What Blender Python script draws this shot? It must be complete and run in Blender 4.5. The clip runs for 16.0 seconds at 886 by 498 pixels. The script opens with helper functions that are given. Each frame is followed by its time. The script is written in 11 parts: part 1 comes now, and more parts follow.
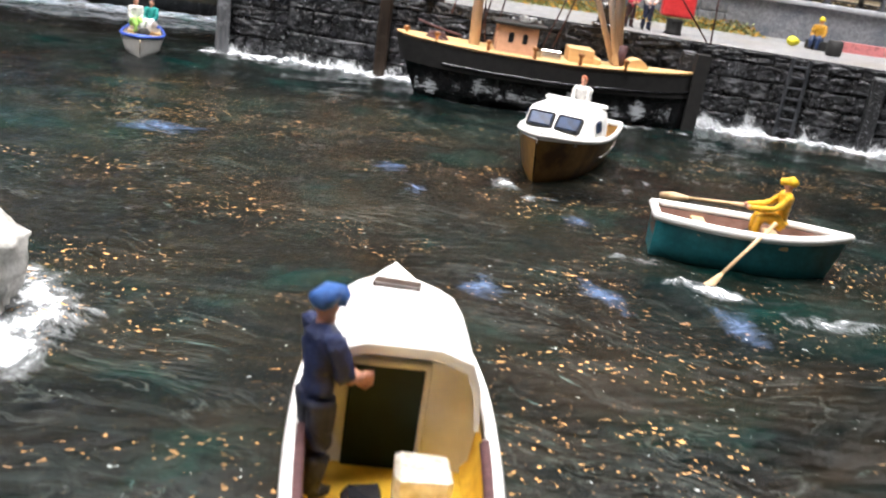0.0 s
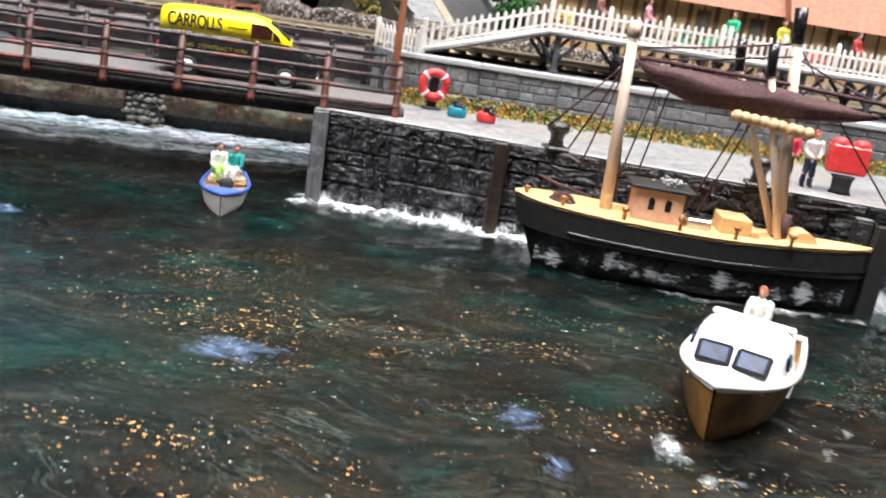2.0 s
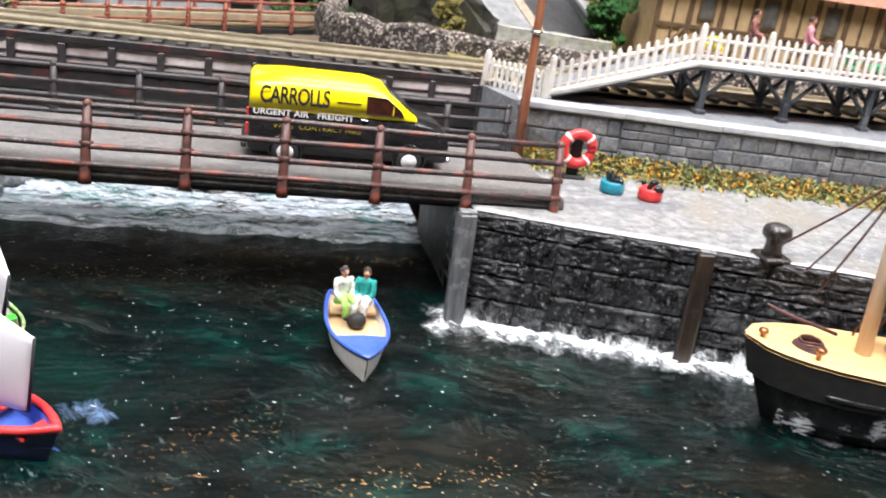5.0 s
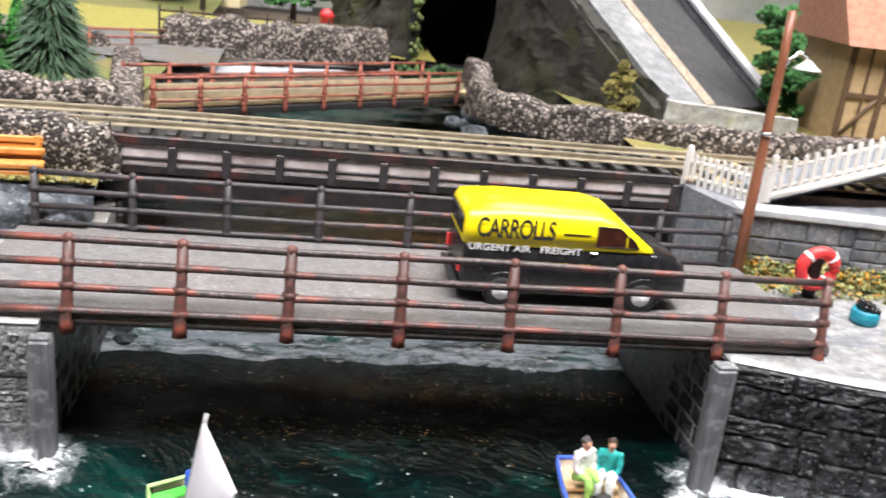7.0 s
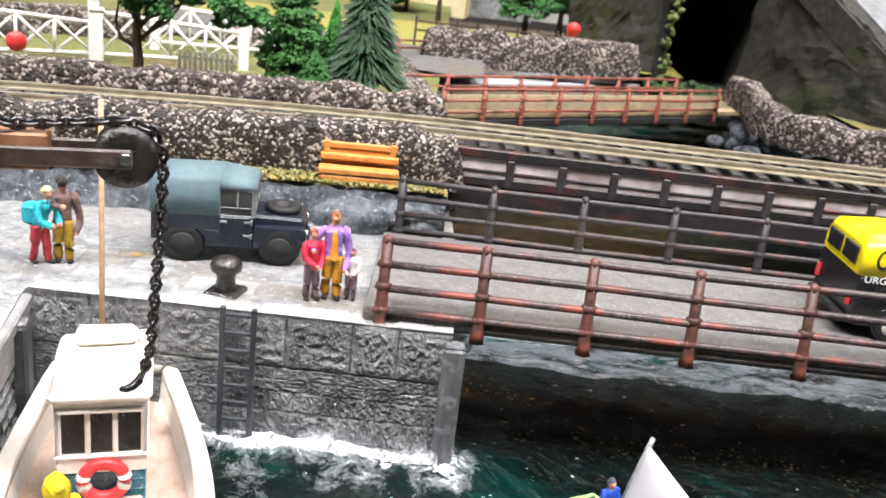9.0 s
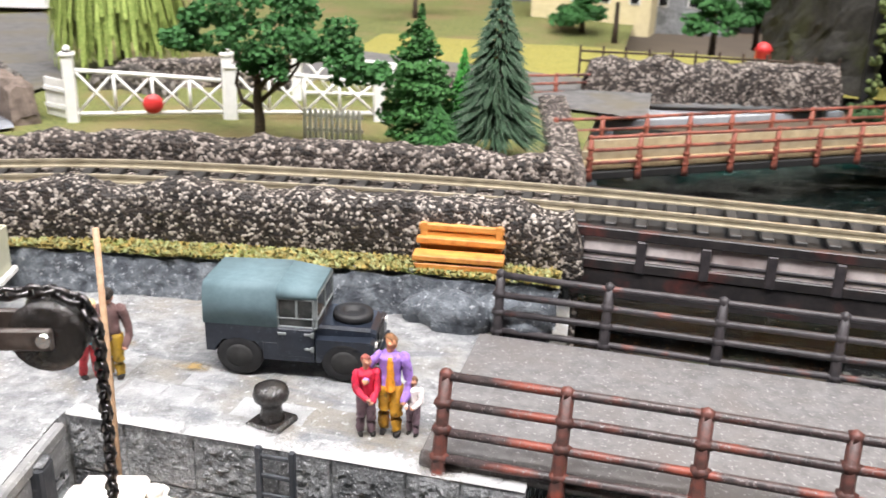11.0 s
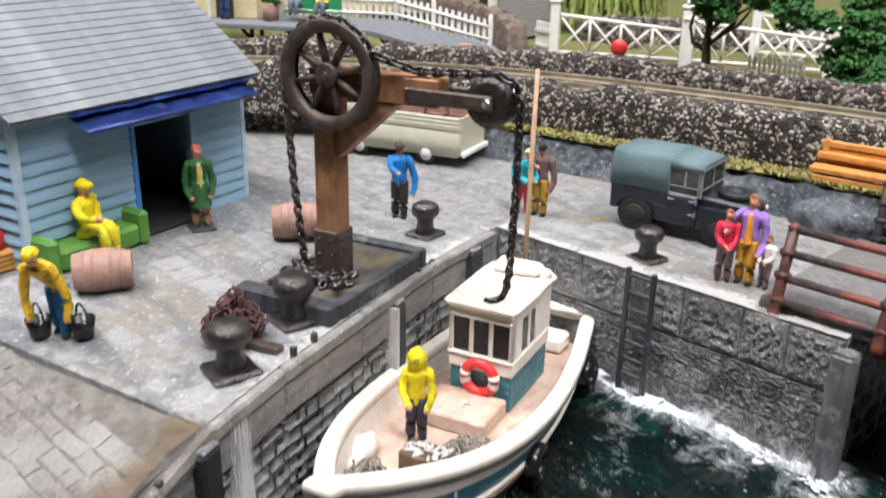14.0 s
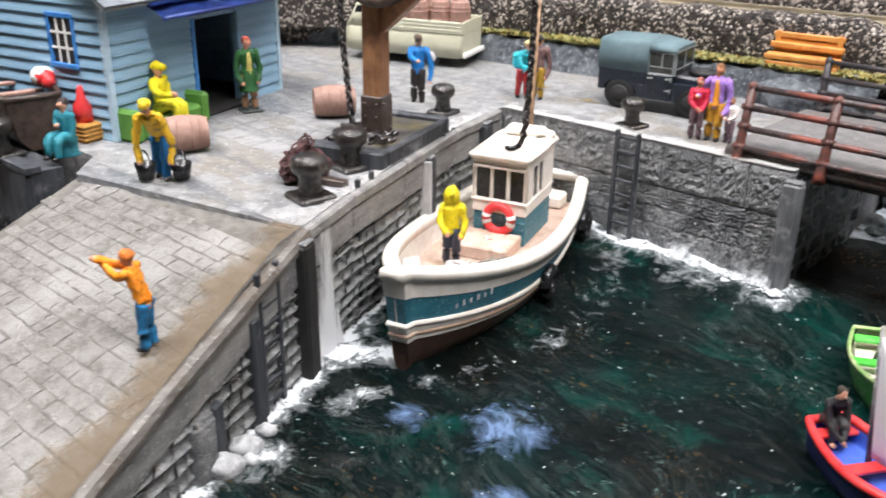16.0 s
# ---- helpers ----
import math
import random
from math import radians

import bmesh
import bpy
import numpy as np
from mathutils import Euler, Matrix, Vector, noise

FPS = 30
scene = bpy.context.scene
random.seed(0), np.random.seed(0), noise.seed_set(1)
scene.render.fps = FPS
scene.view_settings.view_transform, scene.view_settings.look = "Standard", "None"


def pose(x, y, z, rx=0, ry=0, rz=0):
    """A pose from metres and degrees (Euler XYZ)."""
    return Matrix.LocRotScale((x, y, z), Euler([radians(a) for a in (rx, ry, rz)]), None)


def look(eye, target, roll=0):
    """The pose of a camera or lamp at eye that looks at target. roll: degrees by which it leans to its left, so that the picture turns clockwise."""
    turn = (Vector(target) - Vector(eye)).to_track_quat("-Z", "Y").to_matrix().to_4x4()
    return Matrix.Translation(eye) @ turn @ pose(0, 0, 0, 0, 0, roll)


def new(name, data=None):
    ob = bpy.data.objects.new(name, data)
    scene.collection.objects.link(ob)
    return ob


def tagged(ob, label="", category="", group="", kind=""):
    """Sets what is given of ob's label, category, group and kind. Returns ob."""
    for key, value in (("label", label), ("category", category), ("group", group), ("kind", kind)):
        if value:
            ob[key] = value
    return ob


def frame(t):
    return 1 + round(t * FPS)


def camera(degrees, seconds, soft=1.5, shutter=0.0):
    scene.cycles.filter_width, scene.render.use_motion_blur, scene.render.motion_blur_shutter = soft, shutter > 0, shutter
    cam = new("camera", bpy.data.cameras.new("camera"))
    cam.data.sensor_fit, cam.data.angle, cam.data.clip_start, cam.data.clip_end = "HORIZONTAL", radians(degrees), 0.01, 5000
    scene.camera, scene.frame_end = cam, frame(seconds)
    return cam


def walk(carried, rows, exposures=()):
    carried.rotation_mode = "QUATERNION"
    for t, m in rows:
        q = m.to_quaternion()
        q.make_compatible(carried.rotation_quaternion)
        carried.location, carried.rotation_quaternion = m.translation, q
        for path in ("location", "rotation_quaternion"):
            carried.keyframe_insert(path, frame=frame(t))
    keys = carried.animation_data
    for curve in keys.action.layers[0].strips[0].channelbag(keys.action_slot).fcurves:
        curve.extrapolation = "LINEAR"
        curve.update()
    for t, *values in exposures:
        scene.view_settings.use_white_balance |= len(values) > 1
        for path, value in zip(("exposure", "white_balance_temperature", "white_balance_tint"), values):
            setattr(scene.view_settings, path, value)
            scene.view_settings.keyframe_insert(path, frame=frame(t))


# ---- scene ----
# A harbour diorama at 1:76: every number below is in millimetres of the model, MM turns them into metres.
MM = 0.001
cam = camera(52.5, 16.0, soft=1.5, shutter=0.4)
cam.data.dof.use_dof, cam.data.dof.focus_distance, cam.data.dof.aperture_fstop = True, 0.17, 60.0
PATH = [
    (0, (-9.74, -409.54, 60.53), (44.75, -228.49, -4.67), 8.70),
    (0.5, (-9.42, -395.96, 66.24), (39.98, -212.92, 2.53), 9.31),
    (1, (-4.98, -376.54, 76.05), (38.73, -191.37, 14.41), 9.49),
    (1.5, (-6.22, -368.04, 79.77), (31.66, -179.75, 23.95), 9.90),
    (2, (-11.66, -343.15, 81.26), (24.58, -153.83, 27.91), 8.98),
    (2.5, (-14.05, -320.71, 84.94), (24.32, -131.90, 31.32), 8.27),
    (3, (-16.15, -305.79, 85.74), (19.71, -117.25, 29.49), 8.17),
    (3.2, (-20.78, -305.30, 86.92), (13.23, -116.72, 29.65), 7.97),
    (5.3, (-71.55, -233.89, 114.30), (-26.45, -51.79, 44.98), 8.20),
    (5.5, (-75.85, -228.13, 113.02), (-32.04, -45.46, 44.37), 8.42),
    (6, (-83.61, -211.75, 113.90), (-44.21, -27.66, 46.38), 7.79),
    (6.5, (-94.61, -200.60, 123.04), (-58.79, -15.55, 56.15), 6.92),
    (7, (-104.52, -189.71, 125.78), (-72.79, -3.53, 59.99), 6.66),
    (7.5, (-126.54, -186.64, 119.45), (-101.27, -0.07, 51.98), 6.34),
    (8, (-139.89, -184.96, 118.22), (-122.05, 1.89, 49.15), 6.20),
    (8.5, (-156.02, -188.39, 121.53), (-145.13, -0.73, 53.23), 6.61),
    (9, (-167.73, -184.86, 121.59), (-164.55, 3.43, 54.22), 6.92),
    (9.2, (-167.68, -175.52, 123.44), (-166.24, 12.75, 55.96), 6.81),
    (11.3, (-135.83, -134.62, 134.46), (-193.55, 43.64, 64.53), 2.09),
    (11.5, (-130.59, -132.17, 134.03), (-198.79, 43.02, 65.77), 2.41),
    (12, (-124.48, -134.54, 131.46), (-218.63, 28.62, 64.28), 1.50),
    (12.5, (-119.54, -138.28, 130.26), (-230.75, 13.54, 62.56), 1.26),
    (13, (-120.54, -151.64, 128.62), (-242.52, -8.03, 61.56), 1.48),
    (13.5, (-114.03, -164.57, 123.54), (-242.94, -27.81, 55.15), 1.67),
    (14, (-102.98, -178.12, 117.00), (-233.81, -44.43, 46.22), 1.14),
    (14.5, (-89.13, -189.42, 109.55), (-217.83, -55.78, 34.85), 1.16),
    (15, (-76.89, -196.76, 109.67), (-200.99, -60.64, 31.76), 1.33),
    (15.5, (-73.44, -213.15, 110.11), (-194.46, -74.47, 31.86), 1.34),
    (16, (-81.08, -225.92, 107.61), (-202.91, -88.42, 28.56), 0.93),
]
walk(cam, [(t, look(Vector(eye) * MM, Vector(target) * MM, roll)) for t, eye, target, roll in PATH], [(0.0, -0.18), (0.5, -0.20), (1.0, -0.30), (1.5, -0.20), (2.0, -0.12), (6.5, -0.09), (8.5, 0.00), (9.0, -0.04), (11.5, -0.27), (12.0, -0.40), (12.5, -0.58), (14.0, -0.62), (14.6, -0.52), (15.2, -0.46), (16.0, -0.36)])

# ---- light ----
world = bpy.data.worlds.new("hall_air")
scene.world = world
world.use_nodes = True
world.node_tree.nodes["Background"].inputs[0].default_value = (0.9, 0.95, 1.0, 1)
world.node_tree.nodes["Background"].inputs[1].default_value = 0.05


def area_lamp(name, eye, target, sx, sy, watts, colour):
    lamp = bpy.data.lights.new(name, "AREA")
    lamp.shape, lamp.size, lamp.size_y = "RECTANGLE", sx * MM, sy * MM
    lamp.energy, lamp.color = watts, colour
    ob = new(name, lamp)
    ob.matrix_world = look(Vector(eye) * MM, Vector(target) * MM)
    return ob


# the strip light over the layout, the hall's ceiling panels, the high window and the warm lamps at the far wall
area_lamp("strip_light", (0, -320, 1120), (-60, 0, 30), 1800, 180, 54.5, (0.98, 0.95, 0.965))
area_lamp("ceiling_panel", (400, 900, 2500), (300, 800, 0), 1200, 1200, 62, (1.0, 0.97, 0.96))
area_lamp("ceiling_panel", (-1300, -900, 2500), (-1200, -900, 0), 1200, 1200, 34, (1.0, 0.97, 0.96))
area_lamp("hall_window", (-1500, 3550, 2000), (0, 0, 100), 700, 500, 14, (0.62, 0.75, 1.0))
area_lamp("warm_lamp", (250, 2600, 1500), (0, -200, 0), 90, 90, 7, (1.0, 0.55, 0.22))

# ---- materials ----
def socket_mix(nt, kind, fac, a, b):
    n = nt.nodes.new("ShaderNodeMix")
    n.data_type, n.blend_type = "RGBA", kind
    for s, v in ((0, fac), (6, a), (7, b)):
        if isinstance(v, bpy.types.NodeSocket):
            nt.links.new(v, n.inputs[s])
        else:
            n.inputs[s].default_value = v if s == 0 else (*v, 1)
    return n.outputs[2]


def noise_node(nt, co, size, detail=4, rough=0.6, stretch=(1, 1, 1), distortion=0.0):
    m = nt.nodes.new("ShaderNodeMapping")
    m.inputs["Scale"].default_value = [s / (size * MM) for s in stretch]
    nt.links.new(co, m.inputs[0])
    n = nt.nodes.new("ShaderNodeTexNoise")
    n.inputs["Scale"].default_value, n.inputs["Detail"].default_value = 1.0, detail
    n.inputs["Roughness"].default_value, n.inputs["Distortion"].default_value = rough, distortion
    nt.links.new(m.outputs[0], n.inputs["Vector"])
    return n.outputs[0]


def ramp_node(nt, fac, stops):
    r = nt.nodes.new("ShaderNodeValToRGB")
    while len(r.color_ramp.elements) < len(stops):
        r.color_ramp.elements.new(0.5)
    for e, (p, c) in zip(r.color_ramp.elements, stops):
        e.position, e.color = p, (*c, 1) if len(c) == 3 else c
    nt.links.new(fac, r.inputs[0])
    return r.outputs[0]


def start_mat(name, rough=0.6, metal=0.0, spec=0.5):
    m = bpy.data.materials.new(name)
    m.use_nodes = True
    nt = m.node_tree
    b = nt.nodes["Principled BSDF"]
    b.inputs["Roughness"].default_value, b.inputs["Metallic"].default_value = rough, metal
    b.inputs["Specular IOR Level"].default_value = spec
    co = nt.nodes.new("ShaderNodeTexCoord").outputs["Object"]
    return m, nt, b, co


def bump_to(nt, b, height, strength, dist):
    n = nt.nodes.new("ShaderNodeBump")
    n.inputs["Strength"].default_value, n.inputs["Distance"].default_value = strength, dist * MM
    nt.links.new(height, n.inputs["Height"])
    nt.links.new(n.outputs[0], b.inputs["Normal"])


def mat(name, c1, c2=None, size=4.0, rough=0.6, bump=0.4, dist=0.3, metal=0.0, spec=0.5, stain=None, stain_size=14.0, stretch=(1, 1, 1), wear=None, rand=0.0, stain_at=0.55, laid=False, blot=None, blot_size=30.0):
    """Two-scale paint: c1 and c2 by fine noise, stain by broad noise, blot by long swirled marks, wear by sparse specks."""
    m, nt, b, co = start_mat(name, rough, metal, spec)
    if laid:  # grain runs on through every laid piece, whatever its size
        co = nt.nodes.new("ShaderNodeNewGeometry").outputs["Position"]
    c2 = c2 or tuple(min(1, v * 1.25) for v in c1)
    fine = noise_node(nt, co, size, 6, 0.65, stretch)
    col = ramp_node(nt, fine, [(0.35, c1), (0.65, c2)])
    if stain:
        broad = noise_node(nt, co, stain_size, 4, 0.6)
        f = ramp_node(nt, broad, [(stain_at - 0.07, (0, 0, 0)), (stain_at + 0.1, (1, 1, 1))])
        col = socket_mix(nt, "MIX", f, col, stain)
    if blot:
        swirl = noise_node(nt, co, blot_size, 7, 0.62, (0.45, 1.5, 1), 1.6)
        f = ramp_node(nt, swirl, [(0.5, (0, 0, 0)), (0.6, (0.75, 0.75, 0.75)), (0.64, (0.15, 0.15, 0.15)), (0.75, (0.8, 0.8, 0.8))])
        col = socket_mix(nt, "MIX", f, col, blot)
    if wear:
        specks = noise_node(nt, co, size * 0.35, 3, 0.7)
        f = ramp_node(nt, specks, [(0.58, (0, 0, 0)), (0.68, (1, 1, 1))])
        col = socket_mix(nt, "MIX", f, col, wear)
    if rand:
        info = nt.nodes.new("ShaderNodeObjectInfo")
        hue = nt.nodes.new("ShaderNodeHueSaturation")
        rng = nt.nodes.new("ShaderNodeMapRange")
        rng.inputs["To Min"].default_value, rng.inputs["To Max"].default_value = 1 - rand, 1 + rand
        nt.links.new(info.outputs["Random"], rng.inputs[0])
        nt.links.new(rng.outputs[0], hue.inputs["Value"])
        nt.links.new(col, hue.inputs["Color"])
        col = hue.outputs[0]
    nt.links.new(col, b.inputs["Base Color"])
    if bump:
        bump_to(nt, b, noise_node(nt, co, size * 0.5, 5, 0.7, stretch), bump, dist)
    return m


def flecked(name, dark, mid, light, size, rough=0.75, share=0.35):
    """Granular scatter: cells of three tones with relief."""
    m, nt, b, co = start_mat(name, rough)
    mp = nt.nodes.new("ShaderNodeMapping")
    mp.inputs["Scale"].default_value = [1 / (size * MM)] * 3
    nt.links.new(co, mp.inputs[0])
    v = nt.nodes.new("ShaderNodeTexVoronoi")
    v.inputs["Scale"].default_value = 1.0
    nt.links.new(mp.outputs[0], v.inputs["Vector"])
    sep = nt.nodes.new("ShaderNodeSeparateColor")
    nt.links.new(v.outputs["Color"], sep.inputs[0])
    big = noise_node(nt, co, size * 7, 3)
    add = nt.nodes.new("ShaderNodeMath")
    add.operation = "MULTIPLY_ADD"
    add.inputs[1].default_value = 0.75
    nt.links.new(sep.outputs[0], add.inputs[0])
    scaled = nt.nodes.new("ShaderNodeMath")
    scaled.operation = "MULTIPLY"
    scaled.inputs[1].default_value = 0.5
    nt.links.new(big, scaled.inputs[0])
    nt.links.new(scaled.outputs[0], add.inputs[2])
    col = ramp_node(nt, add.outputs[0], [(0.35, dark), (1 - share - 0.12, mid), (1 - share + 0.02, light)])
    nt.links.new(col, b.inputs["Base Color"])
    bump_to(nt, b, v.outputs["Distance"], 0.9, size * 0.5)
    b.inputs["Normal"].links[0].from_node.invert = True
    return m


GREY = mat("grey_plaster", (0.15, 0.153, 0.155), (0.4, 0.403, 0.405), 4.4, 0.38, 1.0, 1.5, stain=(0.27, 0.248, 0.212), stain_size=24, wear=(0.55, 0.56, 0.57), laid=True, blot=(0.13, 0.145, 0.165))
STONE = mat("quay_stone", (0.1, 0.103, 0.108), (0.3, 0.305, 0.31), 2.4, 0.48, 1.0, 0.9, stain=(0.07, 0.073, 0.078), stain_size=11, wear=(0.46, 0.47, 0.48), rand=0.14, laid=True)
STONE_DARK = mat("wet_black_stone", (0.01, 0.011, 0.012), (0.05, 0.052, 0.055), 2.2, 0.3, 1.0, 0.9, stain=(0.1, 0.105, 0.11), stain_size=14, stain_at=0.6, wear=(0.25, 0.26, 0.27), rand=0.1, laid=True)
WALL_BLACK = mat("wet_black_wall", (0.006, 0.0062, 0.007), (0.03, 0.031, 0.034), 4.0, 0.24, 0.9, 0.8, spec=0.45, stain=(0.09, 0.093, 0.1), stain_size=8, stain_at=0.6, wear=(0.16, 0.165, 0.175), rand=0.15, laid=True)
PILE_BROWN = mat("wet_brown_timber", (0.016, 0.011, 0.008), (0.06, 0.042, 0.03), 2.4, 0.4, 0.7, 0.35, stretch=(1, 1, 0.12), stain=(0.1, 0.085, 0.07), stain_size=6, stain_at=0.64)
COPING = mat("coping_stone", (0.14, 0.145, 0.15), (0.38, 0.385, 0.39), 1.7, 0.5, 1.0, 1.0, stain=(0.1, 0.105, 0.11), stain_size=9, wear=(0.58, 0.59, 0.6), rand=0.08, laid=True)
RUBBLE = mat("grey_rubble_wall", (0.1, 0.105, 0.115), (0.2, 0.205, 0.22), 2.0, 0.65, 0.6, 0.3, stain=(0.09, 0.1, 0.12), rand=0.3, wear=(0.36, 0.36, 0.37), laid=True)
MORTAR = mat("mortar", (0.085, 0.079, 0.07), (0.185, 0.175, 0.158), 4.0, 0.8, 0.5, laid=True)
STONE_PALE = mat("washed_pale_stone", (0.13, 0.135, 0.138), (0.33, 0.335, 0.335), 2.4, 0.45, 0.9, 0.5, stain=(0.1, 0.105, 0.1), stain_size=12, stain_at=0.58, wear=(0.5, 0.51, 0.51), rand=0.12, laid=True)
BOARD = mat("weathered_board", (0.12, 0.12, 0.122), (0.27, 0.27, 0.27), 3.0, 0.5, 0.8, 0.35, stretch=(0.2, 0.2, 1.2), stain=(0.3, 0.295, 0.28), stain_size=16, wear=(0.42, 0.42, 0.42))
KERB = mat("worn_kerb_timber", (0.075, 0.068, 0.06), (0.2, 0.187, 0.17), 3.0, 0.55, 0.9, 0.5, stretch=(0.8, 0.3, 1), stain=(0.12, 0.1, 0.08), stain_size=9, wear=(0.3, 0.29, 0.28))
SETT = mat("ramp_setts", (0.13, 0.122, 0.11), (0.265, 0.254, 0.237), 3.2, 0.5, 1.0, 0.9, stain=(0.3, 0.293, 0.28), stain_size=22, stain_at=0.54, rand=0.06, wear=(0.3, 0.29, 0.27), laid=True)
SLAB = mat("quay_slabs", (0.16, 0.163, 0.165), (0.41, 0.414, 0.417), 4.4, 0.38, 1.0, 1.5, stain=(0.42, 0.425, 0.43), stain_size=26, stain_at=0.54, rand=0.05, wear=(0.54, 0.54, 0.545), laid=True, blot=(0.15, 0.158, 0.17))
ROCK = mat("blue_grey_rock", (0.055, 0.065, 0.08), (0.19, 0.21, 0.23), 3.6, 0.36, 1.0, 1.3, stain=(0.03, 0.035, 0.045), stain_size=8, wear=(0.4, 0.42, 0.44))
PILE = mat("dark_timber_pile", (0.022, 0.026, 0.032), (0.065, 0.07, 0.08), 2.5, 0.6, 0.7, 0.35, stretch=(1, 1, 0.12), stain=(0.2, 0.205, 0.215), stain_size=7, stain_at=0.66)
SPLASH = mat("white_wash", (0.42, 0.43, 0.44), (0.75, 0.76, 0.78), 2.5, 0.55, 0.6, 0.3, stretch=(1, 1, 0.2))
FOAM = mat("white_foam", (0.62, 0.66, 0.7), (0.86, 0.88, 0.9), 1.5, 0.45, 0.7, 0.4)
ROADWAY = mat("grey_roadway", (0.105, 0.101, 0.1), (0.17, 0.165, 0.163), 3.0, 0.6, 0.4, 0.2, stain=(0.13, 0.118, 0.112), stain_size=25, wear=(0.3, 0.29, 0.285))
PLATFORM = mat("platform_grey", (0.13, 0.14, 0.16), (0.19, 0.2, 0.22), 3.0, 0.75, 0.3, 0.15)
RAIL_PAINT = mat("rusty_rail_paint", (0.03, 0.024, 0.025), (0.085, 0.06, 0.058), 2.0, 0.42, 0.6, 0.25, stain=(0.23, 0.055, 0.035), stain_size=13, stain_at=0.58, rand=0.12, wear=(0.2, 0.17, 0.165))
POST_PAINT = mat("rusty_post_paint", (0.05, 0.028, 0.025), (0.13, 0.05, 0.04), 2.0, 0.45, 0.6, 0.25, stain=(0.22, 0.055, 0.035), stain_size=7, stain_at=0.54, rand=0.12)
PILE_WASHED = mat("washed_grey_pile", (0.07, 0.073, 0.078), (0.2, 0.207, 0.215), 2.6, 0.4, 0.8, 0.5, stretch=(1, 1, 0.18), stain=(0.42, 0.43, 0.44), stain_size=7, stain_at=0.62)
PILE_STREAKED = mat("streaked_black_pile", (0.012, 0.013, 0.014), (0.05, 0.052, 0.055), 2.4, 0.3, 0.8, 0.5, stretch=(1.6, 1.6, 0.1), wear=(0.45, 0.47, 0.5))
RAIL_DARK = mat("dark_rail_paint", (0.022, 0.02, 0.022), (0.05, 0.042, 0.045), 3.0, 0.5, 0.5, 0.2, stain=(0.16, 0.045, 0.03), stain_size=8, stain_at=0.64, rand=0.15)
RED_RAIL = mat("red_oxide_rail", (0.2, 0.055, 0.035), (0.34, 0.1, 0.06), 3.0, 0.55, 0.4, 0.2, stain=(0.08, 0.03, 0.025), stain_size=9)
GIRDER = mat("black_girder", (0.012, 0.011, 0.012), (0.035, 0.03, 0.03), 3.0, 0.45, 0.4, 0.2, stain=(0.1, 0.025, 0.02), stain_size=12, stain_at=0.62)
EDGE_GREY = mat("grey_deck_edge", (0.05, 0.046, 0.044), (0.16, 0.15, 0.145), 2.5, 0.4, 0.7, 0.4, stain=(0.09, 0.06, 0.05), stain_size=16, wear=(0.25, 0.24, 0.235))
DECK_EDGE = mat("black_deck_edge", (0.02, 0.019, 0.02), (0.055, 0.05, 0.05), 2.5, 0.35, 0.6, 0.3)
NICKEL = mat("nickel_rail", (0.33, 0.285, 0.2), (0.48, 0.42, 0.31), 6.0, 0.42, 0.1, 0.1, metal=0.3)
SLEEPER = mat("black_sleeper", (0.02, 0.019, 0.018), (0.045, 0.042, 0.04), 2.0, 0.6, 0.3, 0.15)
BALLAST = flecked("flecked_scatter", (0.008, 0.006, 0.005), (0.042, 0.031, 0.025), (0.44, 0.39, 0.34), 0.8, 0.6, 0.1)
HEDGE_DIM = flecked("brown_scatter", (0.014, 0.011, 0.009), (0.07, 0.053, 0.044), (0.36, 0.31, 0.27), 1.0, 0.7, 0.12)
SAND = mat("sand_ballast", (0.36, 0.26, 0.14), (0.5, 0.38, 0.22), 1.2, 0.8, 0.8, 0.4)
GRASS = mat("static_grass", (0.13, 0.12, 0.035), (0.3, 0.24, 0.08), 1.6, 0.9, 0.9, 0.6, stain=(0.16, 0.2, 0.045), stain_size=14)
LAWN = mat("bright_lawn", (0.085, 0.1, 0.027), (0.19, 0.2, 0.057), 2.0, 0.9, 0.9, 0.6, stain=(0.19, 0.15, 0.06), stain_size=45)
FLOWER = mat("orange_flowers", (0.5, 0.2, 0.015), (0.75, 0.42, 0.04), 1.0, 0.8, 0.5, 0.3)
VERGE = mat("pale_verge_green", (0.2, 0.23, 0.09), (0.4, 0.42, 0.2), 1.2, 0.85, 0.5, 0.3)
LEAF_OLIVE = mat("olive_leaf", (0.07, 0.1, 0.03), (0.16, 0.2, 0.06), 1.0, 0.8, 0.5, 0.3)
LEAF = mat("green_leaf", (0.012, 0.065, 0.012), (0.045, 0.17, 0.032), 1.2, 0.75, 0.5, 0.3)
FIR = mat("fir_needles", (0.012, 0.045, 0.02), (0.06, 0.12, 0.06), 0.9, 0.8, 0.5, 0.3, wear=(0.42, 0.46, 0.38))
BARK = mat("bark", (0.035, 0.024, 0.018), (0.09, 0.06, 0.04), 1.5, 0.85, 0.8, 0.4)
WILLOW = mat("willow_green", (0.18, 0.27, 0.05), (0.38, 0.45, 0.12), 1.5, 0.8, 0.5, 0.3)
WHITE = mat("white_paint", (0.74, 0.73, 0.7), (0.84, 0.83, 0.8), 4.0, 0.45, 0.25, 0.15, stain=(0.66, 0.63, 0.57), stain_size=12, stain_at=0.66)
FENCE = mat("cream_white_fence", (0.66, 0.63, 0.58), (0.78, 0.75, 0.71), 3.0, 0.5, 0.3, 0.15)
HULL_WHITE = mat("ivory_hull_paint", (0.74, 0.68, 0.6), (0.84, 0.8, 0.74), 3.0, 0.4, 0.3, 0.2, stain=(0.6, 0.52, 0.44), stain_size=8, stain_at=0.66)
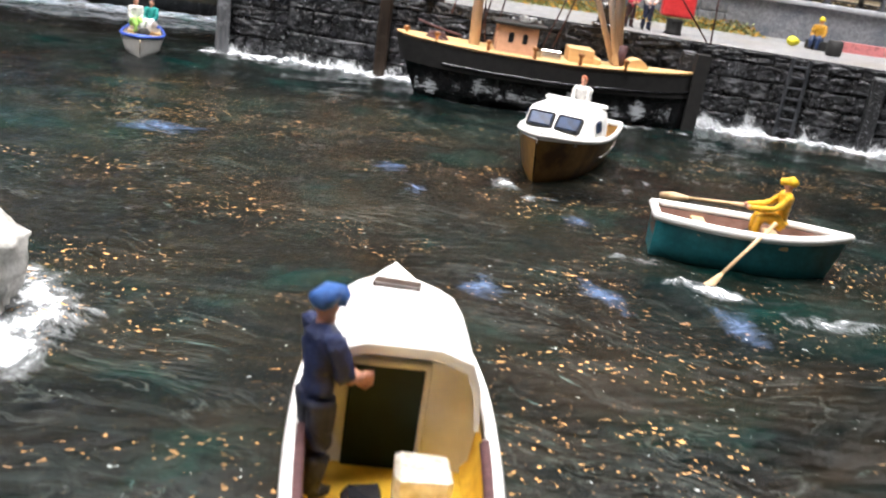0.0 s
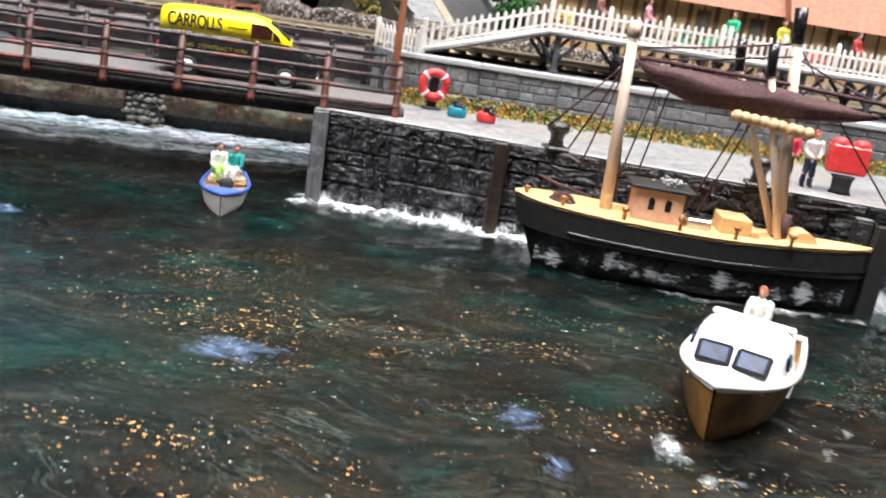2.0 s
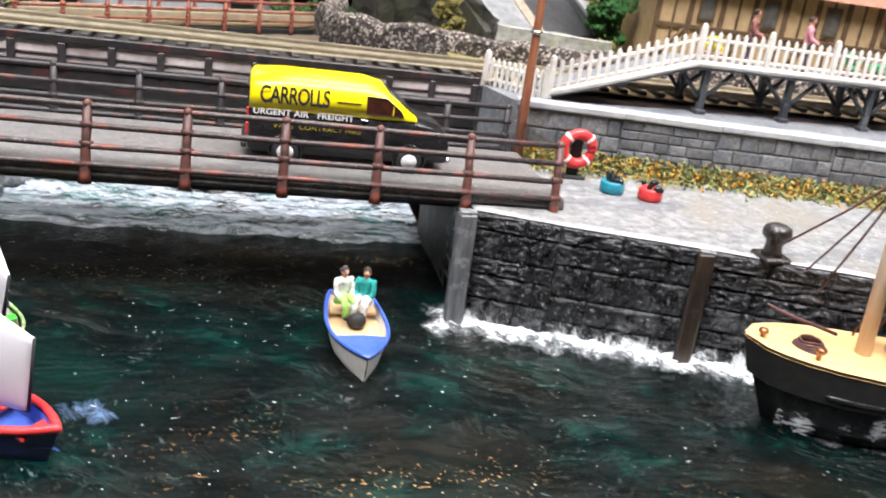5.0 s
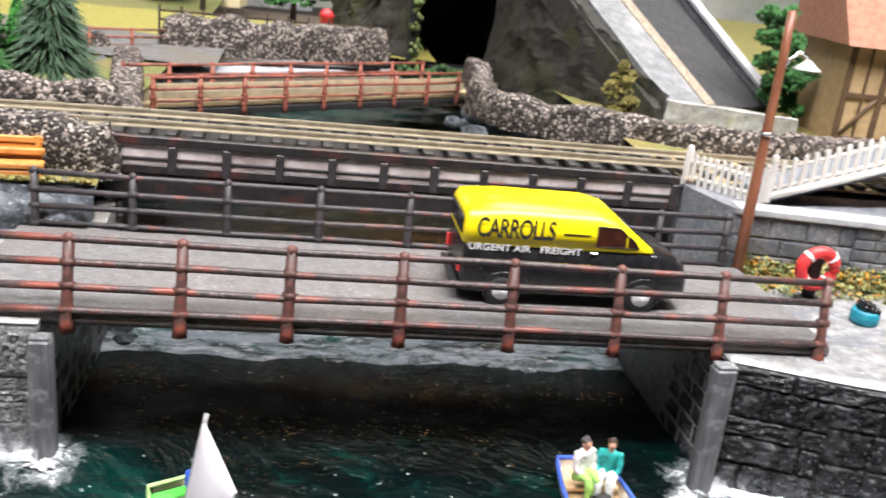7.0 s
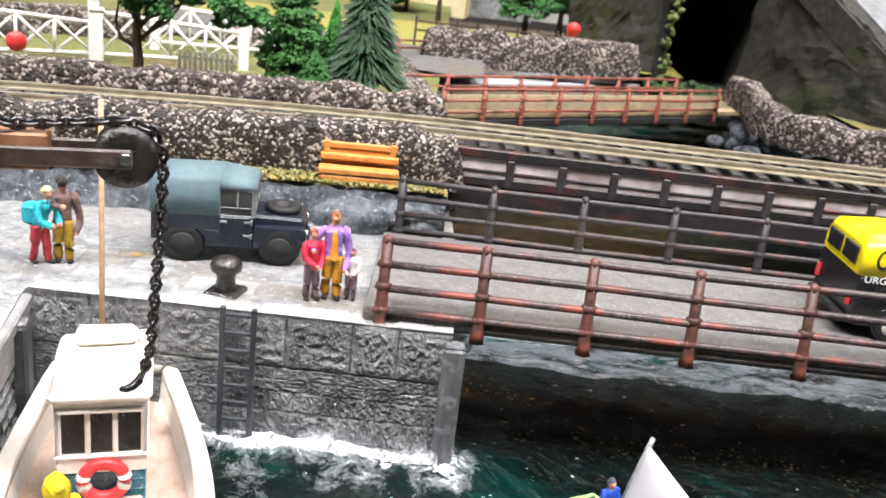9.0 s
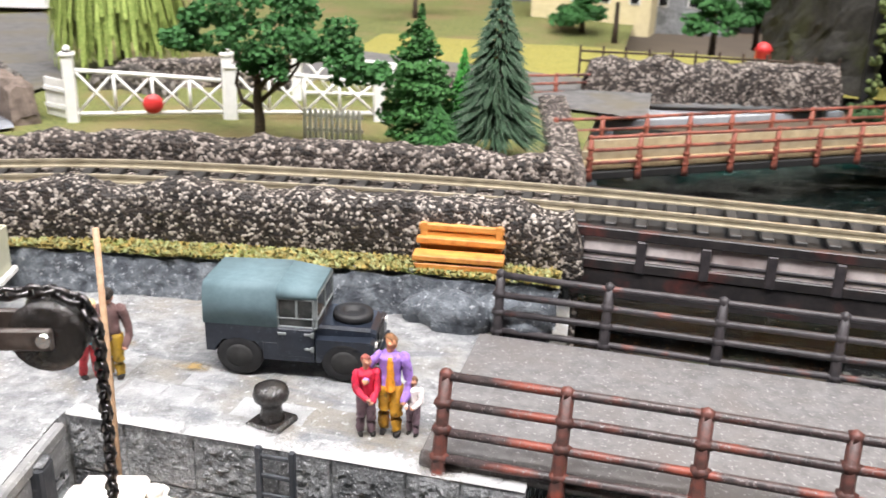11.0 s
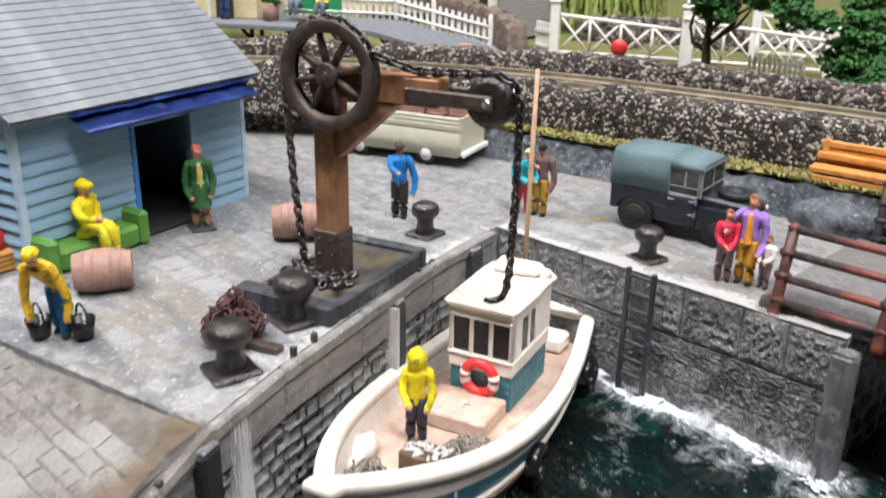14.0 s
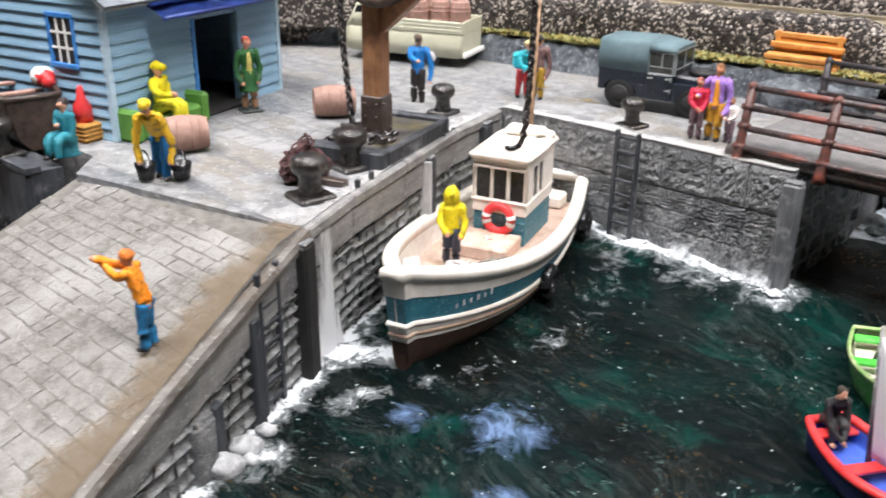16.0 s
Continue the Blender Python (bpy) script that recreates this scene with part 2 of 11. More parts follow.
TEAL = mat("teal_hull_paint", (0.02, 0.12, 0.17), (0.04, 0.19, 0.25), 3.0, 0.4, 0.35, 0.2, wear=(0.2, 0.33, 0.37))
HULL_BROWN = mat("brown_hull_paint", (0.025, 0.014, 0.01), (0.06, 0.035, 0.025), 2.5, 0.3, 0.5, 0.3)
DECK_PINK = mat("pale_deck", (0.5, 0.36, 0.29), (0.64, 0.5, 0.42), 3.0, 0.55, 0.3, 0.15, stain=(0.42, 0.28, 0.2), stain_size=7, stretch=(0.25, 1, 1))
BLACK = mat("black_gloss", (0.008, 0.008, 0.009), (0.018, 0.018, 0.02), 3.0, 0.22, 0.3, 0.2)
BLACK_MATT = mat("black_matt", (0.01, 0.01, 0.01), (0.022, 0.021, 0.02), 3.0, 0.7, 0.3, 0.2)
BOLLARD = mat("gunmetal_bollard", (0.008, 0.007, 0.0065), (0.035, 0.03, 0.028), 1.6, 0.2, 0.9, 0.3, spec=0.8)
CHAIN = mat("blackened_chain", (0.06, 0.055, 0.055), (0.16, 0.15, 0.15), 2.0, 0.28, 0.3, 0.2, metal=0.9)
TIMBER = mat("crane_timber", (0.22, 0.1, 0.045), (0.36, 0.18, 0.085), 2.0, 0.5, 0.5, 0.25, stretch=(1, 1, 0.15), stain=(0.16, 0.07, 0.035), stain_size=9)
IRON_BROWN = mat("brown_iron", (0.03, 0.021, 0.017), (0.075, 0.052, 0.042), 2.2, 0.36, 0.7, 0.3, stain=(0.1, 0.085, 0.075), stain_size=6, stain_at=0.62)
BARREL = mat("terracotta_barrel", (0.27, 0.155, 0.12), (0.38, 0.235, 0.19), 2.5, 0.65, 0.3, 0.15)
BENCH = mat("orange_timber", (0.5, 0.2, 0.04), (0.68, 0.32, 0.08), 2.0, 0.5, 0.4, 0.2, stretch=(0.15, 1, 1), stain=(0.4, 0.14, 0.03), stain_size=6)
SHED_BLUE = mat("pale_blue_boards", (0.2, 0.37, 0.52), (0.32, 0.5, 0.64), 3.0, 0.6, 0.4, 0.2, stain=(0.18, 0.31, 0.44), stain_size=12, stretch=(0.3, 0.3, 1.5), wear=(0.5, 0.62, 0.7))
SHED_TRIM = mat("strong_blue_trim", (0.03, 0.17, 0.5), (0.06, 0.26, 0.62), 3.0, 0.5, 0.3, 0.15)
AWNING = mat("royal_blue_awning", (0.006, 0.018, 0.12), (0.022, 0.06, 0.3), 3.0, 0.4, 0.9, 0.4, stretch=(0.3, 1.4, 1.4), stain=(0.08, 0.17, 0.42), stain_size=7, stain_at=0.62)
SLATE = mat("grey_roof_boards", (0.14, 0.16, 0.185), (0.25, 0.27, 0.295), 3.0, 0.7, 0.4, 0.2, stain=(0.19, 0.205, 0.23), stain_size=14, stretch=(0.3, 0.3, 1.2))
YELLOW = mat("van_yellow", (0.84, 0.68, 0.005), (0.87, 0.71, 0.01), 8.0, 0.3, 0.0)
LR_BLUE = mat("field_car_blue", (0.008, 0.011, 0.018), (0.016, 0.021, 0.032), 4.0, 0.34, 0.2, 0.1, spec=0.5, wear=(0.05, 0.06, 0.075))
CANVAS = mat("grey_green_canvas", (0.095, 0.15, 0.17), (0.125, 0.19, 0.21), 3.0, 0.7, 0.3, 0.15)
CREAM = mat("beige_truck_paint", (0.5, 0.49, 0.36), (0.57, 0.56, 0.43), 6.0, 0.4, 0.1, 0.1)
CHROME = mat("bright_metal", (0.6, 0.6, 0.6), (0.75, 0.75, 0.75), 4.0, 0.25, 0.0, metal=1.0)
RUBBER = mat("tyre_rubber", (0.006, 0.006, 0.0065), (0.014, 0.014, 0.015), 1.5, 0.65, 0.4, 0.2)
HUB = mat("grey_hub", (0.5, 0.5, 0.5), (0.65, 0.65, 0.65), 3.0, 0.4, 0.1)
BELT_RED = mat("lifebelt_red", (0.6, 0.03, 0.035), (0.75, 0.06, 0.06), 3.0, 0.35, 0.2, 0.15)
GREEN = mat("bright_green_paint", (0.05, 0.5, 0.04), (0.1, 0.62, 0.08), 3.0, 0.4, 0.2, 0.15)
BLUE_BOAT = mat("blue_boat_paint", (0.04, 0.09, 0.42), (0.07, 0.14, 0.55), 3.0, 0.35, 0.2, 0.15)
PALE_WOOD = mat("pale_wood", (0.5, 0.33, 0.17), (0.66, 0.47, 0.27), 2.0, 0.5, 0.3, 0.15, stretch=(0.2, 1, 1))
BASS = mat("basswood_deck", (0.62, 0.38, 0.16), (0.76, 0.5, 0.24), 2.0, 0.5, 0.3, 0.15, stretch=(0.15, 1, 1))
BIRCH = mat("birch_mast", (0.6, 0.47, 0.37), (0.72, 0.6, 0.5), 2.0, 0.5, 0.2, 0.1, stretch=(1, 1, 0.15))
PLY = mat("pink_ply", (0.56, 0.34, 0.24), (0.68, 0.44, 0.32), 2.0, 0.55, 0.2, 0.1)
MAROON = mat("maroon_cloth", (0.05, 0.018, 0.02), (0.11, 0.045, 0.045), 1.2, 0.7, 0.7, 0.4)
SAIL = mat("white_sail", (0.86, 0.845, 0.88), (0.92, 0.91, 0.94), 5.0, 0.6, 0.2, 0.1)
b_ = SAIL.node_tree.nodes["Principled BSDF"]
tr_ = SAIL.node_tree.nodes.new("ShaderNodeBsdfTranslucent")
tr_.inputs[0].default_value = (0.88, 0.86, 0.9, 1)
mx_ = SAIL.node_tree.nodes.new("ShaderNodeMixShader")
mx_.inputs[0].default_value = 0.4
SAIL.node_tree.links.new(b_.outputs[0], mx_.inputs[1])
SAIL.node_tree.links.new(tr_.outputs[0], mx_.inputs[2])
SAIL.node_tree.links.new(mx_.outputs[0], SAIL.node_tree.nodes["Material Output"].inputs[0])
OCHRE_HULL = mat("ochre_hull", (0.25, 0.12, 0.025), (0.4, 0.21, 0.05), 4.0, 0.3, 0.3, 0.2, stain=(0.1, 0.045, 0.012), stain_size=10)
OCHRE = mat("ochre_floor", (0.62, 0.35, 0.02), (0.76, 0.48, 0.05), 3.0, 0.45, 0.2, 0.15, stain=(0.35, 0.16, 0.02), stain_size=7, stain_at=0.62)
TERRACOTTA = mat("terracotta_roof", (0.3, 0.13, 0.08), (0.42, 0.2, 0.13), 3.0, 0.8, 0.4, 0.2)
HOUSE_CREAM = mat("tan_infill", (0.36, 0.25, 0.13), (0.48, 0.34, 0.19), 4.0, 0.7, 0.3, 0.15)
HOUSE_BEAM = mat("dark_beam", (0.07, 0.04, 0.02), (0.13, 0.075, 0.04), 3.0, 0.7, 0.4, 0.2)
STATION = mat("station_cream", (0.62, 0.52, 0.3), (0.72, 0.62, 0.38), 5.0, 0.6, 0.2, 0.1)
CLIFF = mat("mossy_dark_cliff", (0.017, 0.016, 0.013), (0.05, 0.047, 0.039), 4.0, 0.85, 0.9, 0.8, stain=(0.05, 0.055, 0.02), stain_size=30, stain_at=0.6)
ASPHALT = mat("dark_asphalt", (0.024, 0.025, 0.027), (0.045, 0.046, 0.048), 3.0, 0.8, 0.4, 0.2, stain=(0.06, 0.055, 0.045), stain_size=14, stain_at=0.66)
PAVING = mat("pale_paving", (0.32, 0.33, 0.35), (0.43, 0.44, 0.45), 4.0, 0.7, 0.3, 0.15)
WEIR = mat("mossy_brown_weir", (0.007, 0.005, 0.003), (0.055, 0.03, 0.013), 6.5, 0.3, 1.0, 1.2, stain=(0.06, 0.07, 0.04), stain_size=12, stain_at=0.55, wear=(0.18, 0.09, 0.035))
RACE_ROCK = mat("race_rock", (0.03, 0.04, 0.045), (0.15, 0.17, 0.18), 3.0, 0.3, 1.0, 1.0, stain=(0.34, 0.37, 0.39), stain_size=5, stain_at=0.62)
PIER_STONE = mat("river_stone", (0.04, 0.039, 0.035), (0.17, 0.164, 0.145), 2.0, 0.5, 0.8, 0.5, stain=(0.07, 0.075, 0.06), stain_size=5, rand=0.3)
HALL_WALL = mat("hall_wall", (0.1, 0.095, 0.09), (0.14, 0.13, 0.125), 300, 0.8, 0.1)
HALL_CEILING = mat("hall_ceiling", (0.3, 0.3, 0.3), (0.36, 0.36, 0.36), 300, 0.8, 0.1)
HALL_FLOOR = mat("hall_floor", (0.12, 0.09, 0.07), (0.18, 0.14, 0.1), 200, 0.6, 0.1)

PAINTS = {}


def paint(r, g, b):
    """Glossy hobby enamel of one colour, for figures and small trim."""
    if (r, g, b) not in PAINTS:
        PAINTS[r, g, b] = mat("hobby_enamel", (r, g, b), tuple(min(1, v * 1.25 + 0.003) for v in (r, g, b)), 1.1, 0.42, 0.9, 0.4, stain=tuple(v * 0.45 for v in (r, g, b)), stain_size=1.6, stain_at=0.6)
    return PAINTS[r, g, b]


DIM_GLASS = mat("dim_car_glass", (0.012, 0.014, 0.014), (0.045, 0.048, 0.046), 5.0, 0.15, 0.1, 0.1)
BLUE_PANE = mat("blue_window", (0.003, 0.01, 0.032), (0.012, 0.038, 0.1), 4.0, 0.36, 0.1, spec=0.3)


def water_mat():
    m, nt, b, co = start_mat("harbour_water", 0.06, 0.0, 0.16)

    def product(a, c):
        n = nt.nodes.new("ShaderNodeMath")
        n.operation = "MULTIPLY"
        nt.links.new(a, n.inputs[0])
        nt.links.new(c, n.inputs[1])
        return n.outputs[0]

    def total(a, c):
        n = nt.nodes.new("ShaderNodeMath")
        n.operation = "ADD"
        nt.links.new(a, n.inputs[0])
        nt.links.new(c, n.inputs[1])
        return n.outputs[0]

    # coordinates bent into slow eddies
    wn = nt.nodes.new("ShaderNodeTexNoise")
    wn.inputs["Scale"].default_value, wn.inputs["Detail"].default_value = 1 / (80 * MM), 3
    nt.links.new(co, wn.inputs["Vector"])
    off = nt.nodes.new("ShaderNodeVectorMath")
    off.operation = "MULTIPLY_ADD"
    off.inputs[1].default_value, off.inputs[2].default_value = [64 * MM] * 3, [-32 * MM] * 3
    nt.links.new(wn.outputs["Color"], off.inputs[0])
    addv = nt.nodes.new("ShaderNodeVectorMath")
    nt.links.new(co, addv.inputs[0])
    nt.links.new(off.outputs[0], addv.inputs[1])
    eddy = addv.outputs[0]
    # swept body colour: near black, bottle green, olive brown
    broad = noise_node(nt, eddy, 95, 4, 0.55, (1, 1.3, 1), 0.3)
    base = ramp_node(nt, broad, [(0.34, (0.001, 0.022, 0.018)), (0.46, (0.0008, 0.0035, 0.004)), (0.56, (0.0018, 0.0022, 0.0021)), (0.68, (0.006, 0.0056, 0.004))])
    mid = noise_node(nt, co, 26, 6, 0.68, (1, 1.2, 1), 0.5)
    tint = ramp_node(nt, mid, [(0.34, (0.001, 0.045, 0.034)), (0.46, (0.0008, 0.006, 0.006)), (0.6, (0.0022, 0.0026, 0.0023))])
    col = socket_mix(nt, "MIX", 0.45, base, tint)
    silt_glint = nt.nodes.new("ShaderNodeAttribute")
    silt_glint.attribute_name = "silt_glint"
    cloud = noise_node(nt, eddy, 22, 8, 0.75, (0.6, 1.4, 1), 0.6)
    cm = ramp_node(nt, cloud, [(0.4, (0.0, 0.0, 0.0)), (0.62, (1, 1, 1))])
    col = socket_mix(nt, "MIX", product(silt_glint.outputs["Fac"], cm), col, (0.021, 0.016, 0.01))
    # hair-fine streaks drawn askew through the resin, strongest in drifts
    turn = nt.nodes.new("ShaderNodeMapping")
    turn.inputs["Rotation"].default_value = (0, 0, radians(24))
    nt.links.new(eddy, turn.inputs[0])
    skew = turn.outputs[0]
    calm = nt.nodes.new("ShaderNodeMapRange")
    calm.inputs["To Min"].default_value, calm.inputs["To Max"].default_value = 0.25, 1.0
    nt.links.new(silt_glint.outputs["Fac"], calm.inputs[0])
    sweep = noise_node(nt, co, 60, 3, 0.55, (1, 1.1, 1), 0.7)
    sm = ramp_node(nt, sweep, [(0.44, (0.05, 0.05, 0.05)), (0.6, (1, 1, 1))])
    streak = noise_node(nt, skew, 5.0, 9, 0.8, (0.3, 2.0, 1), 0.5)
    f = ramp_node(nt, streak, [(0.5, (0, 0, 0)), (0.72, (0.5, 0.5, 0.5))])
    col = socket_mix(nt, "MIX", product(f, sm), col, (0.045, 0.062, 0.055))
    curl = noise_node(nt, skew, 16.0, 7, 0.65, (0.3, 2.0, 1), 1.0)
    f = ramp_node(nt, curl, [(0.487, (0, 0, 0)), (0.5, (0.4, 0.4, 0.4)), (0.513, (0, 0, 0))])
    col = socket_mix(nt, "MIX", product(product(f, sm), calm.outputs[0]), col, (0.15, 0.17, 0.15))
    veil = noise_node(nt, skew, 34.0, 7, 0.7, (0.4, 1.7, 1), 0.8)
    f = ramp_node(nt, veil, [(0.58, (0, 0, 0)), (0.76, (0.5, 0.5, 0.5))])
    col = socket_mix(nt, "MIX", f, col, (0.06, 0.065, 0.062))
    lace = noise_node(nt, skew, 3.0, 7, 0.8, (0.6, 1.6, 1), 0.8)
    lm = ramp_node(nt, noise_node(nt, co, 40, 3, 0.5, (1, 1, 1), 0.5), [(0.44, (0, 0, 0)), (0.58, (1, 1, 1))])
    f = ramp_node(nt, lace, [(0.59, (0, 0, 0)), (0.7, (0.6, 0.6, 0.6))])
    col = socket_mix(nt, "MIX", product(f, lm), col, (0.18, 0.3, 0.27))
    # pale blue reflections of hall windows, painted into the colour
    blue_reflection = nt.nodes.new("ShaderNodeAttribute")
    blue_reflection.attribute_name = "blue_reflection"
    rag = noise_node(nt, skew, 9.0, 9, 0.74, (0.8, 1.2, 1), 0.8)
    f = ramp_node(nt, total(blue_reflection.outputs["Fac"], rag), [(0.8, (0, 0, 0)), (0.94, (0.28, 0.28, 0.28)), (1.08, (0.6, 0.6, 0.6))])
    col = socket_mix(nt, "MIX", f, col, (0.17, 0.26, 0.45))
    # foam
    att = nt.nodes.new("ShaderNodeAttribute")
    att.attribute_name = "foam"
    fleck = noise_node(nt, co, 6.5, 10, 0.8, (1, 1, 1), 0.5)
    fm = ramp_node(nt, total(att.outputs["Fac"], fleck), [(0.82, (0, 0, 0)), (0.95, (0.25, 0.25, 0.25)), (1.1, (1, 1, 1))])
    col = socket_mix(nt, "MIX", fm, col, (0.72, 0.76, 0.79))
    # scattered white spots
    specks = noise_node(nt, co, 1.9, 3, 0.55, (1, 1.4, 1), 0.4)
    sp = ramp_node(nt, specks, [(0.708, (0, 0, 0)), (0.73, (0.85, 0.85, 0.85))])
    col = socket_mix(nt, "MIX", sp, col, (0.55, 0.6, 0.58))
    # warm lamp glints painted into the colour as bronze flecks, in drifts
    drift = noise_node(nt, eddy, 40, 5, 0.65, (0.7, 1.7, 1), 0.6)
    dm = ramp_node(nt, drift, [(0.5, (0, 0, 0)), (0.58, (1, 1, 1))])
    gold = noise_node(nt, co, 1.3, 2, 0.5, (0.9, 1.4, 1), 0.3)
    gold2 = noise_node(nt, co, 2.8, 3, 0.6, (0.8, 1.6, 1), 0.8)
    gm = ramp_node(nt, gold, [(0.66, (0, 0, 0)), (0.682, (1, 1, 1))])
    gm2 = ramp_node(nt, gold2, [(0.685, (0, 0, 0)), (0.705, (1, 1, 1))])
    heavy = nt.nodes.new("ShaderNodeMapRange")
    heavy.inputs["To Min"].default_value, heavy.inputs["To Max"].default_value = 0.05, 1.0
    nt.links.new(silt_glint.outputs["Fac"], heavy.inputs[0])
    glint_mask = product(product(dm, heavy.outputs[0]), total(gm, gm2))
    col = socket_mix(nt, "MIX", glint_mask, col, (0.85, 0.46, 0.16))
    nt.links.new(col, b.inputs["Base Color"])
    rr = ramp_node(nt, fm, [(0.0, (0.06, 0.06, 0.06)), (1.0, (0.5, 0.5, 0.5))])
    nt.links.new(total(rr, glint_mask), b.inputs["Roughness"])
    h1 = noise_node(nt, co, 3.4, 7, 0.72, (0.6, 1.4, 1), 1.0)
    bump_to(nt, b, h1, 0.45, 0.9)
    return m


def splash_film(name="spray_on_stone", colour=(0.74, 0.77, 0.79), thick=0.95, size=7.0, stretch=(1, 1, 0.6)):
    """White spray dried on stone: ragged fingers, clear between them."""
    m, nt, b, co = start_mat(name, 0.5)
    b.inputs["Base Color"].default_value = (*colour, 1)
    att = nt.nodes.new("ShaderNodeAttribute")
    att.attribute_name = "foam"
    n1 = noise_node(nt, co, size, 9, 0.8, stretch, 0.5)
    add = nt.nodes.new("ShaderNodeMath")
    add.operation = "ADD"
    nt.links.new(att.outputs["Fac"], add.inputs[0])
    nt.links.new(n1, add.inputs[1])
    f = ramp_node(nt, add.outputs[0], [(0.84, (0, 0, 0)), (1.08, (thick, thick, thick))])
    nt.links.new(f, b.inputs["Alpha"])
    bump_to(nt, b, n1, 0.8, 0.8)
    return m


SPRAY = splash_film()
WATER = water_mat()


def race_mat():
    """Churned water: dark teal body under white and blue streaks drawn along the weir's foot."""
    m, nt, b, co = start_mat("weir_race_water", 0.18, 0.0, 0.3)
    body = ramp_node(nt, noise_node(nt, co, 30, 4, 0.6, (0.8, 1.2, 1), 0.6), [(0.38, (0.008, 0.12, 0.1)), (0.5, (0.015, 0.03, 0.032)), (0.64, (0.05, 0.042, 0.03))])
    f = ramp_node(nt, noise_node(nt, co, 9, 8, 0.74, (0.45, 1.7, 1), 0.9), [(0.42, (0, 0, 0)), (0.58, (0.85, 0.85, 0.85))])
    col = socket_mix(nt, "MIX", f, body, (0.55, 0.62, 0.7))
    f = ramp_node(nt, noise_node(nt, co, 3.0, 8, 0.78, (0.5, 1.5, 1), 1.0), [(0.53, (0, 0, 0)), (0.63, (1, 1, 1))])
    col = socket_mix(nt, "MIX", f, col, (0.86, 0.88, 0.9))
    nt.links.new(col, b.inputs["Base Color"])
    bump_to(nt, b, noise_node(nt, co, 3.0, 7, 0.72, (0.6, 1.4, 1), 1.0), 0.6, 0.9)
    return m

# ---- mesh helpers, all in millimetres ----
rng = random.Random(7)


def xf(x=0, y=0, z=0, rx=0, ry=0, rz=0):
    return pose(x, y, z, rx, ry, rz)


def box(bm, x0, y0, z0, x1, y1, z1, bevel=0.0, m=None):
    """A box between two corners, its edges rounded by bevel."""
    c = Matrix.Translation(((x0 + x1) / 2, (y0 + y1) / 2, (z0 + z1) / 2)) @ Matrix.Diagonal((abs(x1 - x0), abs(y1 - y0), abs(z1 - z0), 1))
    got = bmesh.ops.create_cube(bm, size=1, matrix=c)["verts"]
    if bevel:
        edges = list({e for v in got for e in v.link_edges})
        r = bmesh.ops.bevel(bm, geom=edges, offset=bevel, segments=1, affect="EDGES", profile=0.5)
        got = list({v for f in r["faces"] for v in f.verts} | {v for v in got if v.is_valid})
    if m is not None:
        bmesh.ops.transform(bm, matrix=m, verts=got)
    return got


def rod(bm, a, b, r0, r1=None, seg=10, cap=True):
    a, b = Vector(a), Vector(b)
    r1 = r0 if r1 is None else r1
    turn = (b - a).to_track_quat("Z", "Y").to_matrix()
    rings = []
    for p, r in ((a, r0), (b, r1)):
        rings.append([bm.verts.new(p + turn @ Vector((r * math.cos(k * math.tau / seg), r * math.sin(k * math.tau / seg), 0))) for k in range(seg)])
    for k in range(seg):
        bm.faces.new((rings[0][k], rings[0][(k + 1) % seg], rings[1][(k + 1) % seg], rings[1][k])).smooth = seg > 5
    if cap:
        bm.faces.new(rings[0][::-1])
        bm.faces.new(rings[1])


def tube(bm, pts, r, seg=8, closed=False, taper=None):
    """A tube along points; r may be one radius or one for each point."""
    pts = [Vector(p) for p in pts]
    n = len(pts)
    rad = r if isinstance(r, (list, tuple)) else [r] * n
    rings, up = [], Vector((0, 0, 1))
    for i, p in enumerate(pts):
        if closed:
            d = pts[(i + 1) % n] - pts[i - 1]
        else:
            d = pts[min(i + 1, n - 1)] - pts[max(i - 1, 0)]
        d = d.normalized()
        s = d.cross(up)
        if s.length < 0.05:
            s = d.cross(Vector((1, 0, 0)))
        s.normalize()
        u = s.cross(d)
        rings.append([bm.verts.new(p + rad[i] * (math.cos(k * math.tau / seg) * s + math.sin(k * math.tau / seg) * u)) for k in range(seg)])
    for i in range(n if closed else n - 1):
        a, b = rings[i], rings[(i + 1) % n]
        for k in range(seg):
            bm.faces.new((a[k], a[(k + 1) % seg], b[(k + 1) % seg], b[k])).smooth = True
    if not closed:
        bm.faces.new(rings[0][::-1])
        bm.faces.new(rings[-1])


def lathe(bm, profile, seg=16, m=None, smooth=True):
    """A turned solid from (radius, height) pairs."""
    rings = []
    for r, z in profile:
        rings.append([bm.verts.new((r * math.cos(k * math.tau / seg), r * math.sin(k * math.tau / seg), z)) for k in range(seg)])
    for a, b in zip(rings, rings[1:]):
        for k in range(seg):
            bm.faces.new((a[k], a[(k + 1) % seg], b[(k + 1) % seg], b[k])).smooth = smooth
    bm.faces.new(rings[0][::-1])
    bm.faces.new(rings[-1])
    if m is not None:
        bmesh.ops.transform(bm, matrix=m, verts=[v for ring in rings for v in ring])


def ball(bm, c, r, sub=2, scale=(1, 1, 1), m=None):
    mm = Matrix.Translation(c) @ (m or Matrix()) @ Matrix.Diagonal((*[r * s for s in scale], 1))
    got = bmesh.ops.create_icosphere(bm, subdivisions=sub, radius=1, matrix=mm)["verts"]
    for f in {f for v in got for f in v.link_faces}:
        f.smooth = True
    return got


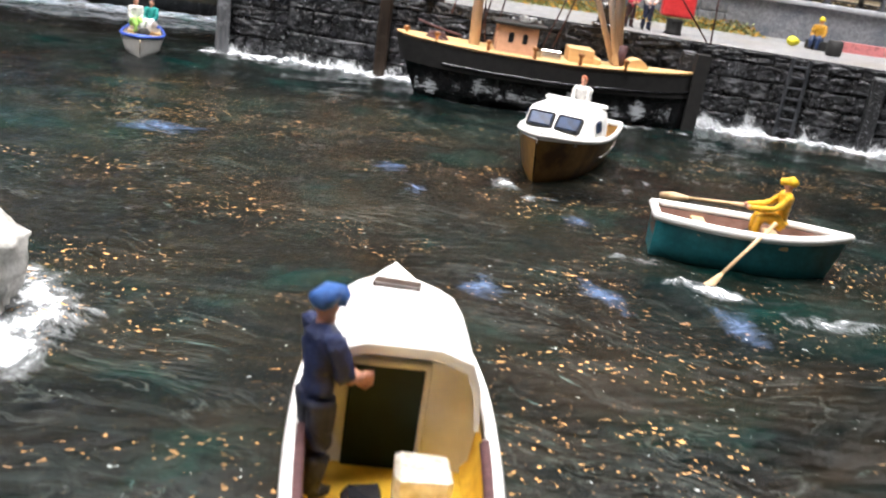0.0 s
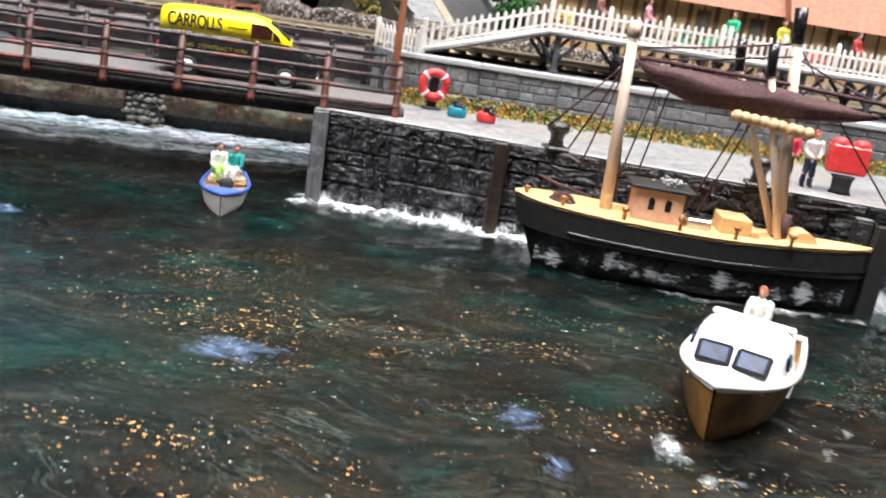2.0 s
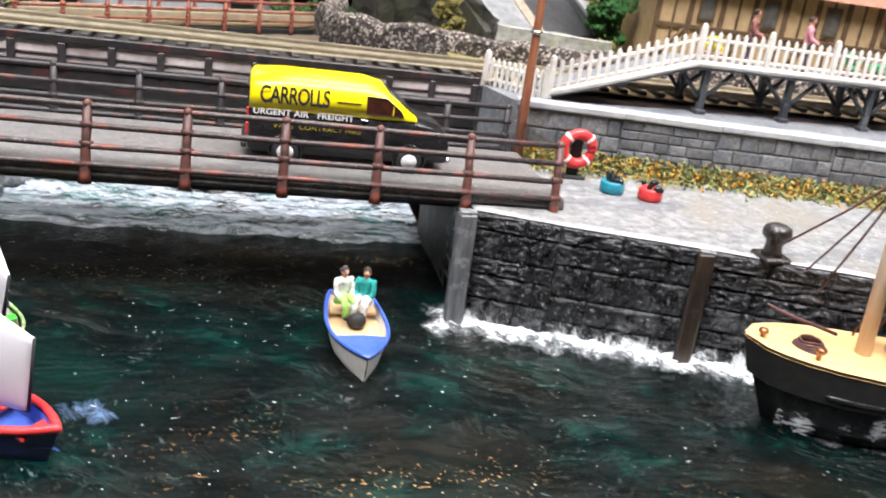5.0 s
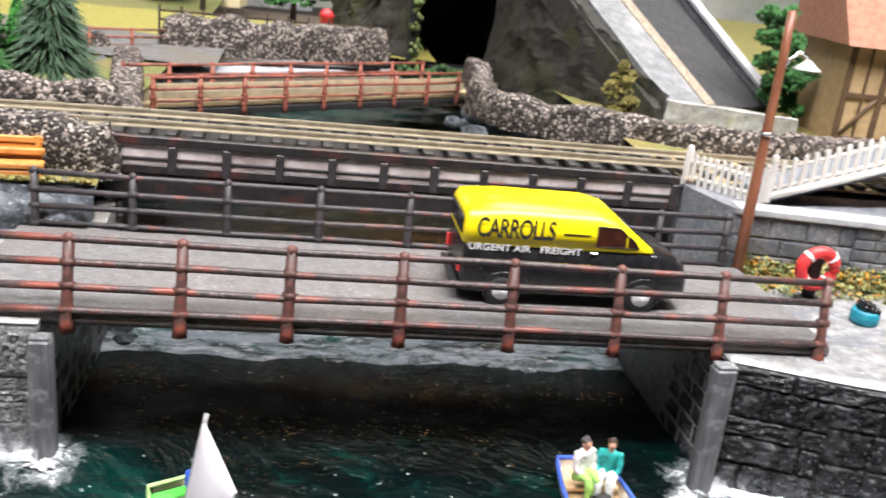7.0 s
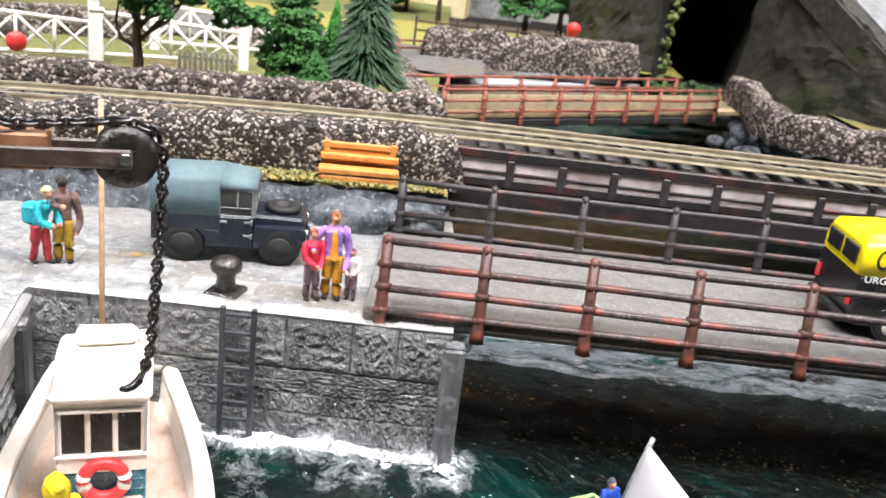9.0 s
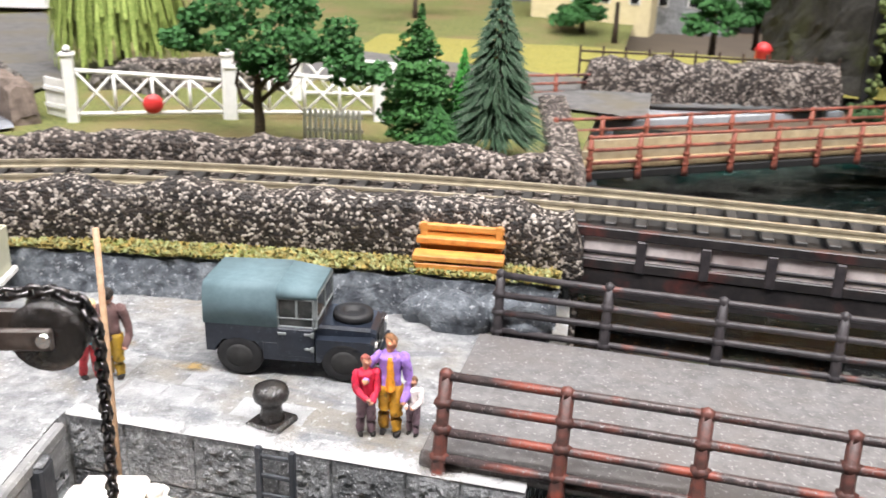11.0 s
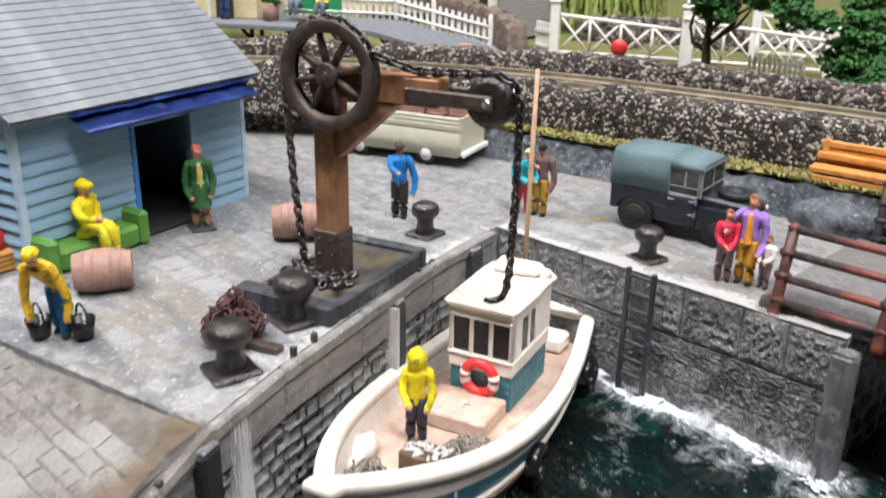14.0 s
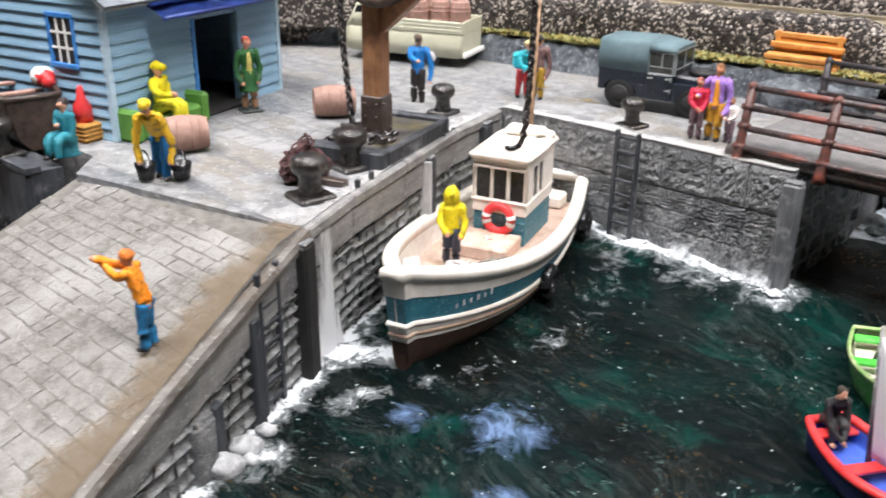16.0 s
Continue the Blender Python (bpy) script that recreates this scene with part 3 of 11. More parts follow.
def prism(bm, pts, z0, z1, m=None):
    """A flat polygon (x, y) given height."""
    lo = [bm.verts.new((x, y, z0)) for x, y in pts]
    hi = [bm.verts.new((x, y, z1)) for x, y in pts]
    n = len(pts)
    for i in range(n):
        bm.faces.new((lo[i], lo[(i + 1) % n], hi[(i + 1) % n], hi[i]))
    bm.faces.new(lo[::-1])
    bm.faces.new(hi)
    if m is not None:
        bmesh.ops.transform(bm, matrix=m, verts=lo + hi)
    return lo + hi


def grid(bm, nx, ny, fn):
    """A sheet of quads: fn(u, v) gives each place."""
    vs = [[bm.verts.new(fn(i / nx, j / ny)) for i in range(nx + 1)] for j in range(ny + 1)]
    for j in range(ny):
        for i in range(nx):
            bm.faces.new((vs[j][i], vs[j][i + 1], vs[j + 1][i + 1], vs[j + 1][i])).smooth = True
    return vs


def rough(bm, amp, size, verts=None):
    for v in verts or bm.verts:
        n = noise.noise_vector(v.co / size)
        v.co += n * amp


def to_mesh(name, bm, mats):
    bmesh.ops.recalc_face_normals(bm, faces=bm.faces)
    bmesh.ops.scale(bm, vec=(MM, MM, MM), verts=bm.verts)
    me = bpy.data.meshes.new(name)
    bm.to_mesh(me)
    bm.free()
    for m in mats if isinstance(mats, (list, tuple)) else [mats]:
        me.materials.append(m)
    return me


def thing(name, x=0, y=0, z=0, rz=0, label="", category="", group="", kind="", rx=0, ry=0):
    """An Empty at a thing's base, to parent its parts."""
    ob = new(name)
    ob.empty_display_size = 0.01
    ob.matrix_world = pose(x * MM, y * MM, z * MM, rx, ry, rz)
    return tagged(ob, label, category, group, kind)


def part(name, bm, material, parent=None, label="", kind=""):
    ob = new(name, to_mesh(name, bm, material))
    if parent is not None:
        ob.parent = parent
    return tagged(ob, label, kind=kind)


def solid(name, bm, material, label="", category="", kind="", group="", x=0, y=0, z=0, rz=0):
    """A thing of one mesh."""
    ob = new(name, to_mesh(name, bm, material))
    ob.matrix_world = pose(x * MM, y * MM, z * MM, 0, 0, rz)
    return tagged(ob, label, category, group, kind)


def piece(name, mesh, parent, x, y, z, sx=1, sy=1, sz=1, rx=0, ry=0, rz=0):
    ob = new(name, mesh)
    ob.parent = parent
    ob.matrix_local = Matrix.LocRotScale((x * MM, y * MM, z * MM), Euler([radians(a) for a in (rx, ry, rz)]), (sx, sy, sz))
    return ob


def B():
    return bmesh.new()


def along(pts, s):
    """The place and the heading at length s of a polyline in plan."""
    for (x0, y0), (x1, y1) in zip(pts, pts[1:]):
        d = math.hypot(x1 - x0, y1 - y0)
        if s <= d or (x1, y1) == tuple(pts[-1]):
            return x0 + (x1 - x0) * s / d, y0 + (y1 - y0) * s / d, math.degrees(math.atan2(y1 - y0, x1 - x0))
        s -= d


def length(pts):
    return sum(math.hypot(b[0] - a[0], b[1] - a[1]) for a, b in zip(pts, pts[1:]))


def stone_unit(seed, chunky=0.12):
    """A unit stone: front face at y = 0 towards -y, rough and with chamfered edges."""
    r = random.Random(seed)
    bm = B()
    k = chunky
    back = [bm.verts.new(p) for p in ((0, 1, 0), (1, 1, 0), (1, 1, 1), (0, 1, 1))]
    ring = [bm.verts.new(p) for p in ((0, 0.3, 0), (1, 0.3, 0), (1, 0.3, 1), (0, 0.3, 1))]
    face = [bm.verts.new((x + r.uniform(-0.03, 0.03), r.uniform(-0.12, 0.08), z + r.uniform(-0.04, 0.04))) for x, z in ((k * 0.6, k), (0.5, k * 0.8), (1 - k * 0.6, k), (1 - k * 0.7, 1 - k), (0.5, 1 - k * 0.9), (k * 0.7, 1 - k))]
    mid = bm.verts.new((0.5, -0.15, 0.5))
    for i in range(4):
        bm.faces.new((back[i], back[(i + 1) % 4], ring[(i + 1) % 4], ring[i]))
    r0, r1, r2, r3 = ring
    f = face
    for quad in ((r0, r1, f[2], f[1], f[0]), (r1, r2, f[3], f[2]), (r2, r3, f[5], f[4], f[3]), (r3, r0, f[0], f[5])):
        bm.faces.new(quad)
    for i in range(6):
        bm.faces.new((f[i], f[(i + 1) % 6], mid))
    return bm


def stone_set(material, n=5):
    return [to_mesh("stone", stone_unit(i), material) for i in range(n)]


def wall_face(name, parent, units, p0, p1, z0, z1, course, block, proud=1.2, gap=0.25, seed=1, skip=None, vary=0.12):
    """Courses of single stones along a wall's face from p0 to p1; its outside is on the right of that line's left hand."""
    r = random.Random(seed)
    dx, dy = p1[0] - p0[0], p1[1] - p0[1]
    total, head = math.hypot(dx, dy), math.degrees(math.atan2(dy, dx))
    z, row = z0, 0
    while z < z1 - 0.5:
        h = min(course * r.uniform(1 - vary, 1 + vary), z1 - z)
        if z1 - z - h < course * 0.4:
            h = z1 - z
        s = -block * 0.5 * (row % 2) * r.uniform(0.7, 1.0)
        while s < total - 0.3:
            w = block * r.uniform(0.7 - vary * 0.5, 1.3 + vary)
            a, b = max(s, 0), min(s + w, total)
            if b - a > 0.8 and not (skip and skip(a, b, z)):
                x, y = p0[0] + dx * a / total, p0[1] + dy * a / total
                piece(name, r.choice(units), parent, x, y, z, b - a - gap, proud * r.uniform(0.8, 1.3), h - gap, 0, 0, head)
            s += w
        z += h
        row += 1

# ---- the setting ----
Q = 35.3   # left quay
QR = 34.6  # right quay
RT = 60.5  # top of the rails
LQ = [(-221.0, -113.0), (-229.6, -92.0), (-238.5, -65.0), (-248.5, -34.0), (-255.0, -4.0)]  # edge of the crane quay
FQ = [(-255.0, -2.0), (-160.0, -1.0)]      # edge of the quay before the bridge
RQ = [(2.0, -3.0), (26.0, -12.5), (64.0, -24.5), (120.0, -44.0), (190.0, -68.0), (330.0, -118.0), (460.0, -160.0)]  # far quay's edge
RAMP = [(-221.0, -113.0), (-203.0, -160.0), (-184.0, -212.0), (-168.0, -262.0)]

# hall round the layout
bm = B(); box(bm, -4000, -4000, -920, 4000, 4000, -900)
solid("hall_floor", bm, HALL_FLOOR, "dark boarded hall floor under the layout", "floor", "structure")
bm = B(); box(bm, -4000, -4000, 2650, 4000, 4000, 2700)
solid("ceiling", bm, HALL_CEILING, "plain white hall ceiling", "ceiling", "structure")
for nm, a in (("wall_north", (-4000, 3900, -900, 4000, 4000, 2650)), ("wall_south", (-4000, -4000, -900, 4000, -3900, 2650)), ("wall_east", (3900, -3900, -900, 4000, 3900, 2650)), ("wall_west", (-4000, -3900, -900, -3900, 3900, 2650))):
    bm = B(); box(bm, *a)
    solid(nm, bm, HALL_WALL, "plain painted hall wall", "wall", "structure")
bm = B(); box(bm, -900, -640, -60, 700, 1250, -14)
solid("baseboard_table", bm, HALL_FLOOR, "dark timber baseboard carrying the whole layout", "table", "structure")


def seg_dist(px, py, pts):
    best = 1e9
    for (x0, y0), (x1, y1) in zip(pts, pts[1:]):
        dx, dy = x1 - x0, y1 - y0
        k = max(0, min(1, ((px - x0) * dx + (py - y0) * dy) / (dx * dx + dy * dy)))
        best = min(best, math.hypot(px - x0 - k * dx, py - y0 - k * dy))
    return best


# where the water breaks white: walls, piles, wakes; each with a width and a strength
FOAM_LINES = [
    (LQ, 11, 0.54), (FQ, 18, 0.51), ([(-236, -12), (-196, -13), (-170, -9)], 12, 0.36), ([(-223, -110), (-212, -95)], 12, 0.58), (RAMP, 11, 0.52), (RQ[:4], 16, 0.61), (RQ[3:6], 15, 0.58),
    ([(-158, -2), (-158, -7)], 11, 0.5), ([(1, -3), (-3, -10)], 11, 0.56), ([(-219, -117), (-215, -128)], 9, 0.6),
    ([(-208, -118), (-202, -110)], 8, 0.4), ([(-203, -138), (-200, -146)], 8, 0.5),
    ([(-196, -100), (-188, -70), (-192, -40), (-206, -2)], 12, 0.32),
    ([(82, -67), (99, -73)], 6, 0.42), ([(112, -79), (131, -82), (152, -87)], 6, 0.43), ([(152, -88), (180, -91)], 6, 0.4),
    ([(72, -184), (71, -192)], 7, 0.5), ([(80, -201), (75, -200)], 5, 0.42), ([(107, -187), (122, -172)], 5, 0.34),
    ([(88, -256), (99, -262)], 7, 0.5), ([(106, -271), (124, -274)], 7, 0.4), ([(82, -239), (91, -242)], 6, 0.38), ([(-34, -266), (-29, -280), (-32, -294)], 11, 0.5), ([(-36, -287), (-31, -294)], 7, 0.62),
    ([(-40, -50), (-30, -58), (-22, -40)], 5, 0.28),
]


def foam_at(x, y):
    best = 0.0
    for pts, width, strength in FOAM_LINES:
        d = seg_dist(x, y, pts)
        if d < width:
            best = max(best, strength * (1 - d / width) ** 0.6 + 0.09 * noise.noise(Vector((x, y, 4)) / 9.0))
    return best


# pale blue patches where reflected hall windows are painted on the water
BLUE_REFLECTIONS = [(-18, -154, 15, 6), (41, -178, 7, 7), (45, -196, 4, 5), (-174, -100, 14, 9), (-193, -111, 7, 5), (67, -264, 6, 10), (90, -276, 6, 10), (44, -260, 6, 7), (-160, -118, 9, 5), (81, -217, 6, 4), (-95, -60, 10, 4)]


def blue_reflection_at(x, y):
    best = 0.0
    for cx, cy, rx, ry in BLUE_REFLECTIONS:
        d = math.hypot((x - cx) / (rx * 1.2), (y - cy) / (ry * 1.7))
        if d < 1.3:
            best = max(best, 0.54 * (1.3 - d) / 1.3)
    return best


# brown silty resin and painted warm lamp glints: heavy towards the front and under the bridge
def silt_glint_at(x, y):
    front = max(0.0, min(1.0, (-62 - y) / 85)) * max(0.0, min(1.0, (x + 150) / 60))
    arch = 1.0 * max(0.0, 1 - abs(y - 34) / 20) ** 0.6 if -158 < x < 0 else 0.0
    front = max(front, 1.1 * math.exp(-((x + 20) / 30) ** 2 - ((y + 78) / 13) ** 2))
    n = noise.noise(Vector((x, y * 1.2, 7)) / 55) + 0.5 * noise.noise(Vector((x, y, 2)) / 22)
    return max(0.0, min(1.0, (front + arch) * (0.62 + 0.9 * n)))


def wave(x, y):
    p = Vector((x * 0.8 + y * 0.35, y * 1.2 - x * 0.2, 3.1))
    swell = 3.6 * max(0.0, 1 - seg_dist(x, y, FQ + [(-150, -1)]) / 26) ** 1.4 if x < -120 and abs(y) < 30 else 0.0
    swell += 1.7 * max(0.0, 1 - seg_dist(x, y, [(-214, -100), (-206, -20)]) / 42) if x < -150 else 0.0
    z = swell + 0.95 * noise.noise(p / 16) + 0.55 * noise.noise(p / 6.5) + 0.25 * noise.noise(p / 3.0)
    return z


def water_sheet(x0, x1, y0, y1, step, z0, name, label):
    nx, ny = int((x1 - x0) / step), int((y1 - y0) / step)
    xs = [x0 + (x1 - x0) * i / nx for i in range(nx + 1)]
    ys = [y0 + (y1 - y0) * j / ny for j in range(ny + 1)]
    verts, foam = [], []
    for y in ys:
        for x in xs:
            f = foam_at(x, y) if z0 == 0 else 0.25
            w = wave(x, y)
            if f > 0.3:
                w += 5.0 * (f - 0.3) * (0.6 + 1.6 * noise.noise(Vector((x, y, 0)) / 3.6))
            verts.append((x * MM, y * MM, (z0 + w) * MM))
            foam.append(f)
    row = nx + 1
    faces = [(j * row + i, j * row + i + 1, (j + 1) * row + i + 1, (j + 1) * row + i) for j in range(ny) for i in range(nx)]
    me = bpy.data.meshes.new(name)
    me.from_pydata(verts, [], faces)
    me.attributes.new("foam", "FLOAT", "POINT").data.foreach_set("value", foam)
    me.attributes.new("blue_reflection", "FLOAT", "POINT").data.foreach_set("value", [blue_reflection_at(v[0] / MM, v[1] / MM) if z0 == 0 else 0.0 for v in verts])
    me.attributes.new("silt_glint", "FLOAT", "POINT").data.foreach_set("value", [silt_glint_at(v[0] / MM, v[1] / MM) if z0 == 0 else 0.0 for v in verts])
    me.polygons.foreach_set("use_smooth", [True] * len(faces))
    me.materials.append(WATER)
    return tagged(new(name, me), label, "water", kind="structure")


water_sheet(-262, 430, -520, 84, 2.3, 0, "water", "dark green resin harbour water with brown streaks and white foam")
water_sheet(-172, 34, 104, 380, 4.0, 22.6, "river_water", "dark teal river above the weir")


def quay_block(name, pts, z0, z1, m, label, kind="structure", category="quay"):
    bm = B(); prism(bm, pts, z0, z1)
    return solid(name, bm, m, label, category, kind)


left_quay = quay_block("quay_left", [(x - 0.9, y) for x, y in LQ] + [(-256, -0.1), (-160, 0.0), (-160, 62), (-163, 100), (-700, 100), (-700, -118), (-300, -118), (-290, -128)], -12, Q,
                       GREY, "grey scored plaster quay with worn stone edges")
right_quay = quay_block("quay_right", [(x + 0.3, y + 0.9) for x, y in RQ] + [(460, 70), (0.8, 70)], -12, QR, GREY, "pale grey quay top over a black stone wall")

# stone faces
kit_dark, kit_rubble = stone_set(WALL_BLACK), stone_set(RUBBLE)


def rustic_unit(seed, nx, nz, mx, mz, amp, size, joint=0.3, freq=5.5, bulge=0.25):
    """A dressed block: flat drafted margins round a hacked, pitted middle."""
    bm = B()
    off = Vector((seed * 7.3, seed * 3.1, 0))

    def face(u, v):
        k = max(0.0, min(1.0, min(u, 1 - u) / mx - 0.6, min(v, 1 - v) / mz - 0.6))
        p = Vector((u * size, v, 0.0)) * freq + off
        pit = noise.noise(p) + 0.7 * noise.noise(p * 2.3)
        edge = joint if min(u, 1 - u) < 0.01 or min(v, 1 - v) < 0.01 else 0.0
        return u, edge + k * (-bulge + amp * pit), v
    grid(bm, nx, nz, face)
    for f in bm.faces:
        f.smooth = False
    rim_pts = [(0, 0), (1, 0), (1, 1), (0, 1)]
    lo = [bm.verts.new((x, 0.35, z)) for x, z in rim_pts]
    hi = [bm.verts.new((x, 1.2, z)) for x, z in rim_pts]
    for i in range(4):
        bm.faces.new((lo[i], lo[(i + 1) % 4], hi[(i + 1) % 4], hi[i]))
    return bm


kit_rustic = [to_mesh("block", rustic_unit(i, 30, 26, 0.07, 0.08, 0.3, 1.1, 0.24, 9.0, 0.14), COPING) for i in range(5)]
kit_wet = [to_mesh("block", rustic_unit(50 + i, 22, 13, 0.05, 0.07, 0.5, 1.8, 0.4, 2.6, 0.2), WALL_BLACK) for i in range(9)]
kit_hacked = [to_mesh("block", rustic_unit(20 + i, 16, 11, 0.04, 0.06, 0.42, 1.6, 0.16, 6.0, 0.08), STONE) for i in range(9)]


def pillow_unit(seed):
    """A small rounded stone with a soft bulge, standing out of its joint."""
    r = random.Random(seed)
    bm = B()
    sk, lop = r.uniform(-0.05, 0.05), r.uniform(0.8, 1.1)

    def face(u, v):
        k = (1 - abs(2 * u - 1) ** 3) * (1 - abs(2 * v - 1) ** 3)
        return u + sk * (v - 0.5) * 0.5, 0.7 - 1.1 * lop * k ** 0.55 + 0.12 * noise.noise(Vector((u * 4, v * 3, seed))), v
    grid(bm, 7, 5, face)
    return bm


kit_pillow = [to_mesh("stone", pillow_unit(90 + i), STONE_PALE) for i in range(6)]
wall_face("block", left_quay, kit_rustic, (-255, -0.9), (-160, -0.6), 22.5, Q - 0.1, 12.5, 14, 1.5, 0.1, 3)
wall_face("block", left_quay, kit_hacked, (-255, -0.6), (-160, -0.3), 0.0, 22.3, 5.0, 8.5, 1.0, 0.02, 4, vary=0.45)
for i in range(len(LQ) - 1):
    a, b = LQ[i + 1], LQ[i]
    n = Vector((-(b[1] - a[1]), b[0] - a[0])).normalized()
    wall_face("stone", left_quay, kit_pillow, a, b, 0, 24.8, 3.2, 5.6, 1.25, 0.45, 10 + i, vary=0.15)
for i in range(5):
    wall_face("block", right_quay, kit_wet, RQ[i], RQ[i + 1], 0, QR - 5.2, 7.6, 14.0, 1.1, 0.12, 30 + i, vary=0.35)
    wall_face("block", right_quay, kit_wet, RQ[i], RQ[i + 1], QR - 5.2, QR - 0.1, 5.1, 24, 1.5, 0.1, 40 + i)
wall_face("block", right_quay, kit_dark, (1.8, 60), (1.8, -2.5), 0, QR, 5.2, 9.0, 1.2, 0.3, 50)
wall_face("block", left_quay, kit_dark, (-160, 0), (-160, 62), 0, Q, 5.2, 9.0, 1.2, 0.3, 51)

# timber facing along the crane quay: rails and boards above the stone
for i in range(len(LQ) - 1):
    (x0, y0), (x1, y1) = LQ[i], LQ[i + 1]
    d, h = math.hypot(x1 - x0, y1 - y0), math.degrees(math.atan2(y1 - y0, x1 - x0))
    for z0, z1, out in ((32.6, Q + 0.4, 1.7), (24.9, 32.4, 1.0)):
        bm = B(); box(bm, 0.2, -out, z0, d - 0.2, 0.6, z1, 0.5); rough(bm, 0.25, 3)
        ob = part("wale", bm, BOARD, left_quay, "grey weathered timber wale")
        ob.matrix_local = pose(x0 * MM, y0 * MM, 0, 0, 0, h)

# the cobbled slip, falling towards the front
def ramp_z(y):
    return Q - 0.2 + min(0, (y + 122)) * 0.30


def ramp_right(y):
    if y > RAMP[0][1]:
        return RAMP[0][0]
    for (x0, y0), (x1, y1) in zip(RAMP, RAMP[1:]):
        if y1 <= y <= y0:
            return x0 + (x1 - x0) * (y - y0) / (y1 - y0)
    return RAMP[-1][0]


def ramp_left(y):
    return -292 + (y + 128) * -0.2 if y < -128 else -292


bm = B()
ys = [-112, -128, -150, -175, -200, -225, -255]
for k, (ya, yb) in enumerate(zip(ys, ys[1:])):
    quad = [(ramp_left(ya), ya), (ramp_right(ya) - 0.8, ya), (ramp_right(yb) - 0.8, yb), (ramp_left(yb), yb)]
    top = [bm.verts.new((x, y, ramp_z(y) - 0.32)) for x, y in quad]
    low = [bm.verts.new((x, y, -12)) for x, y in quad]
    bm.faces.new(top)
    for i in range(4):
        bm.faces.new((top[i], top[(i + 1) % 4], low[(i + 1) % 4], low[i]))
slip = solid("slipway", bm, MORTAR, "sloping cobbled slipway of worn grey-brown setts", "slipway", "structure")


def slab_unit(seed, lo=0.8, hi=0.94):
    """A unit paving stone with chipped, rounded edges."""
    r = random.Random(seed)
    bm = B()
    base = [(0, 0), (0.5, 0.0), (1, 0), (1, 0.5), (1, 1), (0.5, 1.0), (0, 1), (0, 0.5)]
    base = [(x + r.uniform(-0.06, 0.06), y + r.uniform(-0.07, 0.07)) for x, y in base]
    low = [bm.verts.new((x, y, -1.2)) for x, y in base]
    rim = [bm.verts.new((x, y, -0.25)) for x, y in base]
    top = [bm.verts.new((0.5 + (x - 0.5) * r.uniform(lo, hi), 0.5 + (y - 0.5) * r.uniform(lo - 0.03, hi), r.uniform(-0.08, 0.1))) for x, y in base]
    for ring, nxt in ((low, rim), (rim, top)):
        for i in range(8):
            bm.faces.new((ring[i], ring[(i + 1) % 8], nxt[(i + 1) % 8], nxt[i]))
    mid = bm.verts.new((0.5, 0.5, r.uniform(0.0, 0.12)))
    for i in range(8):
        bm.faces.new((top[i], top[(i + 1) % 8], mid))
    return bm


sett_kit = [to_mesh("sett", slab_unit(i, 0.9, 0.985), SETT) for i in range(14)]
slab_kit = [to_mesh("slab", slab_unit(20 + i), SLAB) for i in range(6)]
tilt = -math.degrees(math.atan(0.30))
r = random.Random(5)
y, row, made = -124.0, 0, 0
rest_v, rest_f = [], []


def join_unit(me, m):
    """Adds a unit's faces to the joined rest of the paving."""
    k0 = len(rest_v)
    rest_v.extend(tuple(m @ v.co) for v in me.vertices)
    rest_f.extend(tuple(k0 + i for i in p.vertices) for p in me.polygons)


while y > -215:
    depth = r.uniform(2.8, 4.6)
    x = ramp_right(y) - 1.4
    first = True
    while x > ramp_left(y) + 6 and x > -300:
        w = r.uniform(3.4, 7.6)
        if first and row % 2:
            w *= 0.6
        first = False
        spin = r.uniform(-4, 4)
        if made < 300:
            piece("sett", r.choice(sett_kit), slip, x - w, y - depth, ramp_z(y - depth) - 0.16, w - 0.14, depth - 0.14, 0.22, -tilt, 0, spin)
        else:
            join_unit(r.choice(sett_kit), Matrix.LocRotScale(((x - w) * MM, (y - depth) * MM, (ramp_z(y - depth) - 0.16) * MM), Euler((radians(-tilt), 0, radians(spin))), (w - 0.14, depth - 0.14, 0.22)))
        x -= w
        made += 1
    y -= depth
    row += 1
me = bpy.data.meshes.new("setts_rest")
me.from_pydata(rest_v, [], rest_f)
me.materials.append(SETT)
ob = new("sett_paving", me)
ob.parent = slip
tagged(ob, "", kind="stuff")
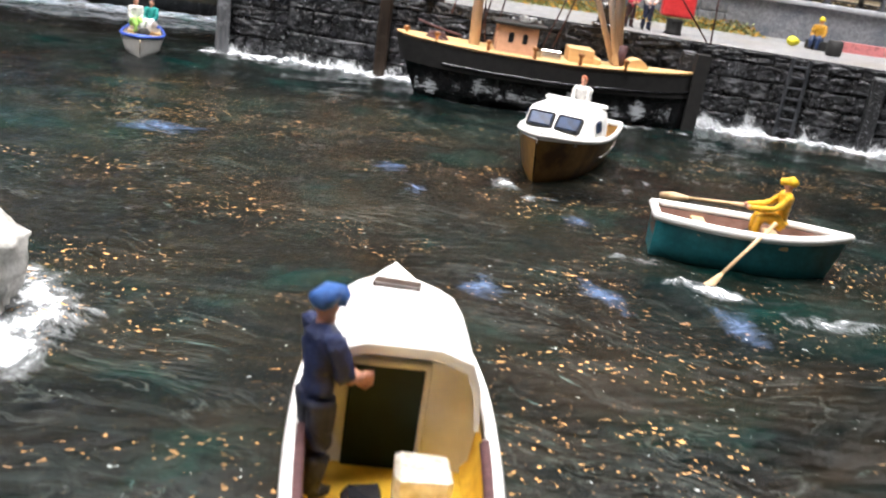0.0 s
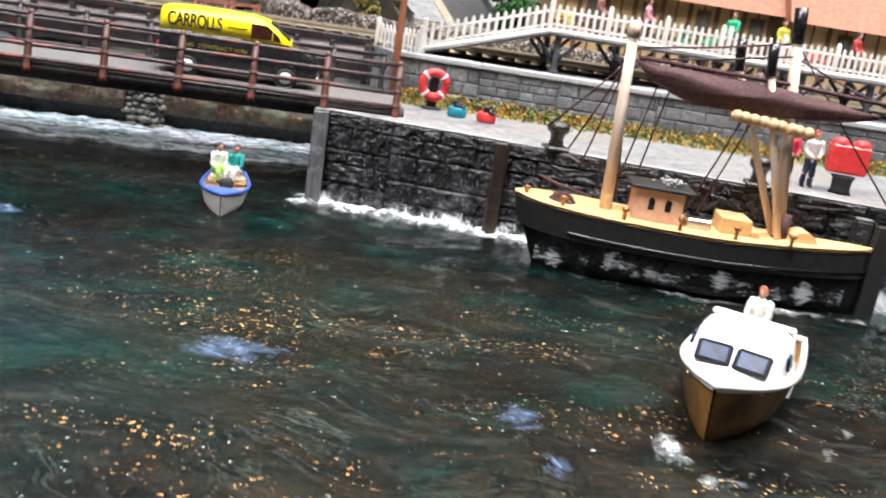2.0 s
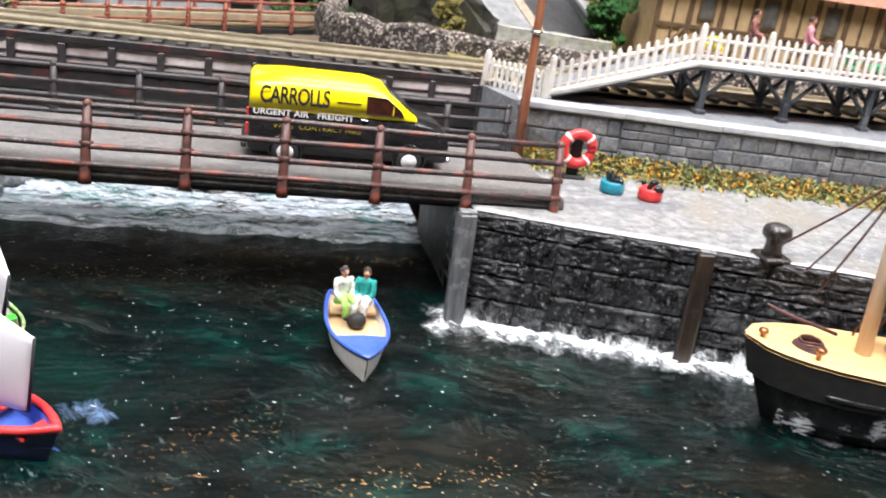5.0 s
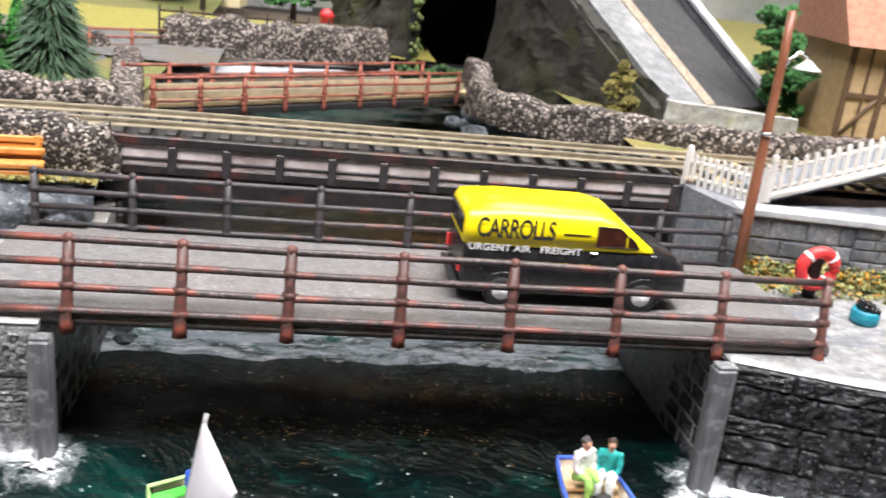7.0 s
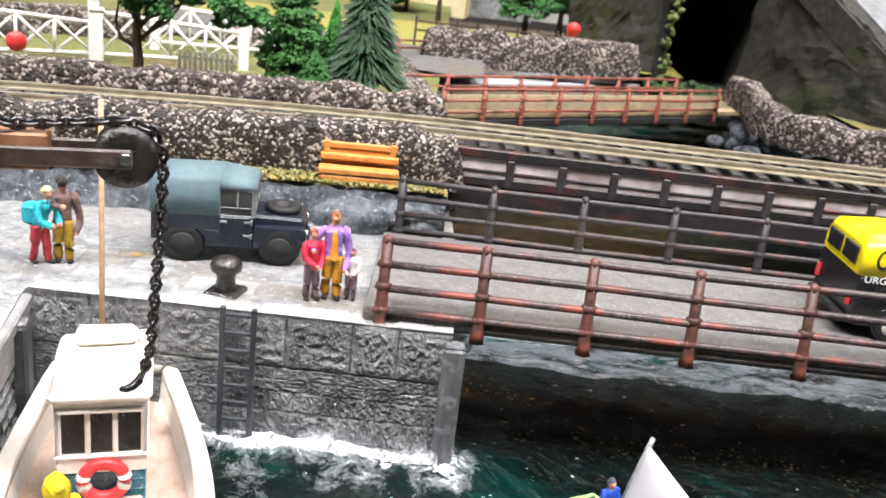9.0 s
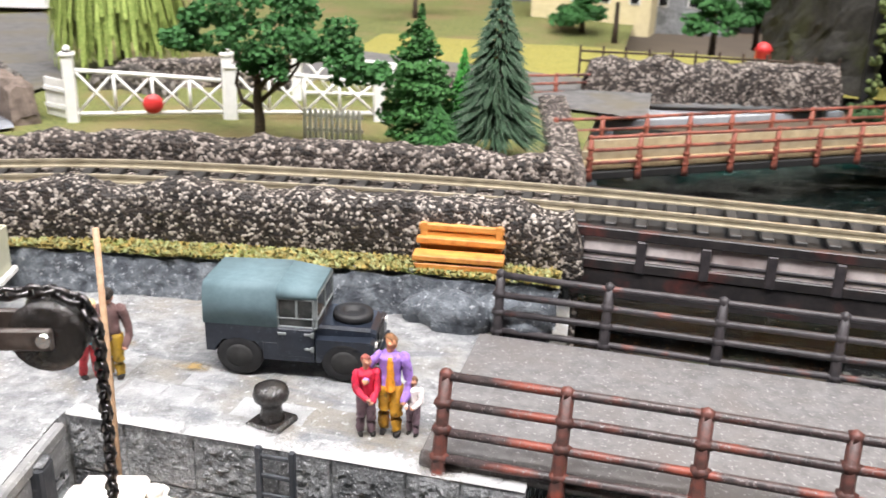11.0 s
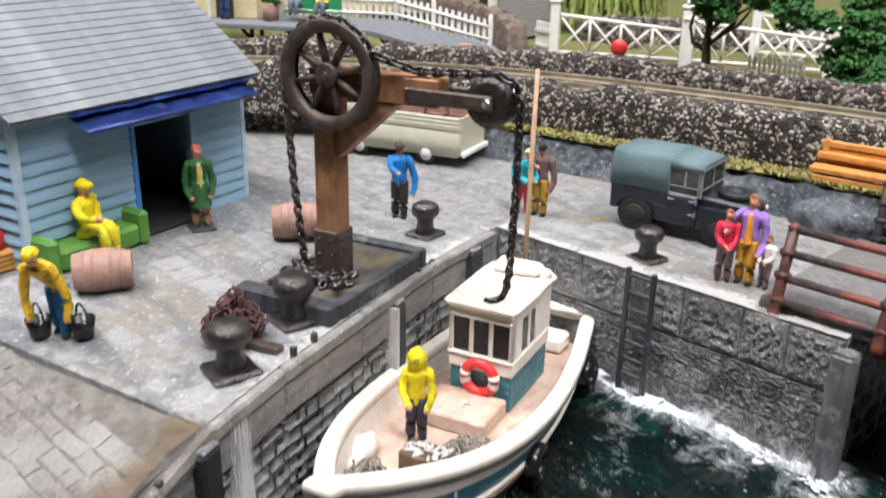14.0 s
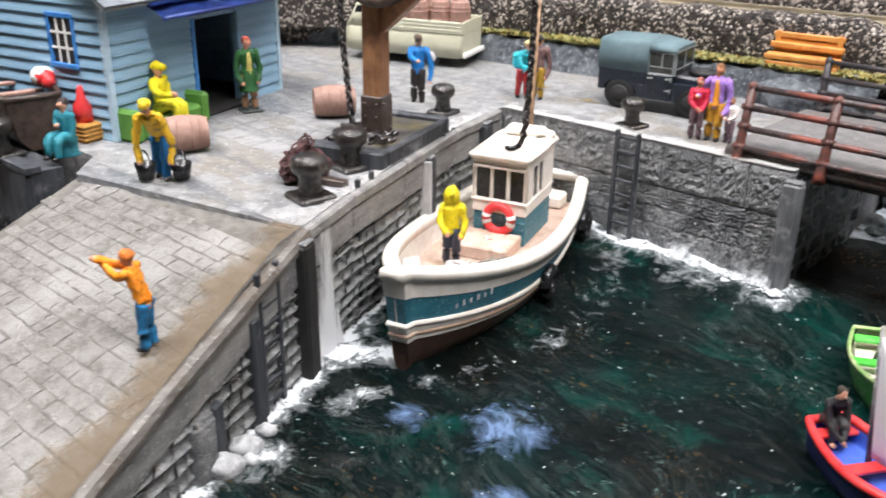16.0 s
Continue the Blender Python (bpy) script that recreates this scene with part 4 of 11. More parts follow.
# wooden kerb along the slip's edge and its stone face below
for i in range(len(RAMP) - 1):
    (x0, y0), (x1, y1) = RAMP[i], RAMP[i + 1]
    a, b = Vector((x0, y0, ramp_z(y0))), Vector((x1, y1, ramp_z(y1)))
    bm = B()
    side = Vector((b.y - a.y, a.x - b.x, 0)).normalized() * -1
    cs = [(-1.2, 0.5), (0.2, 0.75), (1.3, 0.3), (1.9, -0.9), (1.7, -2.4), (-1.2, -2.4)]
    ra = [bm.verts.new(a + side * s + Vector((0, 0, z))) for s, z in cs]
    rb = [bm.verts.new(b + side * s + Vector((0, 0, z))) for s, z in cs]
    for k in range(6):
        bm.faces.new((ra[k], ra[(k + 1) % 6], rb[(k + 1) % 6], rb[k]))
    bm.faces.new(ra); bm.faces.new(rb[::-1])
    part("kerb", bm, KERB, slip, "worn grey-brown timber kerb")
    bm = B()
    cs = [(-0.6, -2.3), (1.0, -2.3), (1.0, -9.6), (-0.6, -9.6)]
    ra = [bm.verts.new(a + side * s + Vector((0, 0, z))) for s, z in cs]
    rb = [bm.verts.new(b + side * s + Vector((0, 0, max(z, -5.0 if b.z < 6 else z)))) for s, z in cs]
    for k in range(4):
        bm.faces.new((ra[k], ra[(k + 1) % 4], rb[(k + 1) % 4], rb[k]))
    bm.faces.new(ra); bm.faces.new(rb[::-1])
    part("skirting_board", bm, BOARD, slip, "broad weathered board under the kerb")
    ramp_top = max(ramp_z(y0), ramp_z(y1))
    wall_face("block", slip, kit_pillow, (x0, y0), (x1, y1), 0, ramp_top, 3.2, 5.6, 1.25, 0.45, 60 + i, vary=0.15,
              skip=lambda s0, s1, z, y0=y0, y1=y1, d=math.hypot(x1 - x0, y1 - y0): z + 1.0 > ramp_z(y0 + (y1 - y0) * s1 / d) - 9.0)

# flagstones of the quay about the crane and along the front
r = random.Random(9)
made = 0
y = -112.0
while y < 30 and made < 300:
    depth = r.uniform(7, 10)
    edge = min(px for px in [LQ[0][0] + (y - LQ[0][1]) * -0.30] + [-200])
    edge = edge - 4 if y < -8 else -196
    x = edge
    while x > -304 and made < 300:
        w = r.uniform(8, 15)
        cx, cy = x - w / 2, y + depth / 2
        if not (-270 < cx < -240 and -82 < cy < -34) and not (cx < -296 - (cy + 112) * 0.26) and not (cy > 3 and cx < -262) and r.random() < 0.55:
            piece("slab", r.choice(slab_kit), left_quay, x - w, y, Q + 0.03, w - 0.18, depth - 0.18, 0.4, 0, 0, r.uniform(-2.5, 2.5))
            made += 1
        x -= w
    y += depth

# side basin at the slip's far corner
bm = B(); prism(bm, [(-420, -236), (-300, -236), (-297, -134), (-420, -124)], -12, 4)
solid("basin_floor", bm, STONE_DARK, "dark wet floor of the side basin", "basin", "structure")

# ---- ground behind ----
TRACK = [(440, 110), (60, 110), (-60, 110), (-150, 109.2), (-205, 105.0), (-259, 96.5), (-308, 85.5), (-350, 66), (-383, 44), (-411, 19), (-440, -14), (-462, -50), (-480, -95)]


def smooth_line(pts, n=6):
    out = []
    for i in range(len(pts) - 1):
        p0, p1, p2, p3 = (Vector(pts[max(0, min(len(pts) - 1, k))]) for k in (i - 1, i, i + 1, i + 2))
        for j in range(n):
            t = j / n
            q = 0.5 * ((2 * p1) + (p2 - p0) * t + (2 * p0 - 5 * p1 + 4 * p2 - p3) * t * t + (3 * p1 - p0 - 3 * p2 + p3) * t ** 3)
            out.append((q.x, q.y))
    out.append(tuple(pts[-1]))
    return out


LINE = smooth_line(TRACK, 8)


def offset(pts, d):
    out = []
    for i, (x, y) in enumerate(pts):
        a, b = pts[max(0, i - 1)], pts[min(len(pts) - 1, i + 1)]
        h = math.hypot(b[0] - a[0], b[1] - a[1])
        out.append((x - (b[1] - a[1]) / h * d, y + (b[0] - a[0]) / h * d))
    return out


LEFT_LINE = [p for p in LINE if p[0] <= -164]
LEFT_LINE.insert(0, (-163, 109))

# trackbed left of the river
bm = B()
outer, inner = offset(LEFT_LINE, -16), offset(LEFT_LINE, 15)
prism(bm, inner + outer[::-1], 20, 56.6)
solid("trackbed_left", bm, HEDGE_DIM, "dark ballasted embankment under the railway", "embankment", "structure")

# land behind the line on the left, with a lawn that rises to the back
def land(u, v):
    x = -880 + u * (880 - 172)
    y0 = 100 if x > -300 else 100 + (x + 300) * 0.62
    y = y0 + v * (1200 - y0)
    z = 51 + 0.8 * noise.noise(Vector((x, y, 0)) / 60) + max(0, y - 330) * 0.05
    return x, y, z


bm = B(); grid(bm, 48, 60, land)
solid("ground", bm, LAWN, "bright mown lawn and scrub behind the railway", "grass", "structure")

LANE = mat("lane_dirt", (0.09, 0.088, 0.085), (0.16, 0.155, 0.15), 6, 0.85, 0.5, stain=(0.13, 0.115, 0.085), stain_size=30)


def patch(name, quad, z0, z1, m, label, category, n=14, bumpy=0.5):
    """A sheet of ground between four corners in plan, near edge first."""
    bm = B()
    a, b, c, d = (Vector((*p, 0)) for p in quad)

    def at(u, v):
        p = a.lerp(b, u).lerp(d.lerp(c, u), v)
        return p.x, p.y, z0 + (z1 - z0) * v + bumpy * noise.noise(p / 18)
    grid(bm, n, n, at)
    return solid(name, bm, m, label, category, "structure")


# lane, yard and straw field that run up behind the crossing gates
patch("road", [(-418, 190), (-425, 242), (-588, 445), (-621, 407)], 52.6, 56.5, LANE, "grey-brown lane behind the crossing gates", "road")
patch("yard", [(-396, 123), (-382, 148), (-439, 204), (-469, 201)], 52.4, 52.6, mat("yard_grey", (0.17, 0.18, 0.2), (0.26, 0.27, 0.29), 5, 0.8, 0.4), "pale blue-grey yard at the platform end", "yard")
patch("straw_field", [(-544, 199), (-476, 226), (-565, 325), (-633, 276)], 57.5, 62, mat("straw_field", (0.2, 0.15, 0.05), (0.32, 0.25, 0.09), 2, 0.9, 0.8, 0.6, stain=(0.13, 0.13, 0.04), stain_size=25), "straw-coloured field beyond the wall", "field", 18, 1.0)

# right bank: ledge, rubble wall, trackbed
BW = [(31, 66), (70, 60), (106, 53.5), (151, 47.5), (260, 32), (440, 6)]
bm = B(); prism(bm, [(x, y + 1) for x, y in BW] + [(440, 128), (24, 128), (24, 92), (29, 72)], -5, 54.6)
right_bank = solid("embankment_right", bm, RUBBLE, "grey rubble retaining wall below the platform", "wall", "structure")
for i in range(4):
    wall_face("stone", right_bank, kit_rubble, BW[i], BW[i + 1], QR, 53.0, 4.4, 7.5, 1.1, 0.3, 70 + i, vary=0.35)
wall_face("stone", right_bank, kit_rubble, (24.2, 92), (30.5, 67), 30, 53.0, 4.6, 8.0, 1.2, 0.4, 80)
for i in range(5):
    (x0, y0), (x1, y1) = BW[i], BW[i + 1]
    d, h = math.hypot(x1 - x0, y1 - y0), math.degrees(math.atan2(y1 - y0, x1 - x0))
    bm = B(); box(bm, 0, -1.0, 53.0, d, 7.5, 55.6, 0.5); rough(bm, 0.3, 4)
    ob = part("coping", bm, PAVING, right_bank, "pale flat coping")
    ob.matrix_local = pose(x0 * MM, y0 * MM, 0, 0, 0, h)
bm = B(); grid(bm, 40, 4, lambda u, v: (24 + u * 420, 92 + v * 62, 56.4 + 0.8 * noise.noise(Vector((u * 60, v * 9, 0)))))
solid("trackbed_right", bm, SAND, "sandy ballast along the railway", "ballast", "structure")

# land on the right behind the line
bm = B(); grid(bm, 30, 40, lambda u, v: (20 + u * 700, 130 + v * 900, 57 + 2.5 * noise.noise(Vector((u * 12, v * 12, 4)))))
solid("ground_right", bm, GRASS, "dry olive ground beside the railway", "grass", "structure")

# far backdrop: the far side of the layout, a plain dull board
bm = B(); box(bm, -900, 1235, 0, 720, 1250, 420)
solid("backdrop", bm, mat("backdrop_paint", (0.2, 0.22, 0.18), (0.34, 0.36, 0.32), 60, 0.8, 0.1, stain=(0.42, 0.42, 0.38), stain_size=160), "dull painted board behind the layout", "backdrop", "structure")

# ---- the weir and the river bed ----
def weir(u, v):
    x = -161 + 163 * u
    a = v * math.pi * 0.62
    lump = 1.6 * noise.noise(Vector((x / 16.0, v * 1.5, 1))) + 0.8 * noise.noise(Vector((x / 4.0, v * 5, 5)))
    return x, 108 - 11 * math.sin(a) - lump, 12.5 + 10.5 * math.cos(a) + 0.6 * lump


for u0, u1 in ((0.0, 0.445), (0.555, 1.0)):
    bm = B(); grid(bm, 90, 20, lambda u, v: weir(u0 + (u1 - u0) * u, v))
    solid("weir_crest", bm, WEIR, "mossy rounded log of a weir dripping with water", "weir", "structure")
pier = thing("weir_pier", -79.5, 99, 0, 0, "rough pier of grey-brown stones splitting the weir", "pier", kind="structure")
r = random.Random(12)
bm = B(); box(bm, -8.0, -1.5, -6, 8.0, 9, 23.0, 1.0); rough(bm, 0.8, 3)
part("core", bm, STONE_DARK, pier)
pier_kit = []
for i in range(6):
    bm = B(); ball(bm, (0, 0, 0), 1.0, 2, (1.0, 0.6, 0.66)); rough(bm, 0.55, 1.1); rough(bm, 0.2, 0.4)
    pier_kit.append(to_mesh("stone", bm, PIER_STONE))
for row in range(7):
    for k in range(6):
        sc = r.uniform(1.2, 3.4)
        piece("stone", r.choice(pier_kit), pier, -7.6 + 3.0 * k + r.uniform(-0.7, 0.7) + 1.2 * (row % 2), -1.5 + r.uniform(-0.6, 0.5) + row * 0.12, 2.0 + row * 3.1 + r.uniform(-0.6, 0.6), sc, sc, sc, r.uniform(-25, 25), r.uniform(-30, 30), r.uniform(-30, 30))
bm = B(); box(bm, -162, 103, -12, 3, 109, 22.0)
solid("weir_wall", bm, STONE_DARK, "dark stone wall of the weir", "wall", "structure")
for x, y, z, rr in ((-156, 94, 6, 6.5), (-149, 90, 4, 5.5), (-151, 80, 2, 4.4), (-157, 72, 1.5, 3.8), (-154, 64, 0.8, 3.0)):
    bm = B(); ball(bm, (0, 0, 0), rr, 3, (1.25, 1.0, 0.8)); rough(bm, rr * 0.3, rr * 0.8); rough(bm, 0.6, 1.6)
    solid("rock", bm, RACE_ROCK, "blue-grey rock streaked with foam at the weir's foot", "rock", group="weir rocks", x=x, y=y, z=z, rz=rr * 70)
# the race below the weir: broken white water spreading out under the bridge
bm = B()
grid(bm, 150, 46, lambda u, v: (-160 + 162 * u, 55 + 48 * v, 1.3 + 0.9 * v + (0.4 + 0.8 * v) * noise.noise(Vector((u * 26, v * 7, 3))) + 0.5 * noise.noise(Vector((u * 80, v * 16, 8))) - 3.4 * max(0, 0.12 - v) / 0.12))
solid("weir_race", bm, race_mat(), "streaky white and blue water racing from the weir", "water", "structure")
for side, x0, x1 in (("river_bank_west", -205, -161), ("river_bank_east", 2, 60)):
    bm = B()
    grid(bm, 10, 40, lambda u, v: (x0 + (x1 - x0) * u + 3 * noise.noise(Vector((v * 20, u * 3, 2))), 124 + 250 * v, (16 + (36 if x0 < 0 else 30) * ((1 - u) if x0 < 0 else u)) + 5 * noise.noise(Vector((u * 4, v * 22, 8)))))
    solid(side, bm, ROCK, "blue-grey rocky river bank", "bank", "structure")

# ---- the road bridge ----
POSTS = [-177, -154.5, -130, -106, -80, -53.5, -27, 0, 27.5]
bridge = thing("road_bridge", 0, 0, 0, 0, "grey road bridge with rust-streaked iron railings", "bridge")
bm = B(); box(bm, -181, 4.5, 36.4, 31, 58, 37.9, 0.25)
part("roadway", bm, ROADWAY, bridge, "worn grey roadway")
bm = B(); rod(bm, (-181, 4.6, 35.9), (31, 4.6, 35.9), 2.0, seg=10)
part("edge_beam", bm, EDGE_GREY, bridge, "scuffed grey rounded edge beam")
bm = B(); rod(bm, (-181, 57.5, 35.0), (31, 57.5, 35.0), 2.1, seg=10)
part("edge_beam", bm, EDGE_GREY, bridge, "scuffed grey rounded edge beam")
bm = B(); box(bm, -180, 6, 33.6, 30.5, 57, 36.3, 0.3)
part("underside", bm, DECK_EDGE, bridge)
for y in (16, 32, 48):
    bm = B(); box(bm, -159, y - 1.5, 29.5, 1, y + 1.5, 33.5, 0.3)
    part("girder", bm, GIRDER, bridge)


def rail_row(parent, posts, y0, y1, z0, z1, rails, m_post, m_rail, r=0.95):
    post = to_mesh("post", post_mesh(z1 - z0, y1 - y0, r), m_post)
    for x in posts:
        piece("post", post, parent, x, y0, z0, 1, 1, 1, 0, 0, rng.uniform(-2, 2))
    for z in rails:
        f = (z - z0) / (z1 - z0)
        pts = []
        for i, x in enumerate(posts):
            pts.append((x, y0 + (y1 - y0) * f + rng.uniform(-0.25, 0.25), z + rng.uniform(-0.2, 0.2)))
        bm = B(); tube(bm, pts, r * 0.72, 6)
        part("rail", bm, m_rail, parent)


def post_mesh(h, lean, r):
    bm = B()
    tube(bm, [(0, 0, -2.2), (0, 0.02 * lean, 0), (0, lean * 0.5, h * 0.5), (0, lean, h)], [r * 1.55, r * 1.25, r, r * 1.05], 6)
    ball(bm, (0, lean, h + 0.1), r * 1.25, 1)
    for f in (0.16, 0.45, 0.72):
        ball(bm, (0, lean * f, h * f), r * 1.5, 1, (1.2, 0.9, 0.8))
    return bm


rail_row(bridge, POSTS, 1.6, 5.6, 35.5, 54.0, [38.4, 43.4, 48.7, 53.9], POST_PAINT, RAIL_PAINT, 1.25)
rail_row(bridge, [-177, -151, -125, -99, -73, -47, -20, 4, 26], 59.4, 60.5, 35.5, 53.0, [38.4, 43.2, 48.0, 52.9], RAIL_DARK, RAIL_DARK, 1.15)

# piles at the bridge's ends
def pile(x, y, h, w=6.4, d=5.0, m=PILE, label="dark timber pile streaked with white", rz=0, wash=True):
    t = thing("timber_pile", x, y, -4, rz, label, "pile", "harbour piles")
    bm = B(); box(bm, -w / 2, -d / 2, 0, w / 2, d / 2, h + 4, 0.7); rough(bm, 0.35, 3)
    part("shaft", bm, m, t)
    bm = B(); box(bm, -w / 2 + 0.3, -d / 2 + 0.3, h + 4, w / 2 - 0.3, d / 2 - 0.3, h + 4.6, 0.25)
    part("cap", bm, COPING, t, "pale worn pile top")
    if wash:
        bm = B(); box(bm, -0.4, -d / 2 - 0.35, 3.5, w / 2 + 0.25, -d / 2 + 0.6, h + 3.6, 0.2); rough(bm, 0.45, 2)
        part("wash", bm, SPLASH, t, "white water stain")
    return t


pile(-159.2, -1.4, 33.0, 5.2, 4.2, PILE_WASHED, "grey timber pile washed white with spray", wash=False)
pile(-0.4, -5.0, 34.6, 5.8, 4.6, PILE_WASHED, "grey timber pile washed white with spray", wash=False)
pile(65, -26.6, 34.6, 5.2, 3.4, PILE_BROWN, "dark brown timber pile against the black wall", rz=-19, wash=False)
for x, y, h in ((185, -69, 30), (260, -94, 31)):
    pile(x, y, h, 6, 4, PILE_STREAKED, "black timber pile streaked with white water", -19, False)
pile(-219.6, -115.5, 33.5, 6.0, 5, BLACK_MATT, "black pitted timber pile at the slip's head", rz=24, wash=False)
pile(-242.5, -52, 33.0, 6.0, 4.6, rz=18)
pile(-252, -16, 34, 6.5, 5, rz=14, wash=False)
pile(-207.2, -152.5, 13.5, 7.0, 6, COPING, "pale rounded pile beside the slipway", 20, False)

# ---- the railway bridge and the track ----
girder_bridge = thing("railway_bridge", 0, 0, 0, 0, "black plate-girder railway bridge with open panels", "bridge")
GX0, GX1, N = -163.0, 22.0, 11
for y in (91.0, 128.0):
    bm = B(); box(bm, GX0, y, 54.6, GX1, y + 2.6, 57.4, 0.3)
    part("top_chord", bm, GIRDER, girder_bridge)
    bm = B(); box(bm, GX0, y + 0.2, 45.5, GX1, y + 2.4, 48.4, 0.3)
    part("middle_chord", bm, GIRDER, girder_bridge)
    bm = B(); box(bm, GX0, y + 0.6, 37.5, GX1, y + 2.0, 45.4, 0.2)
    part("web_plate", bm, GIRDER, girder_bridge)
    up = B(); box(up, -1.3, -0.3, 45.6, 1.3, 2.7, 54.6, 0.3)
    um = to_mesh("upright", up, RAIL_DARK)
    for k in range(N + 1):
        piece("upright", um, girder_bridge, GX0 + 1.5 + (GX1 - GX0 - 3) * k / N, y, 0)
    bm = B(); tube(bm, [(GX0, y + 1, 50.2), (GX1, y + 1, 50.2)], 0.6, 6)
    part("tie_rod", bm, RAIL_DARK, girder_bridge)
bm = B(); box(bm, GX0, 91.9, 48.5, GX1, 92.3, 54.5)
part("inner_plate", bm, mat("pink_grey_plate", (0.5, 0.44, 0.43), (0.7, 0.63, 0.61), 5, 0.6, 0.3, stain=(0.3, 0.24, 0.23), stain_size=16), girder_bridge, "pale pink-grey inner web plate")
bm = B(); box(bm, GX0, 93, 54.2, GX1, 128, 55.2)
part("floor_plate", bm, BLACK_MATT, girder_bridge)
bm = B(); box(bm, GX0 - 2, 91, 20, GX0, 131, 54)
part("abutment", bm, STONE_DARK, girder_bridge)
bm = B(); box(bm, GX1, 92.5, 20, GX1 + 2, 131, 54)
part("abutment", bm, STONE_DARK, girder_bridge)


def lay_track(name, line, zs, label, pitch=8.2, m_rail=NICKEL):
    """Rails with foot and head, sleepers that stick out past them."""
    t = thing(name, 0, 0, 0, 0, label, "railway track")
    for d in (-8.25, 8.25):
        bm = B()
        pts = offset(line, d)
        prof = [(-1.1, -2.4), (1.1, -2.4), (1.1, -2.0), (0.35, -1.8), (0.35, -0.9), (0.55, -0.7), (0.55, 0), (-0.55, 0), (-0.55, -0.7), (-0.35, -0.9), (-0.35, -1.8), (-1.1, -2.0)]
        rings = []
        for i, (x, y) in enumerate(pts):
            a, b = pts[max(0, i - 1)], pts[min(len(pts) - 1, i + 1)]
            h = math.hypot(b[0] - a[0], b[1] - a[1])
            nx, ny = -(b[1] - a[1]) / h, (b[0] - a[0]) / h
            rings.append([bm.verts.new((x + nx * s, y + ny * s, zs + z)) for s, z in prof])
        for ra, rb in zip(rings, rings[1:]):
            for k in range(len(prof)):
                bm.faces.new((ra[k], ra[(k + 1) % len(prof)], rb[(k + 1) % len(prof)], rb[k]))
        bm.faces.new(rings[0]); bm.faces.new(rings[-1][::-1])
        part("running_rail", bm, m_rail, t, "yellowed nickel rail")
    bm = B(); box(bm, -1.6, -15.0, -4.0, 1.6, 15.0, -2.4, 0.3)
    sm = to_mesh("sleeper", bm, SLEEPER)
    total, s = length(line), pitch / 2
    while s < total:
        x, y, h = along(line, s)
        piece("sleeper", sm, t, x, y, zs, 1, 1, 1, 0, 0, h)
        s += pitch
    return t


lay_track("railway_track", LINE, RT, "single railway line with pale rails and black sleepers")

# ---- hedges and banks of flecked scatter ----
def hedge(name, line, z0, z1, w, m, label, jitter=1.6, step=1.5):
    total = length(line)
    n = int(total / step)
    bm = B()
    segs = 12
    rings = []
    for i in range(n + 1):
        x, y, h = along(line, min(total - 0.01, total * i / n))
        nx, ny = -math.sin(radians(h)), math.cos(radians(h))
        wob = 1 + 0.18 * noise.noise(Vector((x, y, 0)) / 14)
        end = min(1.0, 0.35 + min(i, n - i) * step / 5)
        ring = []
        for k in range(segs + 1):
            a = math.pi * k / segs
            s, z = -math.cos(a) * w * (0.72 + 0.28 * math.sin(a)), z0 + (z1 - z0) * min(1, math.sin(a) * 1.25) * wob * end
            p = Vector((x + nx * s, y + ny * s, z))
            p += noise.noise_vector(p / 2.6) * jitter * 0.55 + noise.noise_vector(p / 0.9) * jitter * 0.25
            ring.append(bm.verts.new(p))
        rings.append(ring)
    for ra, rb in zip(rings, rings[1:]):
        for k in range(segs):
            bm.faces.new((ra[k], ra[k + 1], rb[k + 1], rb[k]))
    bm.faces.new(rings[0]); bm.faces.new(rings[-1][::-1])
    return solid(name, bm, m, label, "hedge", "stuff")


near_hedge = [p for p in offset(LEFT_LINE, 18.5)]
hedge("scatter_hedge", near_hedge, 44, 61.5, 7.5, BALLAST, "dark lineside hedge of brown scatter with pale flecks", 1.5, 1.1)
hedge("scatter_hedge", [p for p in offset(LEFT_LINE, -19)], 50, 66.0, 7, HEDGE_DIM, "brown flecked hedge behind the railway", 1.5)

